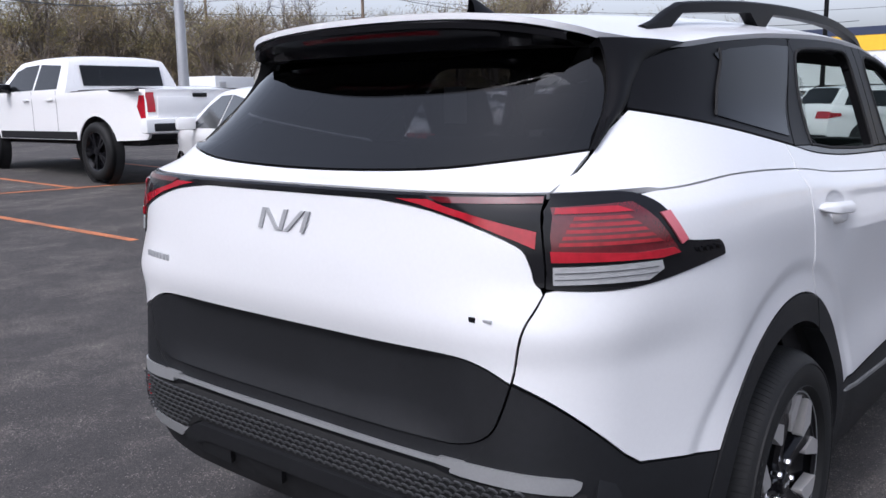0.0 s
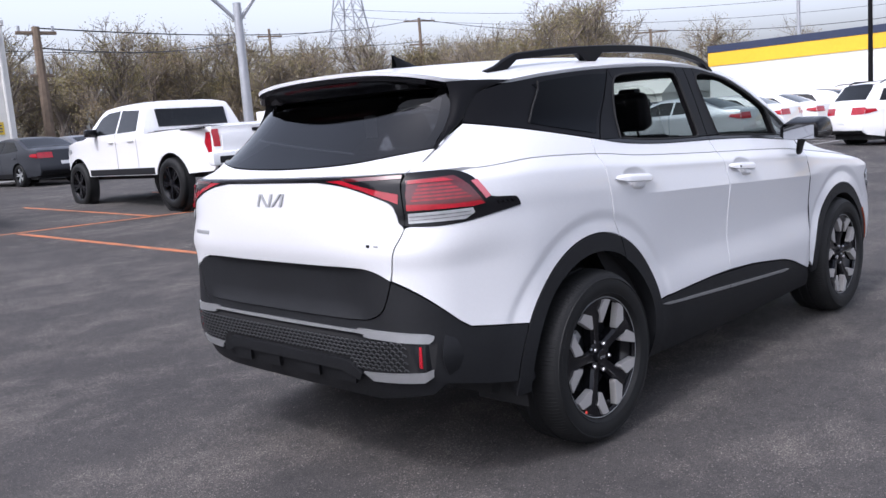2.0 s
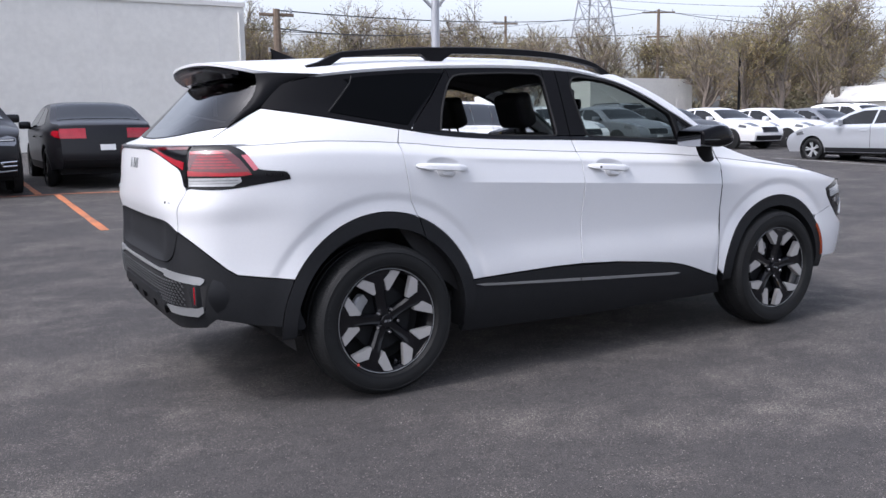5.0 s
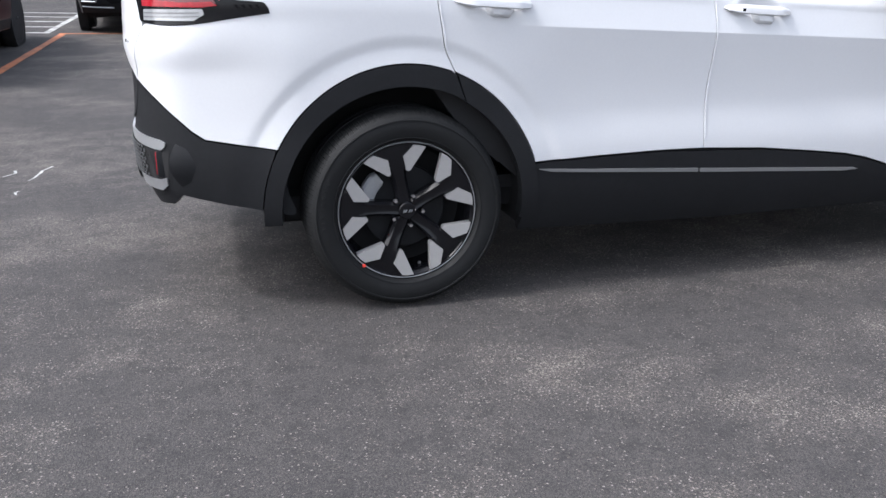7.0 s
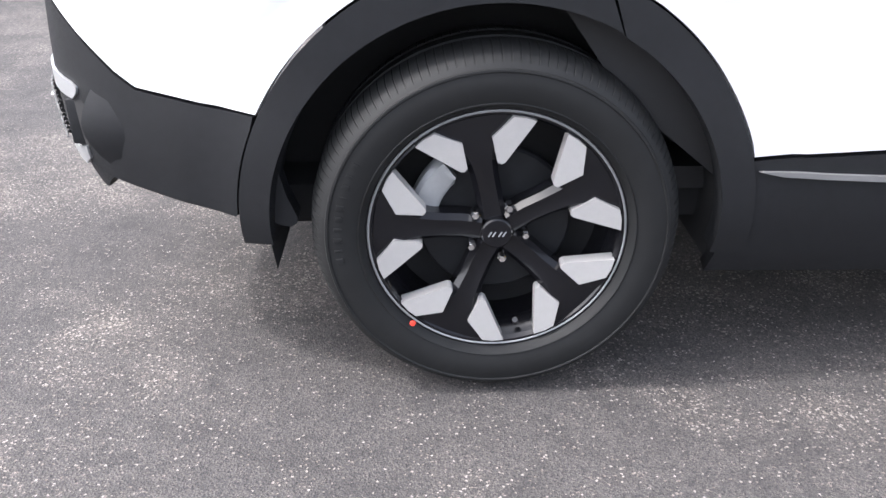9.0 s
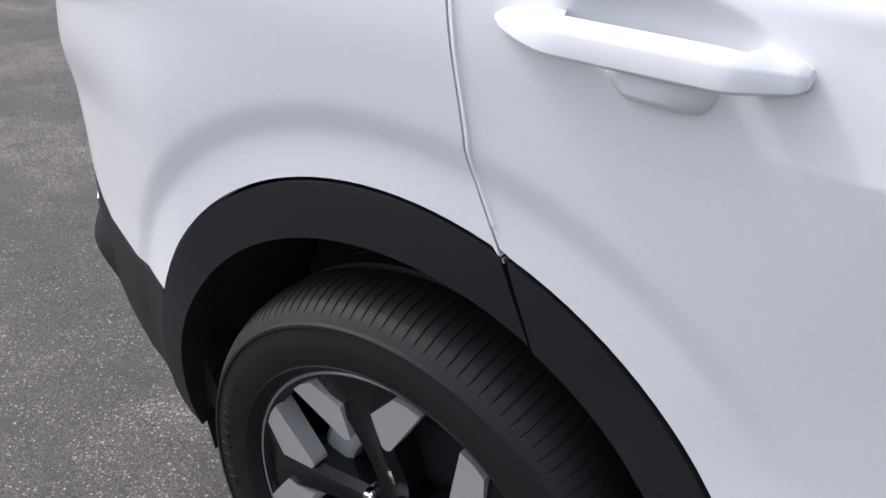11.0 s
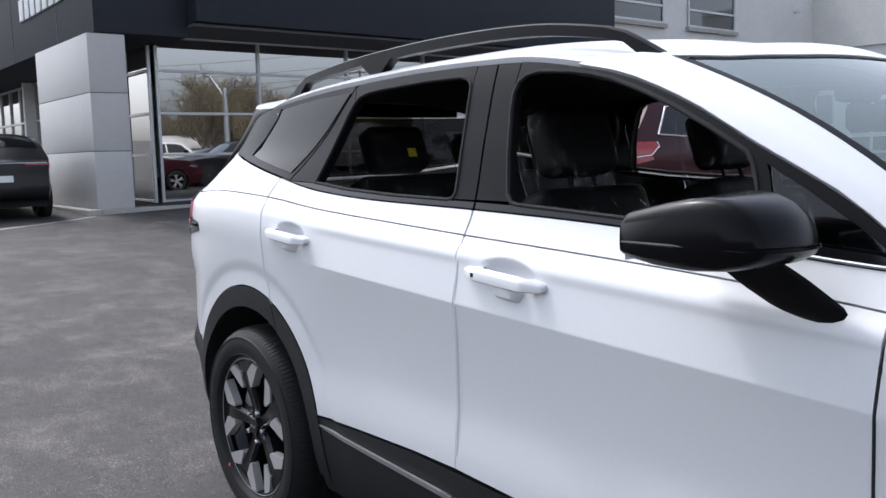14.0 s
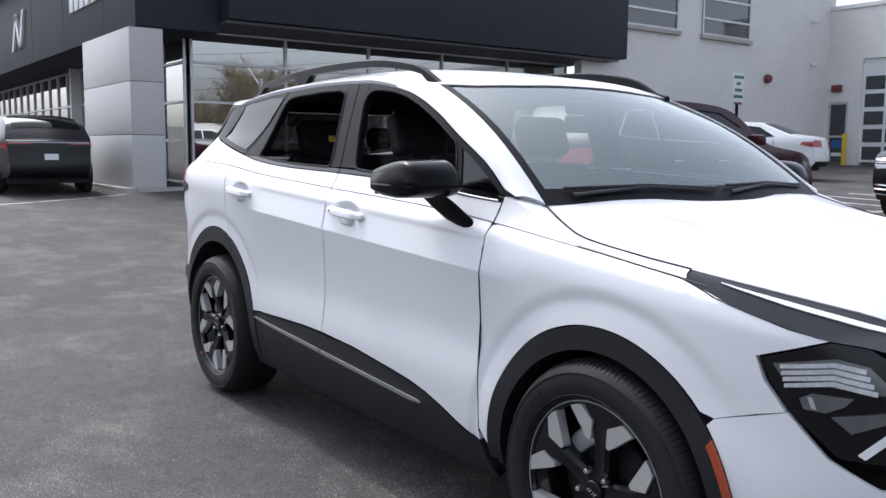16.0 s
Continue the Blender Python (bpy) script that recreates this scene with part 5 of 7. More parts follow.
        for v in ob.data.vertices:
            v.co.x, v.co.z = v.co.x * 1.015, v.co.z * 1.015


right = empty("wheel_parts")
right.parent = suv
wheel(right, 0.370, 102, "black alloy rim")
right.name = "wheel"
for x, y, turn, roll_a in ((0.0, 0.94, 180, 40), (2.755, -0.912, 0, 20), (2.755, 0.94, 180, 65)):
    copy_thing(right, pose(x, y, 0.37, 0, roll_a, turn)).parent = suv
right.matrix_basis = pose(0, -0.912, 0.37)
dot = part("paint_dot", revolve(bmesh.new(), [(0, -0.0235), (0.006, -0.023), (0.0065, -0.02)], 12), RED_DOT, right, "red balance dot")
dot.location = (-0.170, 0, -0.187)


# ---- the cabin ----
def cushion(bm, c, s, m=None, bevel=0.05):
    return box(bm, c, s, bevel, m, 4)


HEADLINER = material("dark_headliner", (0.030, 0.030, 0.032), 0.95, vary=0.2, scale=60, bump=0.3, bump_scale=400)
part("headliner", skin([(-0.45, -0.58), (0.6, -0.64), (1.5, -0.62), (1.64, -0.5), (1.66, 0), (1.64, 0.5), (1.5, 0.62), (0.6, 0.64), (-0.45, 0.58)], lambda x, y: (x, y, roof(x, y)[2] - 0.045), CX, CY, 0), HEADLINER, suv, recalc=False)
for s in (1, -1):
    rows = []
    for i in range(25):
        x = -0.44 + 2.06 * i / 24
        edge = Vector(side(x, table(TOP, x) - 0.012))
        rows.append([(x, s * (edge.y + 0.020), edge.z - 0.012), (x, s * (edge.y + 0.032), edge.z + 0.004), (x, -s * 0.62, roof(x, 0.62)[2] - 0.034), (x, -s * 0.50, roof(x, 0.50)[2] - 0.05)])
    part("roof_side_lining", loft(bmesh.new(), rows), HEADLINER, suv)
    part("belt_lining", skin([(x, z + 0.004) for x, z in along(BELT, -0.45, 2.2)] + [(x, z - 0.09) for x, z in along(BELT, 2.2, -0.45)], side, CU, CV, 0, -0.036, 0, s), CABIN, suv, recalc=False)
    part("door_card", skin([(0.25, 0.62), (0.5, 0.40), (1.15, 0.36), (2.15, 0.36), (2.2, 1.0)] + [(x, z - 0.01) for x, z in along(BELT, 2.2, -0.3)] + [(-0.35, 1.0), (0.0, 0.95)], side, CU, CV, 0, -0.085, 0, s), CABIN, suv, recalc=False)
    part("arm_rest", boxed((1.62, -s * 0.76, 0.86), (0.55, 0.09, 0.07), 0.025), CABIN, suv)
    part("arm_rest", boxed((0.72, -s * 0.76, 0.90), (0.45, 0.09, 0.07), 0.025), CABIN, suv)
part("cabin_floor", boxed((1.0, 0, 0.42), (2.6, 1.5, 0.05)), CABIN, suv)
part("parcel_cover", boxed((-0.38, 0, 1.02), (0.55, 1.25, 0.03), 0.01), CABIN, suv)
dash = []
for i in range(21):
    y = -0.72 + 1.44 * i / 20
    hump = 0.05 * math.exp(-((y - 0.37) / 0.20) ** 2)
    dash.append([(2.48, y, 1.085), (2.25, y, 1.10 + 0.2 * hump), (2.02, y, 1.09 + hump), (1.90, y, 1.05 + hump), (1.86, y, 0.98), (1.93, y, 0.88), (1.97, y, 0.70), (2.05, y, 0.45)])
part("dashboard", loft(bmesh.new(), dash), CABIN, suv, "black dashboard")
part("display", boxed((1.865, 0.12, 1.085), (0.02, 0.78, 0.13), 0.01, pose(0, 0, 0)), BLACK, suv, "long dark display")
part("centre_console", boxed((1.55, 0, 0.68), (0.85, 0.26, 0.36), 0.05), CABIN, suv)
sw = bmesh.new()
ring = [(0.185 * math.cos(2 * math.pi * i / 28), 0.185 * math.sin(2 * math.pi * i / 28)) for i in range(29)]
mm = pose(1.70, 0.37, 1.0, 0, -65, 0)
tube(sw, [mm @ Vector((v, u, 0)) for u, v in ring], 0.016, 8, False)
box(sw, (0, 0, 0.0), (0.10, 0.16, 0.04), 0.015, mm)
box(sw, (0, 0, 0.0), (0.03, 0.34, 0.02), 0.008, mm)
part("steering_wheel", sw, LEATHER, suv, "black leather steering wheel")
part("inner_mirror", boxed((1.80, 0, 1.42), (0.03, 0.24, 0.07), 0.02), BLACK, suv, "inside mirror")
part("mirror_mount", boxed((1.765, 0, 1.49), (0.08, 0.12, 0.06), 0.02), CABIN, suv)


def film(c, s, m, seed, parent, label):
    """A loose crinkled plastic cover round a headrest or a seat back."""
    bm = bmesh.new()
    rows = []
    for i in range(15):
        v = i / 14
        rows.append([])
        for j in range(72):
            a = 2 * math.pi * j / 72
            flare = 1.0 + 0.10 * (1 - v) + 0.025 * math.sin(a * 9 + seed + v * 2) * (1.2 - v) + 0.022 * math.sin(a * 25 + seed * 2 - v * 1.5) + 0.012 * math.sin(a * 7 + v * 11 + seed)
            q = (abs(math.cos(a)) ** 5 + abs(math.sin(a)) ** 5) ** -0.2
            close = 1.0 if v < 0.9 else 0.94 - 0.3 * (v - 0.9) / 0.1
            rows[-1].append(m @ Vector((c[0] + s[0] / 2 * math.cos(a) * q * flare * close, c[1] + s[1] / 2 * math.sin(a) * q * flare * close, c[2] + s[2] * (v - 0.5) + 0.01 * math.sin(a * 5 + seed) * (1 - v))))
    loft(bm, rows, True)
    part("plastic_cover", bm, WRAP, parent, label, 180)


for s in (1, -1):
    y = -s * 0.375
    lean = pose(1.33, y, 0.67, 0, -18, 0)
    seat = part("front_seat", cushion(cushion(bmesh.new(), (1.54, y, 0.64), (0.52, 0.46, 0.17)), (0, 0, 0.30), (0.14, 0.44, 0.60), lean), LEATHER, suv, "black leather front seat")
    for side_y in (-0.21, 0.21):
        part("side_bolster", cushion(bmesh.new(), (0.03, side_y, 0.28), (0.16, 0.09, 0.46), lean, 0.04), LEATHER, seat)
    part("headrest", cushion(bmesh.new(), (0.01, 0, 0.74), (0.11, 0.27, 0.20), lean, 0.045), LEATHER, seat, "black headrest under plastic film")
    for py in (-0.05, 0.05):
        part("headrest_post", tube(bmesh.new(), [lean @ Vector((0.01, py, 0.56)), lean @ Vector((0.01, py, 0.68))], 0.007, 6), DARK, seat)
    film((0.01, 0, 0.72), (0.17, 0.33, 0.30), lean, 1.3 * s, seat, "clear crinkled plastic headrest cover")
    film((0.01, 0, 0.28), (0.22, 0.55, 0.56), lean, 2.1 * s, seat, "clear crinkled plastic seat cover")
bench = part("rear_seat", cushion(cushion(bmesh.new(), (0.66, 0, 0.66), (0.52, 1.28, 0.17)), (0, 0, 0.28), (0.14, 1.28, 0.58), pose(0.52, 0, 0.74, 0, -22, 0)), LEATHER, suv, "black leather rear bench")
lean = pose(0.52, 0, 0.74, 0, -22, 0)
for y in (-0.42, 0.0, 0.42):
    part("headrest", cushion(bmesh.new(), (0.0, y, 0.68), (0.10, 0.25, 0.17 if y else 0.11), lean, 0.04), LEATHER, bench)
    if y:
        film((0.0, y, 0.58), (0.20, 0.40, 0.42), lean, 3.0 + y, bench, "clear crinkled plastic cover")
YELLOW_TAG = material("yellow_tag", (0.55, 0.44, 0.03), 0.6)
part("seat_tag", boxed((0.075, -0.40, 0.64), (0.004, 0.034, 0.032), 0.0, lean), YELLOW_TAG, bench, "small yellow tag")
PAPER = material("white_paper", (0.75, 0.75, 0.73), 0.7)
part("window_sticker", boxed((-0.60, -0.25, 1.40), (0.002, 0.07, 0.09), 0.0, pose(0, 0, 0)), PAPER, suv)

# the far flank stands a little wider than the near one
for ob in suv.children_recursive:
    if ob.type == "MESH" and ob.matrix_basis == Matrix() and not (ob.parent and ob.parent.name.startswith("wheel")) and not (ob.parent and ob.parent.parent and ob.parent.parent.name.startswith("wheel")) and ob.name.split(".")[0] not in ("tyre", "rim"):
        if ob.parent and (ob.parent.name.split(".")[0] in ("rim", "spoke", "centre_cap")):
            continue
        for v in ob.data.vertices:
            if v.co.y > 0.1:
                y = v.co.y
                v.co.y += 0.028 * step01(0.1, 0.7, y)
                if v.co.x < 0 and v.co.z < 1.3:
                    f = step01(0.40, 0.80, y) * step01(-0.30, -0.80, v.co.x)
                    v.co.x -= 0.02 * f
                    v.co.y += 0.03 * f


# ---- the ground ----
def rise(x, y):
    """The car park's gentle slope."""
    def ramp(v, soft=1.0):
        return 0.0 if v <= 0 else (v * v / (2 * soft) if v < soft else v - soft / 2)
    return 0.030 * ramp(y - 1.2) - 0.018 * ramp(y - 14, 4) + 0.025 * ramp(-x - 1.7) - 0.006 * ramp(x - 6)


ASPHALT = asphalt_material()


def ground_mesh(xs, ys):
    bm = bmesh.new()
    loft(bm, [[(x, y, rise(x, y)) for y in ys] for x in xs])
    return bm


far = [-900, -400, -200, -120, -80, -60]
xs = far + steps(-50, 60, 1.0) + [80, 120, 200, 400, 900]
ground = part("ground", ground_mesh(xs, far + steps(-50, 70, 1.0) + [90, 130, 220, 450, 900]), ASPHALT)
tagged(ground, "worn dark asphalt car park with pale stones", "ground", kind="structure")


# ---- painted lines ----
ORANGE = material("orange_line_paint", (0.62, 0.19, 0.06), 0.7, vary=0.45, scale=30, second=(0.20, 0.09, 0.05), bump=0.3, bump_scale=300)
LINE_WHITE = material("white_line_paint", (0.62, 0.62, 0.60), 0.7, vary=0.5, scale=25, second=(0.18, 0.18, 0.18), bump=0.3, bump_scale=300)


def line(a, b, mat, width=0.10):
    a, b = Vector(a), Vector(b)
    n = max(2, int((b - a).length / 0.6))
    side_way = Vector((-(b - a).y, (b - a).x)).normalized() * width / 2
    rows = []
    for i in range(n + 1):
        p = a.lerp(b, i / n)
        w = side_way * (1 + 0.12 * math.sin(i * 2.3))
        rows.append([(q.x, q.y, rise(q.x, q.y) + 0.005) for q in (p - w, p + w)])
    ob = part("parking_line", loft(bmesh.new(), rows), mat)
    tagged(ob, "worn %s painted parking line on asphalt" % ("orange" if mat is ORANGE else "white"), "road marking", "parking lines", "structure")


for a, b in (((-2.88, 10.86), (0.02, 10.95)), ((0.02, 10.95), (7.5, 10.1)), ((2.15, 6.0), (1.75, 10.6)), ((3.9, 10.4), (3.5, 15.2)), ((-0.24, 6.2), (-0.28, 10.85)), ((-0.54, 11.05), (-0.66, 16.0)), ((-2.92, 4.6), (-2.82, 10.86)), ((6.6, 10.2), (6.4, 15.4))):
    line(a, b, ORANGE)
line((-3.08, 10.9), (-3.02, 16.2), LINE_WHITE)
for i in range(5):
    line((-5.3, 11.05 + i * 1.02), (-3.08, 10.98 + i * 1.02), LINE_WHITE, 0.13)
line((-14.0, 2.7), (-12.3, -0.4), LINE_WHITE)
line((17.2, 6.9), (50, 6.2), LINE_WHITE)
for i in range(8):
    line((18.9 + 2.75 * i, 6.9), (18.9 + 2.75 * i, 12.3), LINE_WHITE)
crack = bmesh.new()
for k, (x0, y0) in enumerate(((-1.80, 1.25), (-1.95, 1.75))):
    p = Vector((x0, y0))
    rows = []
    for i in range(13 - 9 * k):
        p = p + Vector((random.uniform(-0.035, 0.04), 0.05 + random.uniform(-0.015, 0.02)))
        w = 0.004 + random.uniform(0, 0.007)
        rows.append([(p.x - w, p.y, rise(p.x, p.y) + 0.004), (p.x + w, p.y, rise(p.x, p.y) + 0.004)])
    loft(crack, rows)
tagged(part("paint_scuff", crack, LINE_WHITE), "thin pale scuff on the asphalt", "stain", kind="structure")

# ---- buildings ----
CLAD = material("pale_grey_cladding", (0.52, 0.51, 0.495), 0.45, vary=0.06, scale=8)
FASCIA = material("black_metal_fascia", (0.026, 0.029, 0.038), 0.6, spec=0.25, vary=0.15, scale=5)
RENDER_GREY = material("grey_painted_wall", (0.72, 0.705, 0.68), 0.8, vary=0.08, scale=6, bump=0.3, bump_scale=60)
RENDER_CREAM = material("cream_painted_wall", (0.74, 0.73, 0.69), 0.8, vary=0.10, scale=5, bump=0.3, bump_scale=60)
ALU = material("aluminium_frame", (0.55, 0.56, 0.58), 0.4, metal=0.6, vary=0.06, scale=30)
SHOP_GLASS = glass("showroom_glass", (0.22, 0.26, 0.29), 5.6)
DARK_PANE = material("dark_pane", (0.02, 0.025, 0.03), 0.06, coat=1.0)
CONCRETE = material("pale_concrete", (0.42, 0.40, 0.37), 0.85, vary=0.2, scale=12, bump=0.4, bump_scale=80)
ROOF_EDGE_MAT = material("dark_roof_edge", (0.10, 0.10, 0.11), 0.6, vary=0.1, scale=10)
YELLOW = material("yellow_band", (0.80, 0.47, 0.02), 0.5, vary=0.08, scale=6)
NAVY = material("navy_band", (0.02, 0.03, 0.07), 0.5, vary=0.1, scale=6)
SAFETY_YELLOW = material("safety_yellow", (0.72, 0.50, 0.04), 0.5, vary=0.15, scale=20)
SIGN_GREEN = material("sign_green", (0.05, 0.16, 0.12), 0.5)
SIGN_BLUE = material("sign_blue", (0.03, 0.12, 0.35), 0.5)
DARK_RED = material("dark_red_lamp", (0.14, 0.03, 0.03), 0.4)


def slab(name, lo, hi, mat, parent, label="", bevel=0.0):
    c = [(a + b) / 2 for a, b in zip(lo, hi)]
    return part(name, boxed(c, [b - a for a, b in zip(lo, hi)], bevel), mat, parent, label)


Z0 = 0.30
showroom = empty("showroom_building")
tagged(showroom, "car showroom with black fascia and tall glass front", "building")
# corner column of three clad courses, on a kerb
FX = -14.4
for i in range(3):
    slab("column_panel", (FX - 3.85, 2.88, 0.44 + 1.13 * i), (FX, 3.60, 0.44 + 1.13 * i + 1.117), CLAD, showroom, "pale grey clad column panel", 0.006)
slab("column_core", (FX - 3.83, 2.90, Z0), (FX - 0.02, 3.58, 3.83), ROOF_EDGE_MAT, showroom)
slab("kerb", (FX - 40, 2.63, Z0 - 0.4), (FX + 0.25, 2.88, Z0 + 0.14), CONCRETE, showroom, "pale concrete kerb", 0.02)
slab("kerb", (FX, 2.88, Z0 - 0.4), (FX + 0.25, 17.5, Z0 + 0.14), CONCRETE, showroom, "pale concrete kerb", 0.02)
# fascia: front and side
slab("fascia", (FX - 45, 3.03, 3.85), (FX - 0.01, 4.90, 6.9), FASCIA, showroom, "black metal fascia", 0.01)
slab("fascia", (FX - 6.0, 4.91, 4.12), (FX + 0.45, 17.7, 6.8), FASCIA, showroom, "black metal fascia", 0.03)
slab("soffit", (FX - 43, 4.92, 4.05), (FX + 0.3, 17.5, 4.11), ROOF_EDGE_MAT, showroom)
for k, x in enumerate((FX - 2.5, FX - 6.5, FX - 10.5)):
    slab("fascia_joint", (x, 3.02, 3.87), (x + 0.02, 3.032, 6.88), ROOF_EDGE_MAT, showroom)
# lettering that cannot be read, as plain bars
for i in range(7):
    slab("sign_bar", (FX - 2.3 - i * 0.52, 2.97, 4.72), (FX - 1.92 - i * 0.52, 3.03, 5.22), SIGN_WHITE, showroom, "pale raised sign bar", 0.01)
for a, b in ((0.0, 0.45), (0.75, 0.35), (0.75, 1.15)):
    m = bmesh.new()
    plate(m, [(a, 0), (a + 0.16, 0), (b + 0.16, 0.95), (b, 0.95)], 0.08, lambda u, v, d: (FX - 13.4 + u * 1.6, 3.03 - d, 4.42 + v * 1.2))
    part("sign_bar", m, SIGN_WHITE, showroom, "white raised sign stroke")


def glazing(parent, origin, along_way, width, height, cols, rows_at, depth_way, mat=SHOP_GLASS, first=0.0):
    """Panes in an aluminium grid on a wall line."""
    o, a, d = Vector(origin), Vector(along_way), Vector(depth_way)
    for i in range(cols + 1):
        p = o + a * (width * i / cols)
        bm = bmesh.new()
        tube(bm, [p, p + Vector((0, 0, height))], 0.045, 4)
        part("mullion", bm, ALU, parent, "aluminium mullion")
    for z in rows_at:
        bm = bmesh.new()
        tube(bm, [o + d * 0.01 + Vector((0, 0, z)), o + d * 0.01 + a * width + Vector((0, 0, z))], 0.040, 4)
        part("transom", bm, ALU, parent, "aluminium transom")
    for i in range(cols):
        for z0, z1 in zip(rows_at, rows_at[1:]):
            p, q = o + a * (width * i / cols) - d * 0.02, o + a * (width * (i + 1) / cols) - d * 0.02
            bm = bmesh.new()
            vs = [bm.verts.new(v) for v in (p + Vector((0, 0, z0)), q + Vector((0, 0, z0)), q + Vector((0, 0, z1)), p + Vector((0, 0, z1)))]
            f = bm.faces.new(vs)
            bm.normal_update()
            if f.normal.dot(d) < 0:
                f.normal_flip()
            part("pane", bm, mat, parent, recalc=False)


glazing(showroom, (FX - 1.5, 4.75, Z0 + 0.12), (0, 1, 0), 12.25, 3.65, 5, (0.04, 1.06, 1.97, 2.90, 3.62), (1, 0, 0))
glazing(showroom, (FX - 3.1, 4.6, Z0 + 0.12), (1, 0, 0), 1.55, 3.65, 1, (0.04, 1.06, 1.97, 2.90, 3.62), (0, -1, 0))
slab("west_wall", (FX - 43.2, 4.2, Z0), (FX - 43, 16.6, 6.6), RENDER_GREY, showroom)
glazing(showroom, (FX - 42.9, 4.7, Z0 + 0.12), (1, 0, 0), 39.0, 3.4, 28, (0.02, 1.15, 2.25, 3.38), (0, -1, 0))
slab("floor_slab", (FX - 43, 4.0, Z0 - 0.3), (FX - 0.2, 17, Z0 + 0.10), CONCRETE, showroom)
slab("back_wall", (FX - 43, 16.4, Z0), (FX - 1.6, 16.6, 6.6), RENDER_GREY, showroom)
slab("inner_wall", (FX - 12, 4.4, Z0), (FX - 11.8, 16.4, 3.9), RENDER_CREAM, showroom)
slab("roof_slab", (FX - 45, 2.4, 6.55), (FX + 0.5, 17, 6.62), ROOF_EDGE_MAT, showroom)

service = empty("service_building")
tagged(service, "pale painted service building with garage door and steel windows", "building")
WX, WY, WZ = -14.6, 30.1, 1.0
slab("wall", (WX - 0.3, 16.4, 0.2), (WX, WY + 0.3, 7.5), RENDER_GREY, service, "grey painted wall")
slab("parapet", (WX - 0.35, 16.4, 7.5), (WX + 0.05, WY + 0.3, 7.65), ROOF_EDGE_MAT, service)
# south wall of the wing with its door and garage openings
DX0, DX1, GX0, GX1 = -14.5, -13.68, -13.2, -9.6
slab("wall", (WX, WY, 0.4), (DX0, WY + 0.3, 6.9), RENDER_CREAM, service, "cream painted wall")
slab("wall", (DX0, WY, WZ + 2.34), (DX1, WY + 0.3, 6.9), RENDER_CREAM, service)
slab("wall", (DX1, WY, 0.4), (GX0, WY + 0.3, 6.9), RENDER_CREAM, service)
slab("wall", (GX0, WY, WZ + 3.95), (GX1, WY + 0.3, 6.9), RENDER_CREAM, service)
slab("wall", (GX1, WY, 0.2), (8.95, WY + 0.3, 6.15), RENDER_CREAM, service, "cream painted wall")
slab("wall", (8.65, WY + 0.3, 0.2), (8.95, WY + 24, 6.15), RENDER_CREAM, service)
slab("parapet", (WX, WY - 0.06, 6.9), (GX1, WY + 0.36, 7.05), RENDER_GREY, service)
slab("parapet", (GX1, WY - 0.06, 6.15), (9.01, WY + 0.36, 6.33), RENDER_GREY, service)
slab("roof_slab", (WX - 12, 17.1, 6.5), (WX - 0.31, WY + 24, 6.6), ROOF_EDGE_MAT, service)
slab("roof_slab", (WX - 0.3, WY + 0.31, 5.95), (8.64, WY + 24, 6.05), ROOF_EDGE_MAT, service)
for x in (-7.0, -1.8, 3.4, 7.9):
    slab("wall_joint", (x, WY - 0.004, 0.5), (x + 0.025, WY + 0.01, 6.1), RENDER_GREY, service)
door = slab("door", (DX0 + 0.08, WY + 0.06, WZ + 0.02), (DX1 - 0.08, WY + 0.12, WZ + 2.26), DARK_PANE, service, "dark glazed door")
for lo, hi in (((DX0, WY + 0.02, WZ), (DX0 + 0.09, WY + 0.16, WZ + 2.34)), ((DX1 - 0.09, WY + 0.02, WZ), (DX1, WY + 0.16, WZ + 2.34)), ((DX0 + 0.09, WY + 0.02, WZ + 2.24), (DX1 - 0.09, WY + 0.16, WZ + 2.34)), ((DX0 + 0.09, WY + 0.02, WZ + 0.95), (DX1 - 0.09, WY + 0.14, WZ + 1.03))):
    slab("door_frame", lo, hi, ALU, door)
slab("door_sticker", (DX0 + 0.2, WY + 0.045, WZ + 0.55), (DX1 - 0.2, WY + 0.058, WZ + 0.85), SIGN_BLUE, door)
slab("door_sticker", (DX0 + 0.2, WY + 0.045, WZ + 0.22), (DX1 - 0.2, WY + 0.058, WZ + 0.36), SIGN_WHITE, door)
garage = slab("garage_door", (GX0, WY + 0.10, WZ), (GX1, WY + 0.14, WZ + 3.95), SIGN_WHITE, service, "white sectional garage door with glazed panels")
for r in range(5):
    for c in range(4):
        x0, z0 = GX0 + 0.12 + c * 0.86, WZ + 0.10 + r * 0.67
        slab("garage_pane", (x0, WY + 0.085, z0), (x0 + 0.74, WY + 0.098, z0 + 0.50), DARK_PANE, garage)
slab("bollard", (-13.62, WY - 0.45, WZ - 0.4), (-13.46, WY - 0.29, WZ + 1.1), SAFETY_YELLOW, service, "yellow steel bollard", 0.06)
slab("wall_lamp", (-14.35, WY - 0.16, WZ + 2.72), (-13.95, WY, WZ + 3.0), DARK_RED, service, "dark wall lamp", 0.03)
for y, z in ((25.95, 4.03),):
    part("alarm_bell", revolve(bmesh.new(), [(0.0, -0.1), (0.14, -0.08), (0.17, 0.0), (0.17, 0.06)], 20, (0, 0, 0)), DARK_RED, service, "dark red alarm bell").matrix_basis = pose(WX + 0.10, y, z, 0, 0, 90)
for y, z in ((28.75, 6.35), (28.9, 4.72)):
    cam_box = slab("wall_camera", (WX, y - 0.07, z - 0.07), (WX + 0.26, y + 0.07, z + 0.08), SIGN_WHITE, service, "small white wall camera", 0.04)
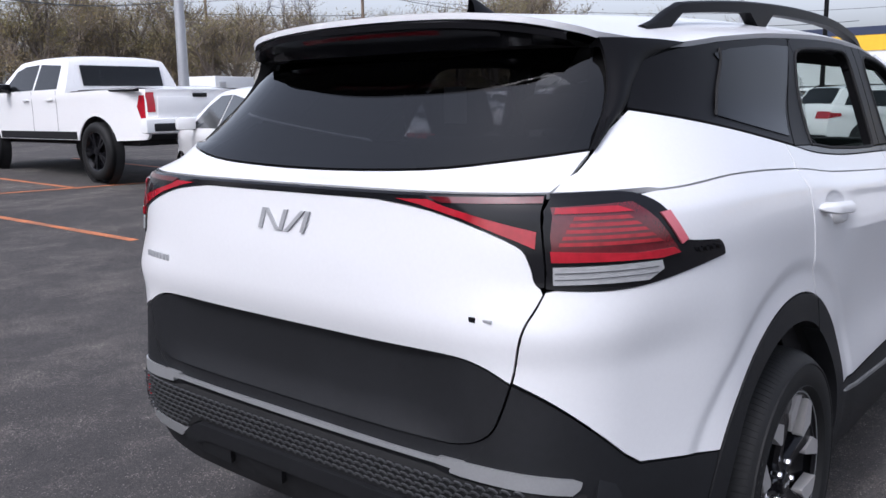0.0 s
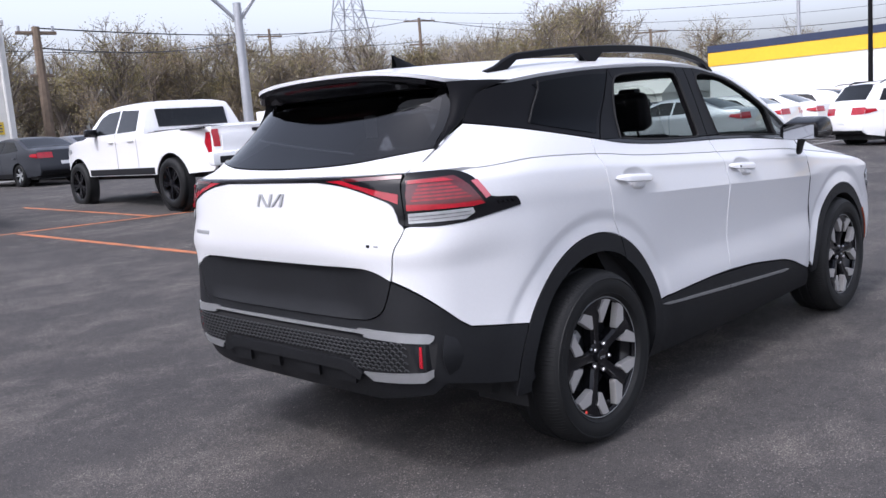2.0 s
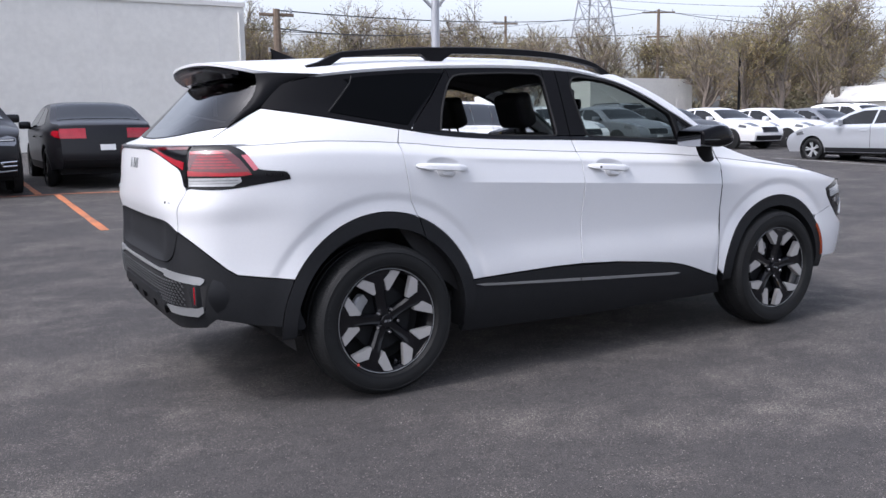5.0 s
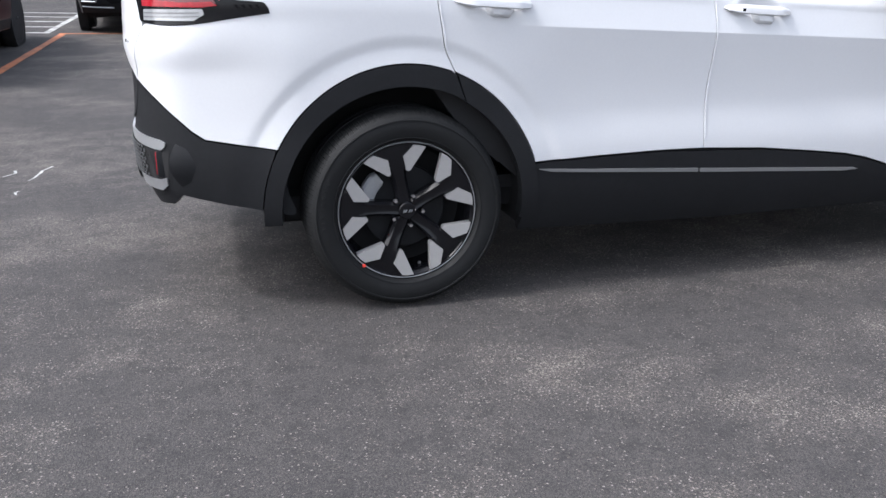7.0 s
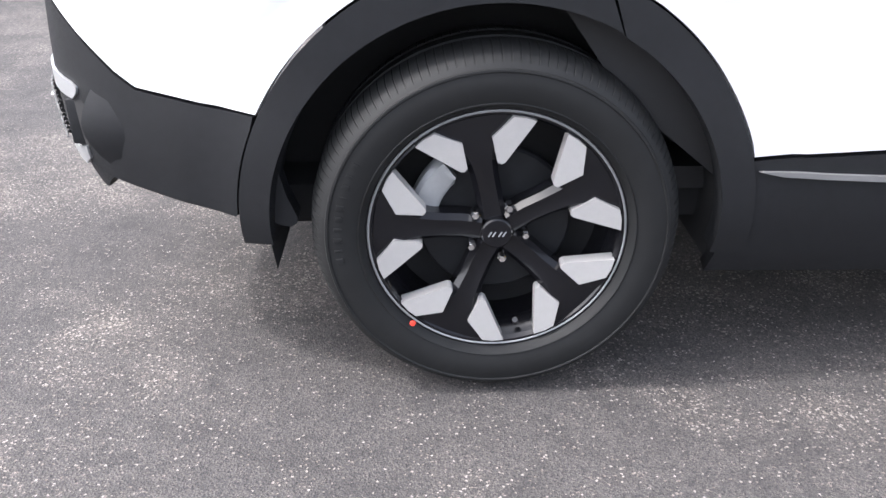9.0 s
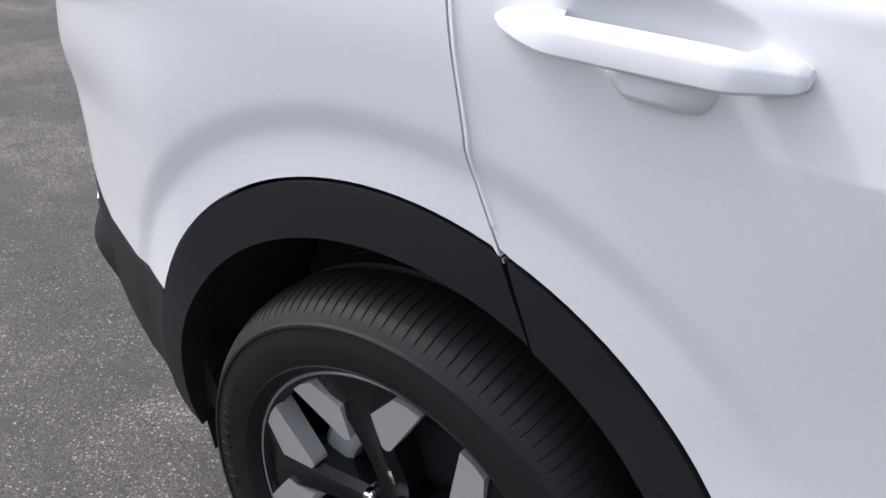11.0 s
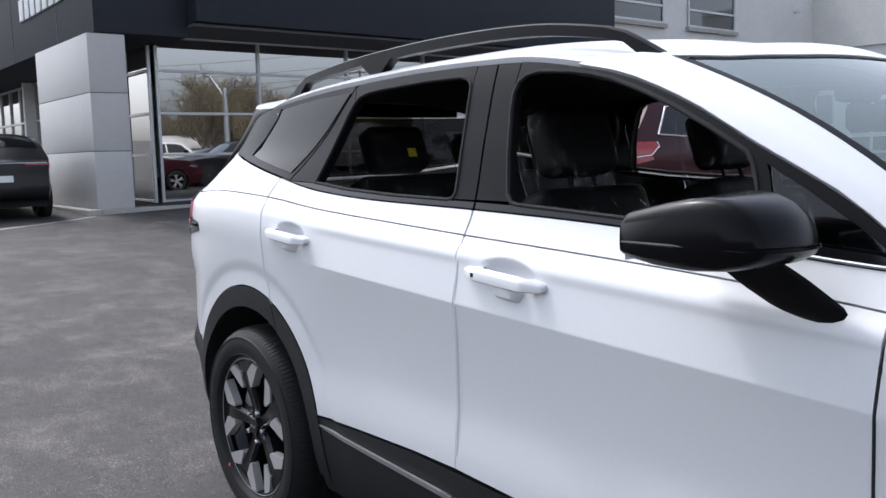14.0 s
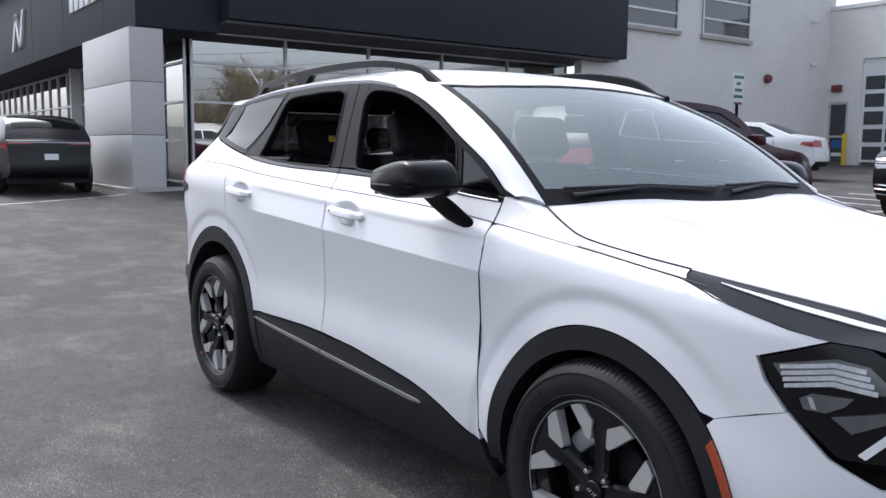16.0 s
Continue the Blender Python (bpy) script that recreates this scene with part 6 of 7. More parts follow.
for y0 in (18.1, 22.07):
    w = slab("steel_window", (WX - 0.02, y0, 5.30), (WX + 0.012, y0 + 2.7, 7.20), DARK_PANE, service, "steel framed window with dark panes")
    for lo, hi in (((WX, y0, 5.30), (WX + 0.06, y0 + 0.07, 7.20)), ((WX, y0 + 2.63, 5.30), (WX + 0.06, y0 + 2.7, 7.20)), ((WX, y0 + 0.07, 5.83), (WX + 0.05, y0 + 2.63, 5.90)), ((WX, y0 + 0.07, 6.50), (WX + 0.05, y0 + 2.63, 6.57)), ((WX, y0 + 0.07, 7.13), (WX + 0.06, y0 + 2.63, 7.20)), ((WX, y0 + 0.07, 5.30), (WX + 0.06, y0 + 2.63, 5.37))):
        slab("window_bar", lo, hi, ALU, w)
    slab("window_sill", (WX, y0 - 0.08, 5.17), (WX + 0.14, y0 + 2.78, 5.30), CONCRETE, w)
slab("wall_sign", (8.14, WY - 0.03, 2.30), (8.52, WY - 0.004, 2.74), SAFETY_YELLOW, service, "yellow wall sign")
for i in range(3):
    slab("sign_bar", (8.20, WY - 0.036, 2.38 + 0.11 * i), (8.46, WY - 0.03, 2.43 + 0.11 * i), ROOF_EDGE_MAT, service)
slab("wall_sign", (-4.42, WY - 0.03, 2.14), (-4.12, WY - 0.004, 2.96), SIGN_WHITE, service, "white and blue wall sign")
slab("sign_bar", (-4.36, WY - 0.036, 2.46), (-4.18, WY - 0.03, 2.70), SIGN_BLUE, service)
bm = bmesh.new()
tube(bm, [(8.72, WY - 0.08, 0.4), (8.72, WY - 0.08, 5.9)], 0.06, 8)
part("downpipe", bm, RENDER_CREAM, service, "cream painted downpipe")

# free-standing sign by the wall
sign = empty("parking_sign", (-12.3, 21.0, rise(-12.3, 21.0)))
tagged(sign, "white and green customer parking sign on a black post", "sign")
part("post", tube(bmesh.new(), [(0, 0, 0), (0, 0, 2.1)], 0.05, 8), PIANO, sign)
part("panel", boxed((0, 0, 2.60), (0.06, 0.58, 0.92), 0.02), SIGN_WHITE, sign)
for i, w in enumerate((0.5, 0.22, 0.36, 0.46)):
    part("sign_bar", boxed((0.034, 0, 2.93 - i * 0.2), (0.008, w, 0.09)), SIGN_GREEN, sign)
part("sign_bar", boxed((0.034, 0, 2.12), (0.008, 0.4, 0.07)), DARK_RED, sign)

warehouse = empty("warehouse", (50, 0, 0))
tagged(warehouse, "white warehouse with yellow and navy roof band", "building")
for lo, hi, m, n in (((0, -40, -1), (0.4, 23.85, 3.9), SIGN_WHITE, "wall"), ((-0.06, -40, 3.9), (0.4, 23.9, 4.75), YELLOW, "yellow_band"), ((-0.08, -40, 4.75), (0.4, 23.93, 5.2), NAVY, "navy_band"), ((0.4, 23.45, -1), (30, 23.85, 4.3), SIGN_WHITE, "wall"), ((0.4, -40, 4.25), (30, 23.45, 4.3), ROOF_EDGE_MAT, "roof_slab")):
    slab(n, lo, hi, m, warehouse)
shed = empty("shed", (52, 28.5, 0.4))
tagged(shed, "small pale shed with a sloping roof", "shed")
slab("wall", (0, 0, 0), (9, 7, 2.2), RENDER_CREAM, shed)
bm = bmesh.new()
plate(bm, [(-0.3, 2.15), (9.3, 2.15), (9.3, 3.2), (4.5, 3.6), (1.5, 3.2)], 7.4, lambda u, v, d: (u, -0.2 + d, v))
part("roof", bm, RENDER_CREAM, shed)
trailer = empty("box_trailer", (28.5, 40.5, rise(28.5, 40.5)), 12)
tagged(trailer, "white box trailer parked beyond the cars", "trailer")
part("box", boxed((0, 0, 1.55), (3.3, 2.0, 1.9), 0.05), SIGN_WHITE, trailer)
part("vent", boxed((-1.1, -1.02, 1.95), (0.5, 0.06, 0.5), 0.02), ALU, trailer)
part("chassis", boxed((0, 0, 0.5), (3.1, 1.7, 0.3), 0.05), DARK, trailer)
low_hall = empty("storage_hall", (38.2, 44, 0.9), 0)
tagged(low_hall, "low pale grey storage hall", "building")
slab("wall", (0, 0, 0), (10, 0.4, 3.6), RENDER_CREAM, low_hall)
slab("wall", (0, 0.4, 0), (0.4, 9, 3.6), RENDER_CREAM, low_hall)
slab("wall", (9.6, 0.4, 0), (10, 9, 3.6), RENDER_CREAM, low_hall)
slab("roof_slab", (0, 0, 3.6), (10, 9, 3.72), RENDER_GREY, low_hall)
slab("door", (8.4, -0.03, 0), (9.3, -0.004, 2.2), RENDER_GREY, low_hall)


# ---- parked cars ----
def paint(name, rgb, metal=0.0):
    return material(name, rgb, 0.3, metal=metal, coat=0.8 if max(rgb) > 0.3 else 0.12, spec=0.5 if max(rgb) > 0.3 else 0.25, vary=0.05, scale=400)


PAINTS = {"white": paint("white_car_paint", (0.80, 0.80, 0.80)), "black": paint("black_car_paint", (0.012, 0.012, 0.014)), "charcoal": paint("charcoal_car_paint", (0.035, 0.038, 0.045)),
          "silver": paint("silver_car_paint", (0.50, 0.52, 0.55), 0.5), "maroon": paint("maroon_car_paint", (0.040, 0.008, 0.012), 0.1), "grey": paint("grey_car_paint", (0.20, 0.21, 0.23), 0.4),
          "pearl": paint("pearl_car_paint", (0.74, 0.75, 0.74))}
CAR_GLASS = material("dark_car_glass", (0.012, 0.0135, 0.015), 0.06, coat=0.08, spec=0.32, vary=0.5, scale=3)
HEAD = material("headlamp_clear", (0.30, 0.31, 0.33), 0.1, metal=0.5, coat=1.0, vary=0.4, scale=40)

KINDS = {
    # silhouette from tail to nose, width, axles, wheel radius, glass lines, screen ranges
    "sedan": dict(line=((0.10, 0.30), (-0.01, 0.45), (0.0, 0.70), (0.05, 0.98), (0.12, 1.06), (0.55, 1.10), (0.95, 1.25), (1.35, 1.40), (1.85, 1.45), (2.35, 1.44), (2.75, 1.37), (3.15, 1.18), (3.48, 1.02), (4.10, 0.95), (4.60, 0.82), (4.80, 0.68), (4.85, 0.48), (4.78, 0.26)),
                  w=0.925, axle=(1.05, 3.88), r=0.335, panes=(((0.98, 1.08), (1.42, 1.34), (1.98, 1.395), (2.02, 1.035)), ((2.08, 1.035), (2.04, 1.395), (2.45, 1.385), (2.80, 1.27), (3.22, 1.02))), rear=(5, 7), front=(10, 12)),
    "suv": dict(line=((0.12, 0.34), (0.0, 0.46), (0.0, 0.75), (0.06, 1.05), (0.14, 1.20), (0.38, 1.50), (0.50, 1.62), (1.00, 1.68), (1.7, 1.69), (2.3, 1.66), (2.65, 1.58), (2.98, 1.36), (3.28, 1.16), (3.60, 1.10), (4.20, 1.03), (4.52, 0.90), (4.64, 0.68), (4.62, 0.45), (4.52, 0.28)),
                w=0.94, axle=(0.98, 3.72), r=0.365, panes=(((0.42, 1.22), (0.62, 1.52), (1.02, 1.57), (1.05, 1.18)), ((1.12, 1.18), (1.10, 1.575), (1.88, 1.585), (1.92, 1.16)), ((1.98, 1.16), (1.94, 1.585), (2.35, 1.56), (2.72, 1.38), (3.02, 1.15))), rear=(4, 6), front=(10, 12)),
    "crossover": dict(line=((0.12, 0.34), (0.0, 0.46), (0.02, 0.78), (0.04, 1.02), (0.09, 1.06), (0.26, 1.24), (0.52, 1.43), (1.15, 1.525), (1.8, 1.56), (2.35, 1.54), (2.75, 1.46), (3.15, 1.27), (3.55, 1.08), (3.9, 1.02), (4.35, 0.92), (4.60, 0.78), (4.68, 0.60), (4.66, 0.40), (4.56, 0.26)),
                      w=0.94, axle=(0.92, 3.80), r=0.365, panes=(((0.95, 1.16), (1.15, 1.38), (1.30, 1.42), (1.95, 1.47), (1.98, 1.08)), ((2.04, 1.08), (2.01, 1.47), (2.42, 1.455), (2.80, 1.34), (3.25, 1.08))), rear=(5, 7), front=(10, 12)),
    "pickup": dict(line=((0.05, 0.62), (-0.02, 0.70), (-0.02, 1.0), (0.0, 1.36), (0.05, 1.42), (0.6, 1.42), (1.30, 1.41), (1.90, 1.40), (1.93, 1.45), (2.08, 1.93), (2.25, 2.00), (2.9, 2.02), (3.45, 1.99), (3.75, 1.93), (4.12, 1.62), (4.35, 1.42), (4.80, 1.38), (5.45, 1.30), (5.68, 1.20), (5.74, 0.85), (5.70, 0.60), (5.6, 0.50)),
                   w=1.02, axle=(1.12, 4.86), r=0.44, panes=(((2.22, 1.47), (2.28, 1.88), (2.95, 1.92), (2.97, 1.46)), ((3.04, 1.46), (3.02, 1.92), (3.48, 1.90), (3.74, 1.82), (4.08, 1.45))), rear=(8, 9), front=(13, 15)),
}
KINDS["estate"] = dict(KINDS["suv"], line=KINDS["suv"]["line"][:13] + ((3.60, 1.085), (4.15, 1.03), (4.50, 0.96), (4.64, 0.86), (4.68, 0.62), (4.66, 0.42), (4.56, 0.26)), w=0.965, r=0.375, axle=(0.98, 3.80))
KINDS["large_suv"] = dict(KINDS["suv"], line=tuple((1.10 * u, 1.05 * v) for u, v in KINDS["suv"]["line"]), w=1.0, r=0.385, axle=(1.06, 4.06),
                          panes=[[(1.10 * u, 1.05 * v) for u, v in pane] for pane in KINDS["suv"]["panes"]])
# raised grey-blue base paints the sky's reflection into the estate's screens
SCREEN_GLASS = material("sky_painted_car_glass", (0.13, 0.155, 0.16), 0.04, coat=1.0, spec=0.9, vary=0.3, scale=3)
PLATE_BLUE = material("pale_blue_plate", (0.30, 0.42, 0.56), 0.4, vary=0.3, scale=30)
wheel_mesh = {}


def plain_wheel(thing, x, y, r, dark=False):
    """A wheel part with its tyre and rim, sharing meshes between cars."""
    key = (round(r, 3), dark)
    holder = empty("wheel")
    holder.parent = thing
    holder.matrix_basis = pose(x, y, r, 0, random.uniform(0, 70), 0 if y < 0 else 180)
    if key not in wheel_mesh:
        k = r / 0.37
        a = part("tyre", revolve(bmesh.new(), [(q * k * (1.0), w) for q, w in ((0.245, 0.01), (0.265, -0.006), (0.31, -0.012), (0.35, 0.004), (0.366, 0.03), (0.37, 0.08), (0.37, 0.16), (0.355, 0.215), (0.25, 0.22))], 40), RUBBER, holder)
        b = part("rim", revolve(bmesh.new(), [(0.236 * k, 0.012), (0.248 * k, 0.004), (0.256 * k, 0.012), (0.23 * k, 0.07), (0.0, 0.075)], 32), BLACK, holder)
        bm = bmesh.new()
        for j in range(5):
            o = radians(72 * j)
            for d in (-0.16, 0.16):
                pts = [(0.035 * k, o - 0.5), (0.238 * k, o + d - 0.07), (0.238 * k, o + d + 0.07), (0.035 * k, o + 0.5)]
                plate(bm, pts, 0.03, lambda q, a2, dd: (q * math.cos(a2), 0.012 + dd + 0.012 * (1 - q / 0.24), q * math.sin(a2)))
        revolve(bm, [(0.0, 0.014), (0.06 * k, 0.016), (0.065 * k, 0.04)], 20)
        c = part("spoke", bm, BLACK if dark else SILVER, holder)
        wheel_mesh[key] = (a.data, b.data, c.data)
    else:
        for n, me in zip(("tyre", "rim", "spoke"), wheel_mesh[key]):
            ob = new(n, me)
            ob.parent = holder
    return holder


made_cars = {}


def estate_face(thing, edge, width, length):
    """The front of the dark estate-like car: grille, lamps, fog strips, plate."""
    def front(y, z):
        px = table(edge, z)
        v = min(1.0, abs(y) / width(px, z))
        return (px + step01(length - 0.5, length, px) * 0.10 * (1 - v * v), y, z)

    def panel(name, outline, mat, parent, label="", lift=0.008, thick=0.01):
        return part(name, skin(outline, front, steps(-0.9, 0.9, 0.06), steps(0.2, 1.1, 0.04), thick, lift), mat, parent, label, recalc=False)

    def rod(name, pts, r, mat, parent, label="", out=0.02):
        fine = [tuple(Vector(pts[i]).lerp(Vector(pts[i + 1]), j / 4)) for i in range(len(pts) - 1) for j in range(4)] + [pts[-1]]
        return part(name, tube(bmesh.new(), [(front(y, z)[0] + out, y, z) for y, z in fine], r, 6), mat, parent, label)

    ring = [(-0.52, 0.845), (-0.50, 0.872), (0.50, 0.872), (0.52, 0.845), (0.505, 0.70), (0.40, 0.605), (-0.40, 0.605), (-0.505, 0.70)]
    grille = panel("front_grille", ring, BLACK, thing, "black grille with bright vertical slats", 0.010)
    rod("grille_surround", ring + ring[:1], 0.013, CHROME, grille, "bright grille surround")
    for i in range(27):
        y = -0.468 + i * 0.036
        low = 0.622 + 0.75 * max(0.0, abs(y) - 0.385)
        rod("slat", [(y, low), (y, 0.86)], 0.0045, DULL_SILVER, grille, "", 0.016)
    x = front(0, 0.74)[0] + 0.028
    turn = Matrix.Rotation(radians(90), 4, "Z")
    bm = revolve(bmesh.new(), [(0.072, 0.0), (0.072, 0.018), (0.098, 0.018), (0.098, 0.0)], 28, closed=True)
    bmesh.ops.transform(bm, matrix=Matrix.Translation((x + 0.012, 0, 0.745)) @ turn, verts=bm.verts)
    part("emblem_ring", bm, CHROME, grille, "plain bright ring")
    bm = revolve(bmesh.new(), [(0.0, 0.0), (0.07, 0.0), (0.07, 0.014), (0.0, 0.014)], 24)
    bmesh.ops.transform(bm, matrix=Matrix.Translation((x + 0.006, 0, 0.745)) @ turn, verts=bm.verts)
    part("emblem_disc", bm, PIANO, grille)
    rod("emblem_bar", [(-0.27, 0.622), (-0.09, 0.705)], 0.013, CHROME, grille, "plain bright diagonal bar", 0.024)
    rod("emblem_bar", [(0.09, 0.785), (0.24, 0.855)], 0.010, CHROME, grille, "plain bright diagonal bar", 0.024)
    for s in (1, -1):
        lamp = panel("headlamp", [(s * 0.56, 0.865), (s * 0.54, 0.80), (s * 0.60, 0.755), (s * 0.80, 0.748), (s * 0.835, 0.79), (s * 0.835, 0.87), (s * 0.72, 0.905)], HEAD, thing, "clear headlamp", 0.012)
        panel("lamp_bezel", [(s * 0.57, 0.85), (s * 0.56, 0.815), (s * 0.815, 0.82), (s * 0.815, 0.862)], BLACK, lamp, "", 0.016, 0.004)
        panel("light_strip", [(s * 0.58, 0.842), (s * 0.58, 0.828), (s * 0.80, 0.834), (s * 0.80, 0.848)], SIGN_WHITE, lamp, "pale light strip", 0.021, 0.004)
        pocket = panel("fog_pocket", [(s * 0.40, 0.40), (s * 0.82, 0.40), (s * 0.835, 0.53), (s * 0.55, 0.51)], PLASTIC, thing, "black bumper pocket", 0.008)
        rod("fog_strip", [(s * 0.82, 0.505), (s * 0.58, 0.49), (s * 0.62, 0.425), (s * 0.82, 0.435)], 0.015, CHROME, pocket, "bright bracket-shaped strip")
        rod("bumper_lip", [(s * 0.36, 0.335), (s * 0.60, 0.345), (s * 0.82, 0.36)], 0.011, SILVER, thing, "silver bumper lip")
    panel("intake", [(-0.52, 0.40), (0.52, 0.40), (0.44, 0.56), (-0.44, 0.56)], PIANO, thing, "black lower intake", 0.006)
    plate_ob = panel("front_plate", [(-0.165, 0.44), (0.165, 0.44), (0.165, 0.595), (-0.165, 0.595)], PLATE_BLUE, thing, "pale blue number plate", 0.040, 0.02)
    for u in (-0.115, -0.03, 0.03, 0.085, 0.13):
        panel("plate_bar", [(u - 0.016, 0.475), (u + 0.016, 0.475), (u + 0.016, 0.545), (u - 0.016, 0.545)], NAVY, plate_ob, "", 0.043, 0.002)


def parked_car(kind, colour, x, y, heading, label, name="", dark_rims=False, group=""):
    """A parked car with its tail at the origin end; x and y are its middle."""
    k = dict(KINDS[kind])
    if kind == "pickup":
        k["line"] = [(px, pz if pz < 0.7 else 0.7 + (pz - 0.7) * 0.90) for px, pz in k["line"]]
        k["panes"] = [[(px, 0.7 + (pz - 0.7) * 0.90) for px, pz in pane] for pane in k["panes"]]
    L = k["line"][-4][0]
    m = pose(x, y, rise(x, y), 0, 0, heading) @ Matrix.Translation((-L / 2, 0, 0))
    name = name or ("pickup_truck" if kind == "pickup" else "parked_car")
    if (kind, colour, dark_rims) in made_cars:
        ob = copy_thing(made_cars[kind, colour, dark_rims], m)
        ob.name = name
        return tagged(ob, label, "pickup truck" if kind == "pickup" else "car", group)
    thing = empty(name)
    body_paint = PAINTS[colour]
    sil = curve([tuple(p) for p in k["line"]], 3)
    W = k["w"]
    zt = max(p[1] for p in sil)
    belt = 1.37 if kind == "pickup" else (1.0 if kind == "sedan" else 1.1)

    def width(px, pz):
        q = abs(px - L / 2) / (L / 2)
        w = W * (1 - (0.11 if kind == "estate" else 0.20) * min(1.0, q) ** 5)
        if pz > belt:
            w -= 0.24 * (pz - belt) / (zt - belt) * {"pickup": 0.85, "estate": 1.4}.get(kind, 1.0)
        return w - 0.05 * step01(0.55, 0.2, pz) + 0.012 * math.exp(-((pz - belt + 0.12) / 0.05) ** 2)

    def flat(px, pz):
        return (px, -width(px, pz), pz)

    def wrap(s, v):
        s = min(len(sil) - 1.001, max(0.0, s))
        i = int(s)
        f = s - i
        px, pz = (sil[i][0] * (1 - f) + sil[i + 1][0] * f, sil[i][1] * (1 - f) + sil[i + 1][1] * f)
        w = width(px, pz)
        end = step01(0.35, 0.0, px) * -1 + step01(L - 0.5, L, px)
        return (px + end * 0.10 * (1 - v * v), v * w, pz + 0.05 * (1 - v ** 4) * (1 - abs(end)) + 0.0)

    low = 0.60 if kind == "pickup" else 0.27
    ax, bx = k["axle"]
    ar = k["r"] + (0.09 if kind == "pickup" else 0.055)

    def arch(cx):
        a0 = math.degrees(math.asin(max(-0.9, min(0.9, (low - k["r"]) / ar))))
        return arc(cx, k["r"], ar, a0, 180 - a0, 14)[::-1]

    outline = sil[::-1] + arch(ax) + arch(bx)
    # drop the silhouette points that dip below the sill
    for s in (1, -1):
        part("body_side", skin(outline, flat, steps(0, L, 0.25), steps(0.2, 2.1, 0.09), 0.02, 0, 0, s), body_paint, thing, recalc=False)
    part("body_top", skin([(0, -1), (len(sil) - 1.01, -1), (len(sil) - 1.01, 1), (0, 1)], wrap, steps(0, len(sil), 0.5), [-0.9, -0.7, -0.45, -0.2, 0, 0.2, 0.45, 0.7, 0.9], 0), body_paint, thing, recalc=False)
    part("underbody", boxed((L / 2, 0, low + 0.05), (L - 0.5, W * 1.6, 0.25)), DARK, thing)
    for px in (ax, bx):
        for s in (1, -1):
            plain_wheel(thing, px, s * (W - 0.03 if kind != "pickup" else W + 0.02), k["r"], dark_rims)
            part("wheel_well", revolve(bmesh.new(), [(0.02, 0.0), (ar, 0.0), (ar, 0.14)], 24, (px, -W + 0.02 if s > 0 else W - 0.16, k["r"])), DARK, thing)
    for pane in k["panes"]:
        for s in (1, -1):
            part("side_window", skin(list(pane), flat, steps(0, L, 0.2), steps(0.9, 2.1, 0.1), 0.004, 0.006, 0, s), CAR_GLASS, thing, "dark side window", recalc=False)
    for key, label2 in (("rear", "rear_screen"), ("front", "windscreen")):
        a, b = (i * 3 for i in k[key])
        part(label2, skin([(a + 0.4, -0.86), (b - 0.2, -0.86), (b - 0.2, 0.86), (a + 0.4, 0.86)], wrap, steps(0, len(sil), 0.5), [-0.6, -0.3, 0, 0.3, 0.6], 0.004, 0.006), SCREEN_GLASS if kind == "estate" else CAR_GLASS, thing, "dark glass screen", recalc=False)

    def on_end(name2, s0, s1, v0, v1, mat, text="", lift=0.008):
        part(name2, skin([(s0, v0), (s1, v0), (s1, v1), (s0, v1)], wrap, steps(0, len(sil), 0.5), steps(-1, 1, 0.2), 0.01, lift), mat, thing, text, recalc=False)

    n = len(sil)
    for s in (1, -1):
        if kind == "pickup":
            on_end("tail_lamp", 6.4, 9.2, min(s * 0.86, s * 1.0), max(s * 0.86, s * 1.0), RED_LENS, "red tail lamp")
        else:
            on_end("tail_lamp", 8.3 if kind == "crossover" else 7.2, 9.2, min(s * 0.45, s * 1.0), max(s * 0.45, s * 1.0), RED_LENS, "red tail lamp")
        if kind != "estate":
            on_end("headlamp", n - 11.5, n - 8.8, min(s * 0.58, s * 0.97), max(s * 0.58, s * 0.97), HEAD, "clear headlamp")
        zs2 = sil[9][1] if kind != "pickup" else 1.2
        if kind != "pickup":
            part("lamp_wrap", skin([(0.03, zs2 - 0.16), (0.34, zs2 - 0.10), (0.30, zs2 - 0.03), (0.05, zs2 - 0.02)], flat, steps(0, L, 0.1), steps(0.5, 1.5, 0.05), 0.01, 0.008, 0, s), RED_LENS, thing, recalc=False)
        else:
            part("lamp_wrap", skin([(0.02, 0.93), (0.10, 0.93), (0.16, 1.1), (0.10, 1.26), (0.02, 1.26)], flat, steps(0, L, 0.1), steps(0.5, 1.5, 0.05), 0.01, 0.008, 0, s), RED_LENS, thing, recalc=False)
        part("headlamp_wrap", skin([(L - 0.42, sil[n - 10][1] - 0.06), (L - 0.12, sil[n - 10][1] - 0.10), (L - 0.10, sil[n - 10][1] - 0.02), (L - 0.35, sil[n - 10][1] + 0.03)], flat, steps(0, L, 0.1), steps(0.4, 1.5, 0.05), 0.01, 0.006, 0, s), HEAD, thing, recalc=False)
        mx = k["panes"][-1][-1][0] - 0.22
        mz = k["panes"][-1][-1][1] + 0.06
        mirror = part("door_mirror", boxed((mx, -s * (W + (0.02 if kind == "estate" else 0.10)), mz), (0.16, 0.22, 0.15), 0.04), body_paint if not dark_rims else BLACK, thing)
        part("mirror_arm", boxed((mx + 0.02, -s * (W - 0.02), mz - 0.06), (0.08, 0.12, 0.04), 0.01), PIANO, mirror)
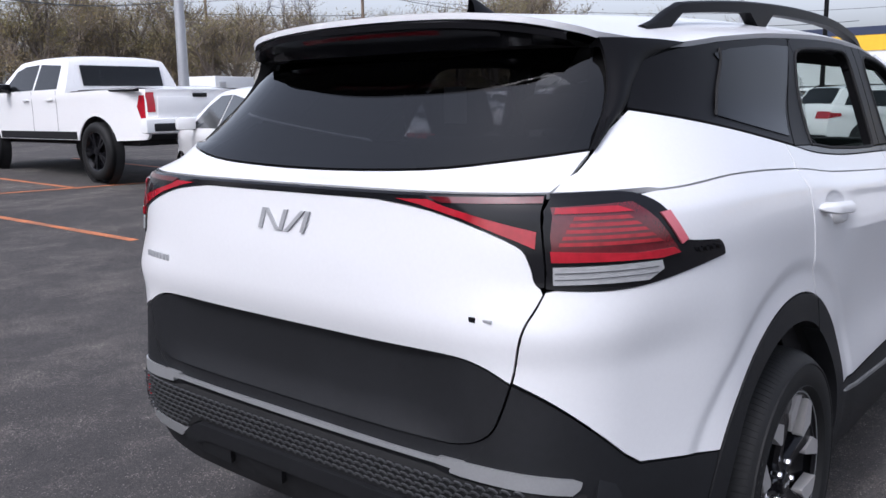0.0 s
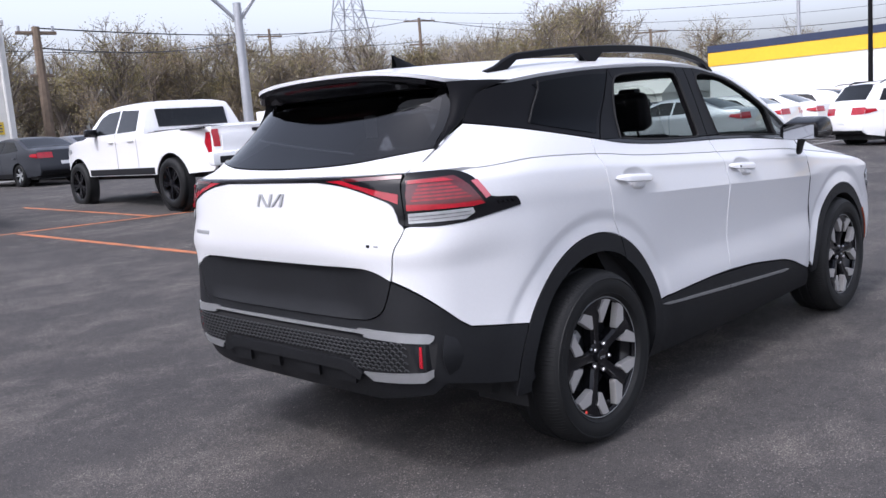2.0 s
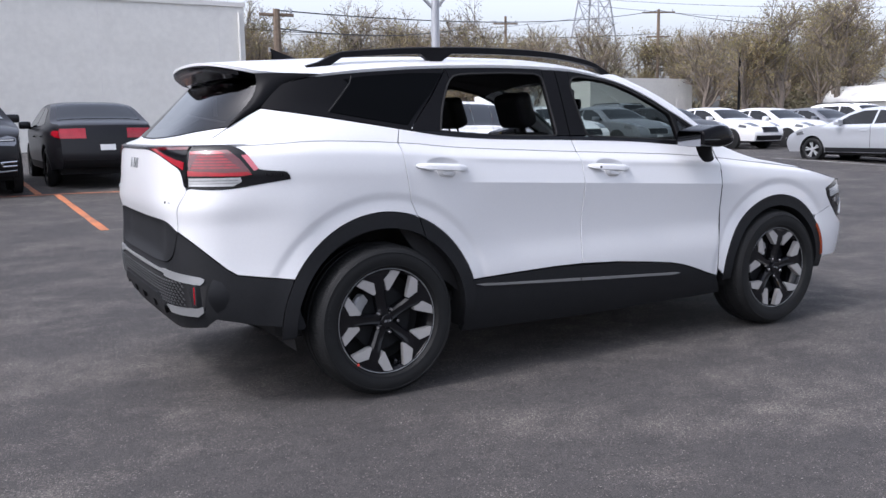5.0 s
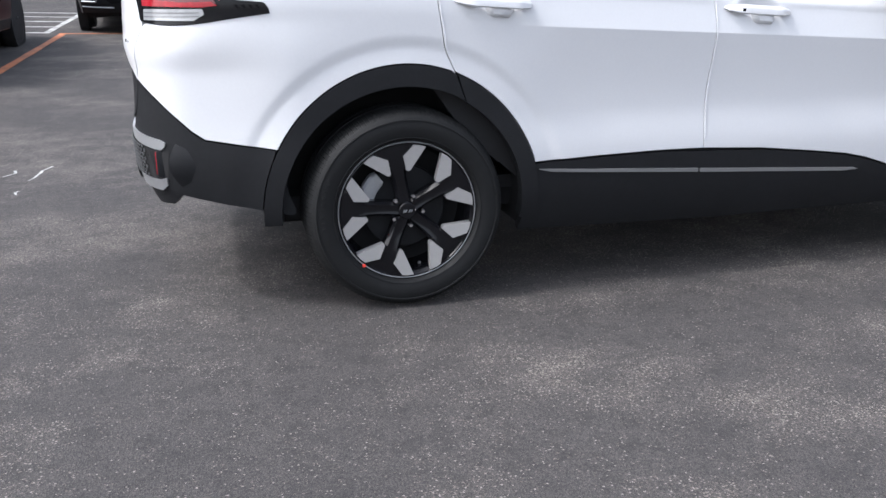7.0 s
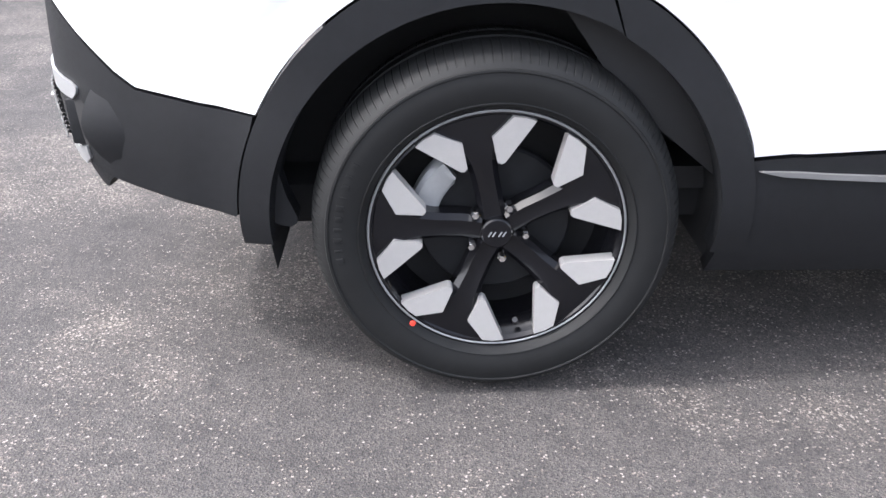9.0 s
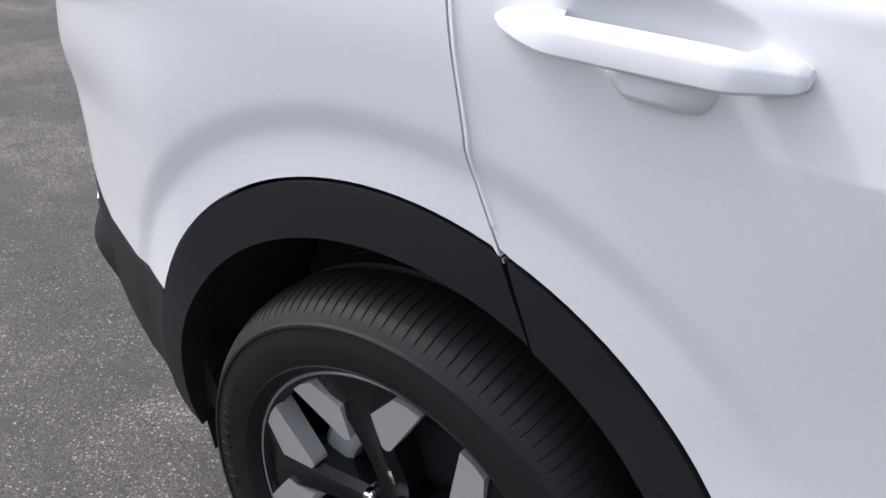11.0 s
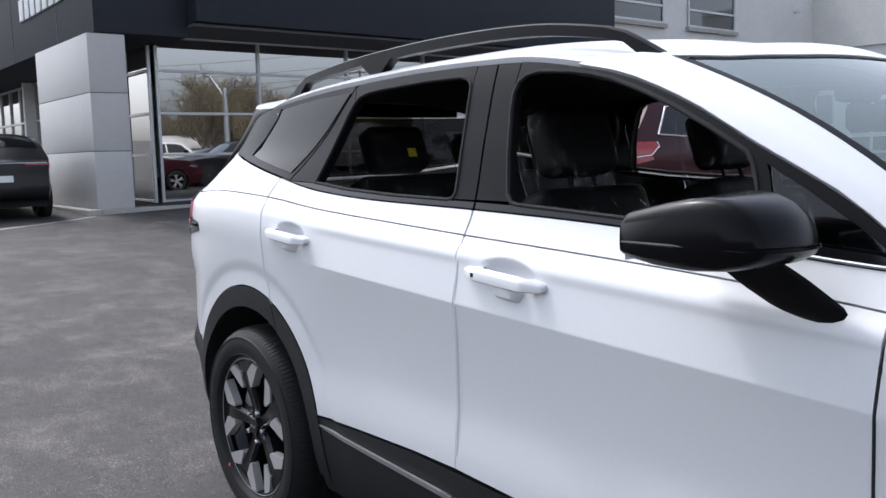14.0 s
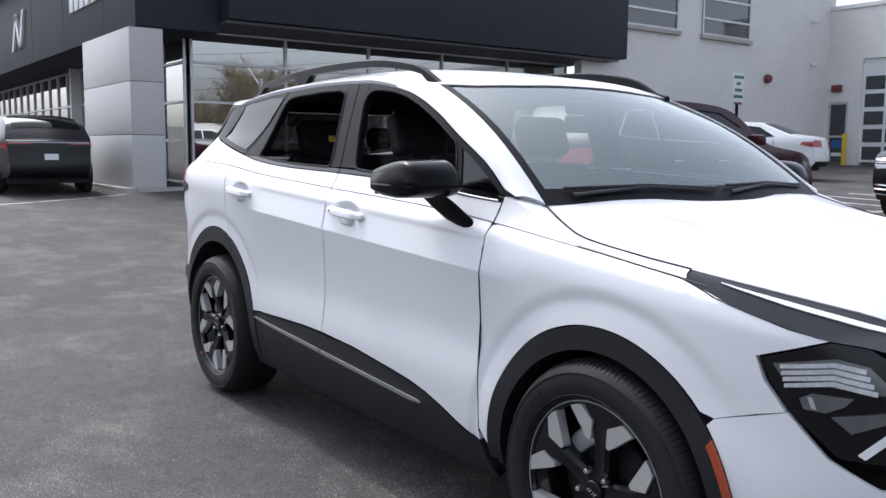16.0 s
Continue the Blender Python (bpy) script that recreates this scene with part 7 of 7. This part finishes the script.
        for pane in k["panes"][-2:]:
            hx = pane[0][0] + 0.22
            part("door_handle", boxed((hx, -s * (width(hx, belt - 0.14) + 0.012), belt - 0.14), (0.20, 0.03, 0.03), 0.012), body_paint, thing)
            xs2 = pane[0][0] + 0.02
            part("door_seam", skin([(xs2, 0.38 if kind != "pickup" else 0.72), (xs2 + 0.012, 0.38 if kind != "pickup" else 0.72), (xs2 + 0.012, belt), (xs2, belt)], flat, [], steps(0.3, 1.5, 0.1), 0, 0.002, 0, s), PIANO, thing, recalc=False)
        part("sill_trim", skin([(ax + ar + 0.02, low + 0.01), (bx - ar - 0.02, low + 0.01), (bx - ar - 0.02, low + 0.13), (ax + ar + 0.02, low + 0.13)], flat, steps(0, L, 0.3), [], 0.01, 0.006, 0, s), PLASTIC, thing, recalc=False)
    on_end("rear_bumper_trim", 0.3, 3.0, -0.95, 0.95, PLASTIC, "black lower bumper")
    if kind == "estate":
        estate_face(thing, [(pz, px) for px, pz in k["line"] if px > 3.7][::-1], width, L)
    else:
        on_end("grille_surround", n - 8.6, n - 4.9, -0.56, 0.56, SILVER, "bright grille surround", 0.004)
        on_end("front_grille", n - 8.2, n - 5.2, -0.52, 0.52, BLACK, "black grille", 0.012)
        on_end("front_plate", n - 4.6, n - 3.7, -0.16, 0.16, SIGN_WHITE, "pale number plate", 0.014)
    if kind == "crossover":
        on_end("light_strip", 8.75, 9.05, -0.95, 0.95, SILVER, "thin pale light strip", 0.012)
    on_end("front_bumper_trim", n - 3.6, n - 1.4, -0.9, 0.9, PLASTIC)
    on_end("rear_plate", 5.0, 6.1, -0.17, 0.17, SIGN_WHITE, "white number plate", 0.014)
    if kind == "pickup":
        part("load_bed", boxed((0.98, 0, 1.12), (1.75, 1.70, 0.5)), DARK, thing)
        part("bumper_bar", boxed((-0.10, 0, 0.82), (0.18, 1.90, 0.22), 0.05), SIGN_WHITE, thing, "white rear bumper")
        part("bumper_bar", boxed((-0.12, 0.62, 0.80), (0.17, 0.42, 0.12), 0.03), PLASTIC, thing)
        part("bumper_bar", boxed((-0.12, -0.62, 0.80), (0.17, 0.42, 0.12), 0.03), PLASTIC, thing)
        part("rear_screen", boxed((1.975, 0, 1.60), (0.03, 1.42, 0.34), 0.01, Matrix.Translation((1.975, 0, 1.60)) @ pose(0, 0, 0, 0, 17, 0) @ Matrix.Translation((-1.975, 0, -1.60))), CAR_GLASS, thing, "dark rear cab window")
        part("bed_rail", boxed((0.95, 0.93, 1.335), (1.8, 0.09, 0.03), 0.01), PIANO, thing)
        part("bed_rail", boxed((0.95, -0.93, 1.335), (1.8, 0.09, 0.03), 0.01), PIANO, thing)
        part("tailgate_handle", boxed((-0.135, 0, 1.26), (0.03, 0.24, 0.06), 0.01), BLACK, thing)
        part("tailgate_panel", boxed((-0.115, 0, 1.08), (0.02, 1.42, 0.32), 0.008), body_paint, thing)
    if kind == "large_suv":
        for s in (1, -1):
            for pane in k["panes"][:1]:
                part("window_trim", tube(bmesh.new(), [(u, -s * (width(u, v) + 0.012), v) for u, v in [*pane, pane[0]]], 0.013, 6), CHROME, thing, "bright window surround")
            for pane in k["panes"][1:]:
                part("window_trim", tube(bmesh.new(), [(u, -s * (width(u, v) + 0.012), v) for u, v in (pane[0], pane[-1])], 0.013, 6), CHROME, thing, "bright belt trim")
                part("window_trim", tube(bmesh.new(), [(u, -s * (width(u, v) + 0.012), v) for u, v in pane[1:-1]], 0.009, 6), PIANO, thing)
                part("handle_grip", boxed((pane[0][0] + 0.24, -s * (width(1.5, 0.96) + 0.034), 0.965), (0.19, 0.016, 0.026), 0.007), CHROME, thing, "bright door handle grip")
            lens = [(0.04, 1.02), (0.30, 1.05), (0.42, 1.15), (0.40, 1.20), (0.04, 1.20)]
            part("tail_lamp", skin(lens, flat, steps(0, L, 0.1), steps(0.5, 1.5, 0.05), 0.01, 0.014, 0, s), RED_LENS, thing, "red tail lamp", recalc=False)
            part("lamp_trim", tube(bmesh.new(), [(u, -s * (width(u, v) + 0.018), v) for u, v in lens[:4]], 0.011, 6), CHROME, thing, "bright lamp trim")
    if kind in ("suv", "estate"):
        for s in (1, -1):
            part("roof_rail", tube(bmesh.new(), [(0.6, s * 0.62, 1.66), (0.75, s * 0.62, 1.735), (2.2, s * 0.62, 1.735), (2.45, s * 0.62, 1.65)], 0.018, 6), PIANO, thing)
    if kind == "estate":
        for bx2 in (1.05, 1.95):
            bar = part("roof_bar", boxed((bx2, 0, 1.80), (0.075, 1.50, 0.030), 0.012), PIANO, thing, "black roof cross bar")
            for s in (1, -1):
                part("bar_foot", boxed((bx2, s * 0.62, 1.765), (0.10, 0.13, 0.06), 0.02), PIANO, bar)
    thing.matrix_basis = m
    made_cars[kind, colour, dark_rims] = thing
    return tagged(thing, label, "pickup truck" if kind == "pickup" else "car", group)


parked_car("pickup", "white", 5.44, 12.5, 90, "white lifted crew cab pickup truck on asphalt", dark_rims=True)
parked_car("estate", "black", -1.74, 13.1, -88, "black estate-like car with roof bars and a bright slatted grille")
parked_car("sedan", "black", 0.62, 13.9, 91, "black saloon car parked by the pale wall", dark_rims=True)
parked_car("sedan", "charcoal", 7.6, 25.8, 95, "dark saloon car parked at the building's corner")
parked_car("sedan", "grey", 9.9, 27.6, 98, "grey saloon car beyond a dark saloon")
parked_car("crossover", "black", -16.5, 1.22, 180, "black crossover car parked before the showroom", dark_rims=True)
parked_car("large_suv", "maroon", -4.12, 7.75, 90, "maroon sport utility vehicle with bright window trim")
parked_car("sedan", "white", -10.3, 18.2, 196, "white saloon car parked beside the grey wall")
parked_car("sedan", "white", 4.33, 6.2, 69, "white saloon car parked near the pickup truck", group="cars in the lot")
parked_car("suv", "white", 23.4, 4.3, -35, "white sport utility vehicle in the driving lane", group="cars in the lot")
rng = random.Random(5)
for i in range(9):
    kind, col = (("sedan", "silver"), ("sedan", "white"), ("sedan", "white"), ("crossover", "white"), ("sedan", "pearl"), ("suv", "white"), ("sedan", "silver"), ("crossover", "white"), ("sedan", "black"))[i]
    parked_car(kind, col, 20.3 + 2.75 * i, 9.8 + rng.uniform(-0.2, 0.2), 90, "%s %s in a row of parked cars" % ({"pearl": "off-white"}.get(col, col), {"sedan": "saloon car", "suv": "sport utility vehicle", "crossover": "crossover car"}[kind]), group="cars in the lot")
for r, (y, hd) in enumerate(((18.8, -90), (25.6, 90), (34.5, -90))):
    for i in range(15):
        x = 12.6 + 2.75 * i + (3.0 if r else 0)
        kind, col = rng.choice((("sedan", "white"), ("suv", "white"), ("sedan", "charcoal"), ("crossover", "white"), ("sedan", "pearl"), ("sedan", "grey"), ("suv", "grey"), ("sedan", "black")))
        if r == 0 and i < 7:
            kind, col = (('sedan', 'white'), ('sedan', 'white'), ('sedan', 'grey'), ('sedan', 'black'), ('sedan', 'white'), ('sedan', 'white'), ('sedan', 'grey'))[i]
        if r == 1 and 14 < x < 22:
            continue
        parked_car(kind, col, x, y + rng.uniform(-0.25, 0.25), hd, "%s %s in a row of parked cars" % ({"pearl": "off-white", "charcoal": "dark"}.get(col, col), {"sedan": "saloon car", "suv": "sport utility vehicle", "crossover": "crossover car"}[kind]), group="cars in the lot")


# ---- trees ----
BARK = material("grey_brown_bark", (0.20, 0.165, 0.135), 0.9, vary=0.4, scale=6, bump=0.5, bump_scale=40)
TWIG = material("brown_twigs", (0.20, 0.165, 0.135), 0.9, vary=0.4, scale=4)
BUD = material("spring_buds", (0.21, 0.20, 0.075), 0.8, vary=0.5, scale=3, second=(0.20, 0.14, 0.075))


def tree(seed, height, bud):
    """A budding tree: tapered trunk, forking limbs, fine twigs and scattered small leaves."""
    r = random.Random(seed)
    trunk, twigs, leaves = bmesh.new(), bmesh.new(), bmesh.new()

    def grow(p, d, length, rad, depth):
        pts, rr = [p], [rad]
        q = p
        for i in range(4):
            d = (d + Vector((r.uniform(-1, 1), r.uniform(-1, 1), r.uniform(-0.4, 0.9))) * 0.16).normalized()
            q = q + d * (length / 4)
            pts.append(q)
            rr.append(rad * (1 - 0.42 * (i + 1) / 4))
        if depth < 2:
            tube(trunk, pts, rr, 6 if depth == 0 else 5, False)
        else:
            tube(twigs, pts[::2], [max(0.008, v) for v in rr[::2]], 3, False)
        if depth >= 3:
            for _ in range(bud):
                c = pts[r.randint(1, 4)] + Vector((r.gauss(0, 0.22), r.gauss(0, 0.22), r.gauss(0, 0.22)))
                a, b = Vector((r.uniform(-1, 1), r.uniform(-1, 1), r.uniform(-1, 1))).normalized() * r.uniform(0.03, 0.065), Vector((r.uniform(-1, 1), r.uniform(-1, 1), r.uniform(-1, 1))).normalized() * r.uniform(0.03, 0.065)
                leaves.faces.new([leaves.verts.new(v) for v in (c - a, c - b, c + a, c + b)])
            if depth >= 4:
                return
        for j in range(4 if depth < 3 else 5):
            at = pts[r.randint(2, 4)] if depth else pts[(2, 3, 4)[j % 3]]
            nd = (d + Vector((r.uniform(-1, 1), r.uniform(-1, 1), r.uniform(-0.42, 0.55))) * (1.12 if depth else 0.80)).normalized()
            grow(at, nd, length * r.uniform(0.55, 0.78), rad * 0.52, depth + 1)
        if depth == 0:
            for j in range(3):
                grow(pts[4], (d + Vector((r.uniform(-1, 1), r.uniform(-1, 1), 0.5)) * 0.6).normalized(), length * 0.7, rad * 0.5, 1)

    grow(Vector((0, 0, 0)), Vector((0, 0, 1)), height * 0.34, height * 0.022, 0)
    t = empty("tree")
    part("trunk", trunk, BARK, t)
    part("crown", twigs, TWIG, t)
    part("leaves", leaves, BUD, t, "sparse pale green spring leaves", recalc=False)["kind"] = "stuff"
    return t


protos = [tree(11, 10, 5), tree(23, 11.5, 7), tree(37, 9, 9), tree(41, 10.5, 4)]
rt = random.Random(3)
count = 0
for row, (dist, hmin) in enumerate(((60, 0.86), (68, 0.98), (78, 1.08), (90, 1.22))):
    for i in range(29):
        a = radians(17 + 66 * (i + rt.uniform(-0.35, 0.35)) / 29)
        d = dist + rt.uniform(-4, 4)
        x, y = -2 + d * math.cos(a), -3 + d * math.sin(a)
        if y > WY - 2 and x < 12 or x > 44 and y < 30 and x < 82 or d < 73 and 42.5 < math.degrees(a) < 53.5:
            continue
        s = hmin * rt.uniform(0.7, 1.15) * (0.8 if a < radians(33) else 1.0)
        m = pose(x, y, rise(x, y) - 0.1, 0, 0, rt.uniform(0, 360)) @ Matrix.Diagonal((s, s, s, 1))
        src = protos[count % 4]
        if count < 4:
            src.matrix_basis = m
            ob = src
        else:
            ob = copy_thing(src, m)
            ob.scale = (s, s, s)
        tagged(ob, "tall bare tree with first spring buds at the lot's edge", "tree", "trees behind the lot")
        count += 1
BRUSH = material("brown_brush", (0.20, 0.165, 0.115), 0.9, vary=0.5, scale=0.8, second=(0.115, 0.105, 0.06))
bm = bmesh.new()
rb = random.Random(9)
for i in range(46000):
    a = radians(rb.uniform(14, 84))
    d = rb.uniform(68, 92)
    x, y = -2 + d * math.cos(a), -3 + d * math.sin(a)
    if y > WY - 2 and x < 13 or x > 44 and y < 30 and x < 82 or 37 < x < 49 and 43 < y < 54:
        continue
    tall = 3.2 + 1.6 * math.sin(a * 31) + 1.2 * math.sin(a * 83 + 1)
    p = Vector((x, y, rise(x, y) + tall * rb.random() ** 0.8))
    way = Vector((rb.uniform(-1, 1), rb.uniform(-1, 1), rb.uniform(-0.4, 1.3))).normalized()
    w = way.cross(Vector((rb.uniform(-1, 1), rb.uniform(-1, 1), rb.uniform(-1, 1)))).normalized() * rb.uniform(0.03, 0.10)
    n2 = rb.uniform(0.35, 1.1)
    b = [bm.verts.new(v) for v in (p, p + way * n2 * 0.5 + w, p + way * n2, p + way * n2 * 0.4 - w)]
    bm.faces.new(b)
tagged(part("undergrowth", bm, BRUSH, recalc=False), "dense brown spring undergrowth below the trees", "bushes", kind="stuff")

# ---- poles, tower and cables ----
STEEL = material("galvanised_steel", (0.42, 0.43, 0.45), 0.5, metal=0.5, vary=0.12, scale=6)
TIMBER = material("weathered_timber_pole", (0.20, 0.15, 0.11), 0.9, vary=0.35, scale=5, bump=0.4, bump_scale=40)


def at_bearing(deg, d):
    return (-2.8 + d * math.cos(radians(deg)), -2.9 + d * math.sin(radians(deg)))


def lamp_post(deg, d, top, rad, mat, arms, label):
    x, y = at_bearing(deg, d)
    z = rise(x, y)
    t = empty("lamp_post", (x, y, z))
    part("pole", tube(bmesh.new(), [(0, 0, 0), (0, 0, top - z)], [rad, rad * 0.75], 12), mat, t)
    part("base", tube(bmesh.new(), [(0, 0, 0), (0, 0, 0.6)], rad * 2.2, 12), CONCRETE, t)
    for dx, dy, up in arms:
        arm = part("arm", tube(bmesh.new(), curve([(0, 0, top - z - 0.55), (dx * 0.5, dy * 0.5, top - z - 0.25 + up * 0.5), (dx, dy, top - z + up)], 4), rad * 0.35, 6), mat, t)
        part("lamp_head", boxed((dx * 1.15, dy * 1.15, top - z + up), (0.5, 0.28, 0.12), 0.04), mat, arm)
    return tagged(t, label, "lamp post")


def power_pole(deg, d, top, rad, beams, label):
    x, y = at_bearing(deg, d)
    t = empty("utility_pole", (x, y, rise(x, y)))
    h = top - rise(x, y)
    part("pole", tube(bmesh.new(), [(0, 0, 0), (0, 0, h)], [rad, rad * 0.7], 8), TIMBER, t)
    for z, w in beams:
        beam = part("crossarm", boxed((0, 0, h - z), (w, 0.14, 0.14), 0.02, pose(0, 0, 0, 0, 0, deg - 90 + 15)), TIMBER, t)
        for k in (-0.42, 0, 0.42):
            p = pose(0, 0, 0, 0, 0, deg - 90 + 15) @ Vector((w * k, 0, h - z + 0.06))
            part("insulator", tube(bmesh.new(), [p, p + Vector((0, 0, 0.22))], 0.06, 6), STEEL, beam)
    return tagged(t, label, "utility pole")


lamp_post(56.8, 26, 5.35, 0.16, STEEL, ((-0.9, 0.3, 0.35), (0.9, -0.5, 0.75)), "grey steel lamp post with two curved arms")
lamp_post(39.4, 56, 5.5, 0.09, PIANO, ((0.3, 0.0, 0.1),), "thin black lamp post in the lot")
lamp_post(17.8, 38, 7.5, 0.10, PIANO, ((0.5, 0.0, 0.1),), "black lamp post beside the parked cars")
lamp_post(21.65, 80, 11.0, 0.18, STEEL, ((-3.0, 1.2, -0.8),), "tall grey lamp post behind the warehouse")
power_pole(68.6, 40, 6.75, 0.24, ((0.25, 1.6), (2.0, 0.9)), "weathered timber utility pole with crossarms")
power_pole(54.8, 84, 11.7, 0.17, ((0.7, 2.4), (2.6, 3.2)), "timber utility pole above the trees")
power_pole(45.1, 88, 12.3, 0.20, ((0.3, 3.2), (2.6, 2.2)), "timber utility pole above the trees")
power_pole(30.35, 90, 9.4, 0.20, ((0.3, 3.4), (2.2, 2.4)), "timber utility pole above the trees")
power_pole(27.3, 95, 7.9, 0.18, ((0.3, 2.4),), "timber utility pole above the trees")
tx, ty = at_bearing(49.6, 140)
tower = empty("lattice_tower", (tx, ty, rise(tx, ty)), 20)
tagged(tower, "tall grey lattice power line tower", "tower")
levels = [(0, 4.4), (6, 3.6), (11, 2.9), (15.5, 2.3), (19.5, 1.8), (23, 1.4), (26.5, 1.1), (30, 0.9), (34, 0.8), (38, 0.7)]
for sx, sy in ((1, 1), (1, -1), (-1, 1), (-1, -1)):
    part("leg", tube(bmesh.new(), [(sx * w, sy * w, z) for z, w in levels], 0.14, 5), STEEL, tower)
for (z0, w0), (z1, w1) in zip(levels, levels[1:]):
    for a, b in (((1, 1), (1, -1)), ((1, -1), (-1, -1)), ((-1, -1), (-1, 1)), ((-1, 1), (1, 1))):
        part("bracing", tube(bmesh.new(), [(a[0] * w0, a[1] * w0, z0), (b[0] * w1, b[1] * w1, z1)], 0.07, 4), STEEL, tower)
        part("bracing", tube(bmesh.new(), [(b[0] * w0, b[1] * w0, z0), (a[0] * w1, a[1] * w1, z1)], 0.07, 4), STEEL, tower)
        part("bracing", tube(bmesh.new(), [(a[0] * w1, a[1] * w1, z1), (b[0] * w1, b[1] * w1, z1)], 0.06, 4), STEEL, tower)
for z, w in ((26.5, 7), (31, 6), (35.5, 5)):
    part("crossarm", tube(bmesh.new(), [(-w, 0, z), (0, 0, z + 0.8), (w, 0, z)], 0.16, 5), STEEL, tower)
for k, (b0, d0, z0, b1, d1, z1, sag) in enumerate(((78, 110, 13.5, 50.3, 140, 18, 1.5), (50.3, 140, 21, 12, 150, 17, 2.5), (50.3, 140, 24, 12, 150, 19, 2.5), (50.3, 140, 20, 10, 140, 14, 3), (68.6, 40, 6.7, 45.1, 88, 12.2, 0.8), (45.1, 88, 12.2, 30.35, 90, 9.3, 0.6), (30.35, 90, 9.3, 15, 100, 9.0, 0.6), (68.6, 40, 5.9, 57, 60, 8.0, 0.4), (85, 60, 9, 45.1, 88, 10.0, 1.0))):
    a, b = at_bearing(b0, d0), at_bearing(b1, d1)
    pts = [(a[0] + (b[0] - a[0]) * t, a[1] + (b[1] - a[1]) * t, z0 + (z1 - z0) * t - sag * 4 * t * (1 - t)) for t in (i / 16 for i in range(17))]
    tagged(part("power_cable", tube(bmesh.new(), pts, 0.035, 4), WIPER), "thin dark overhead power cable", "cable", "overhead cables")
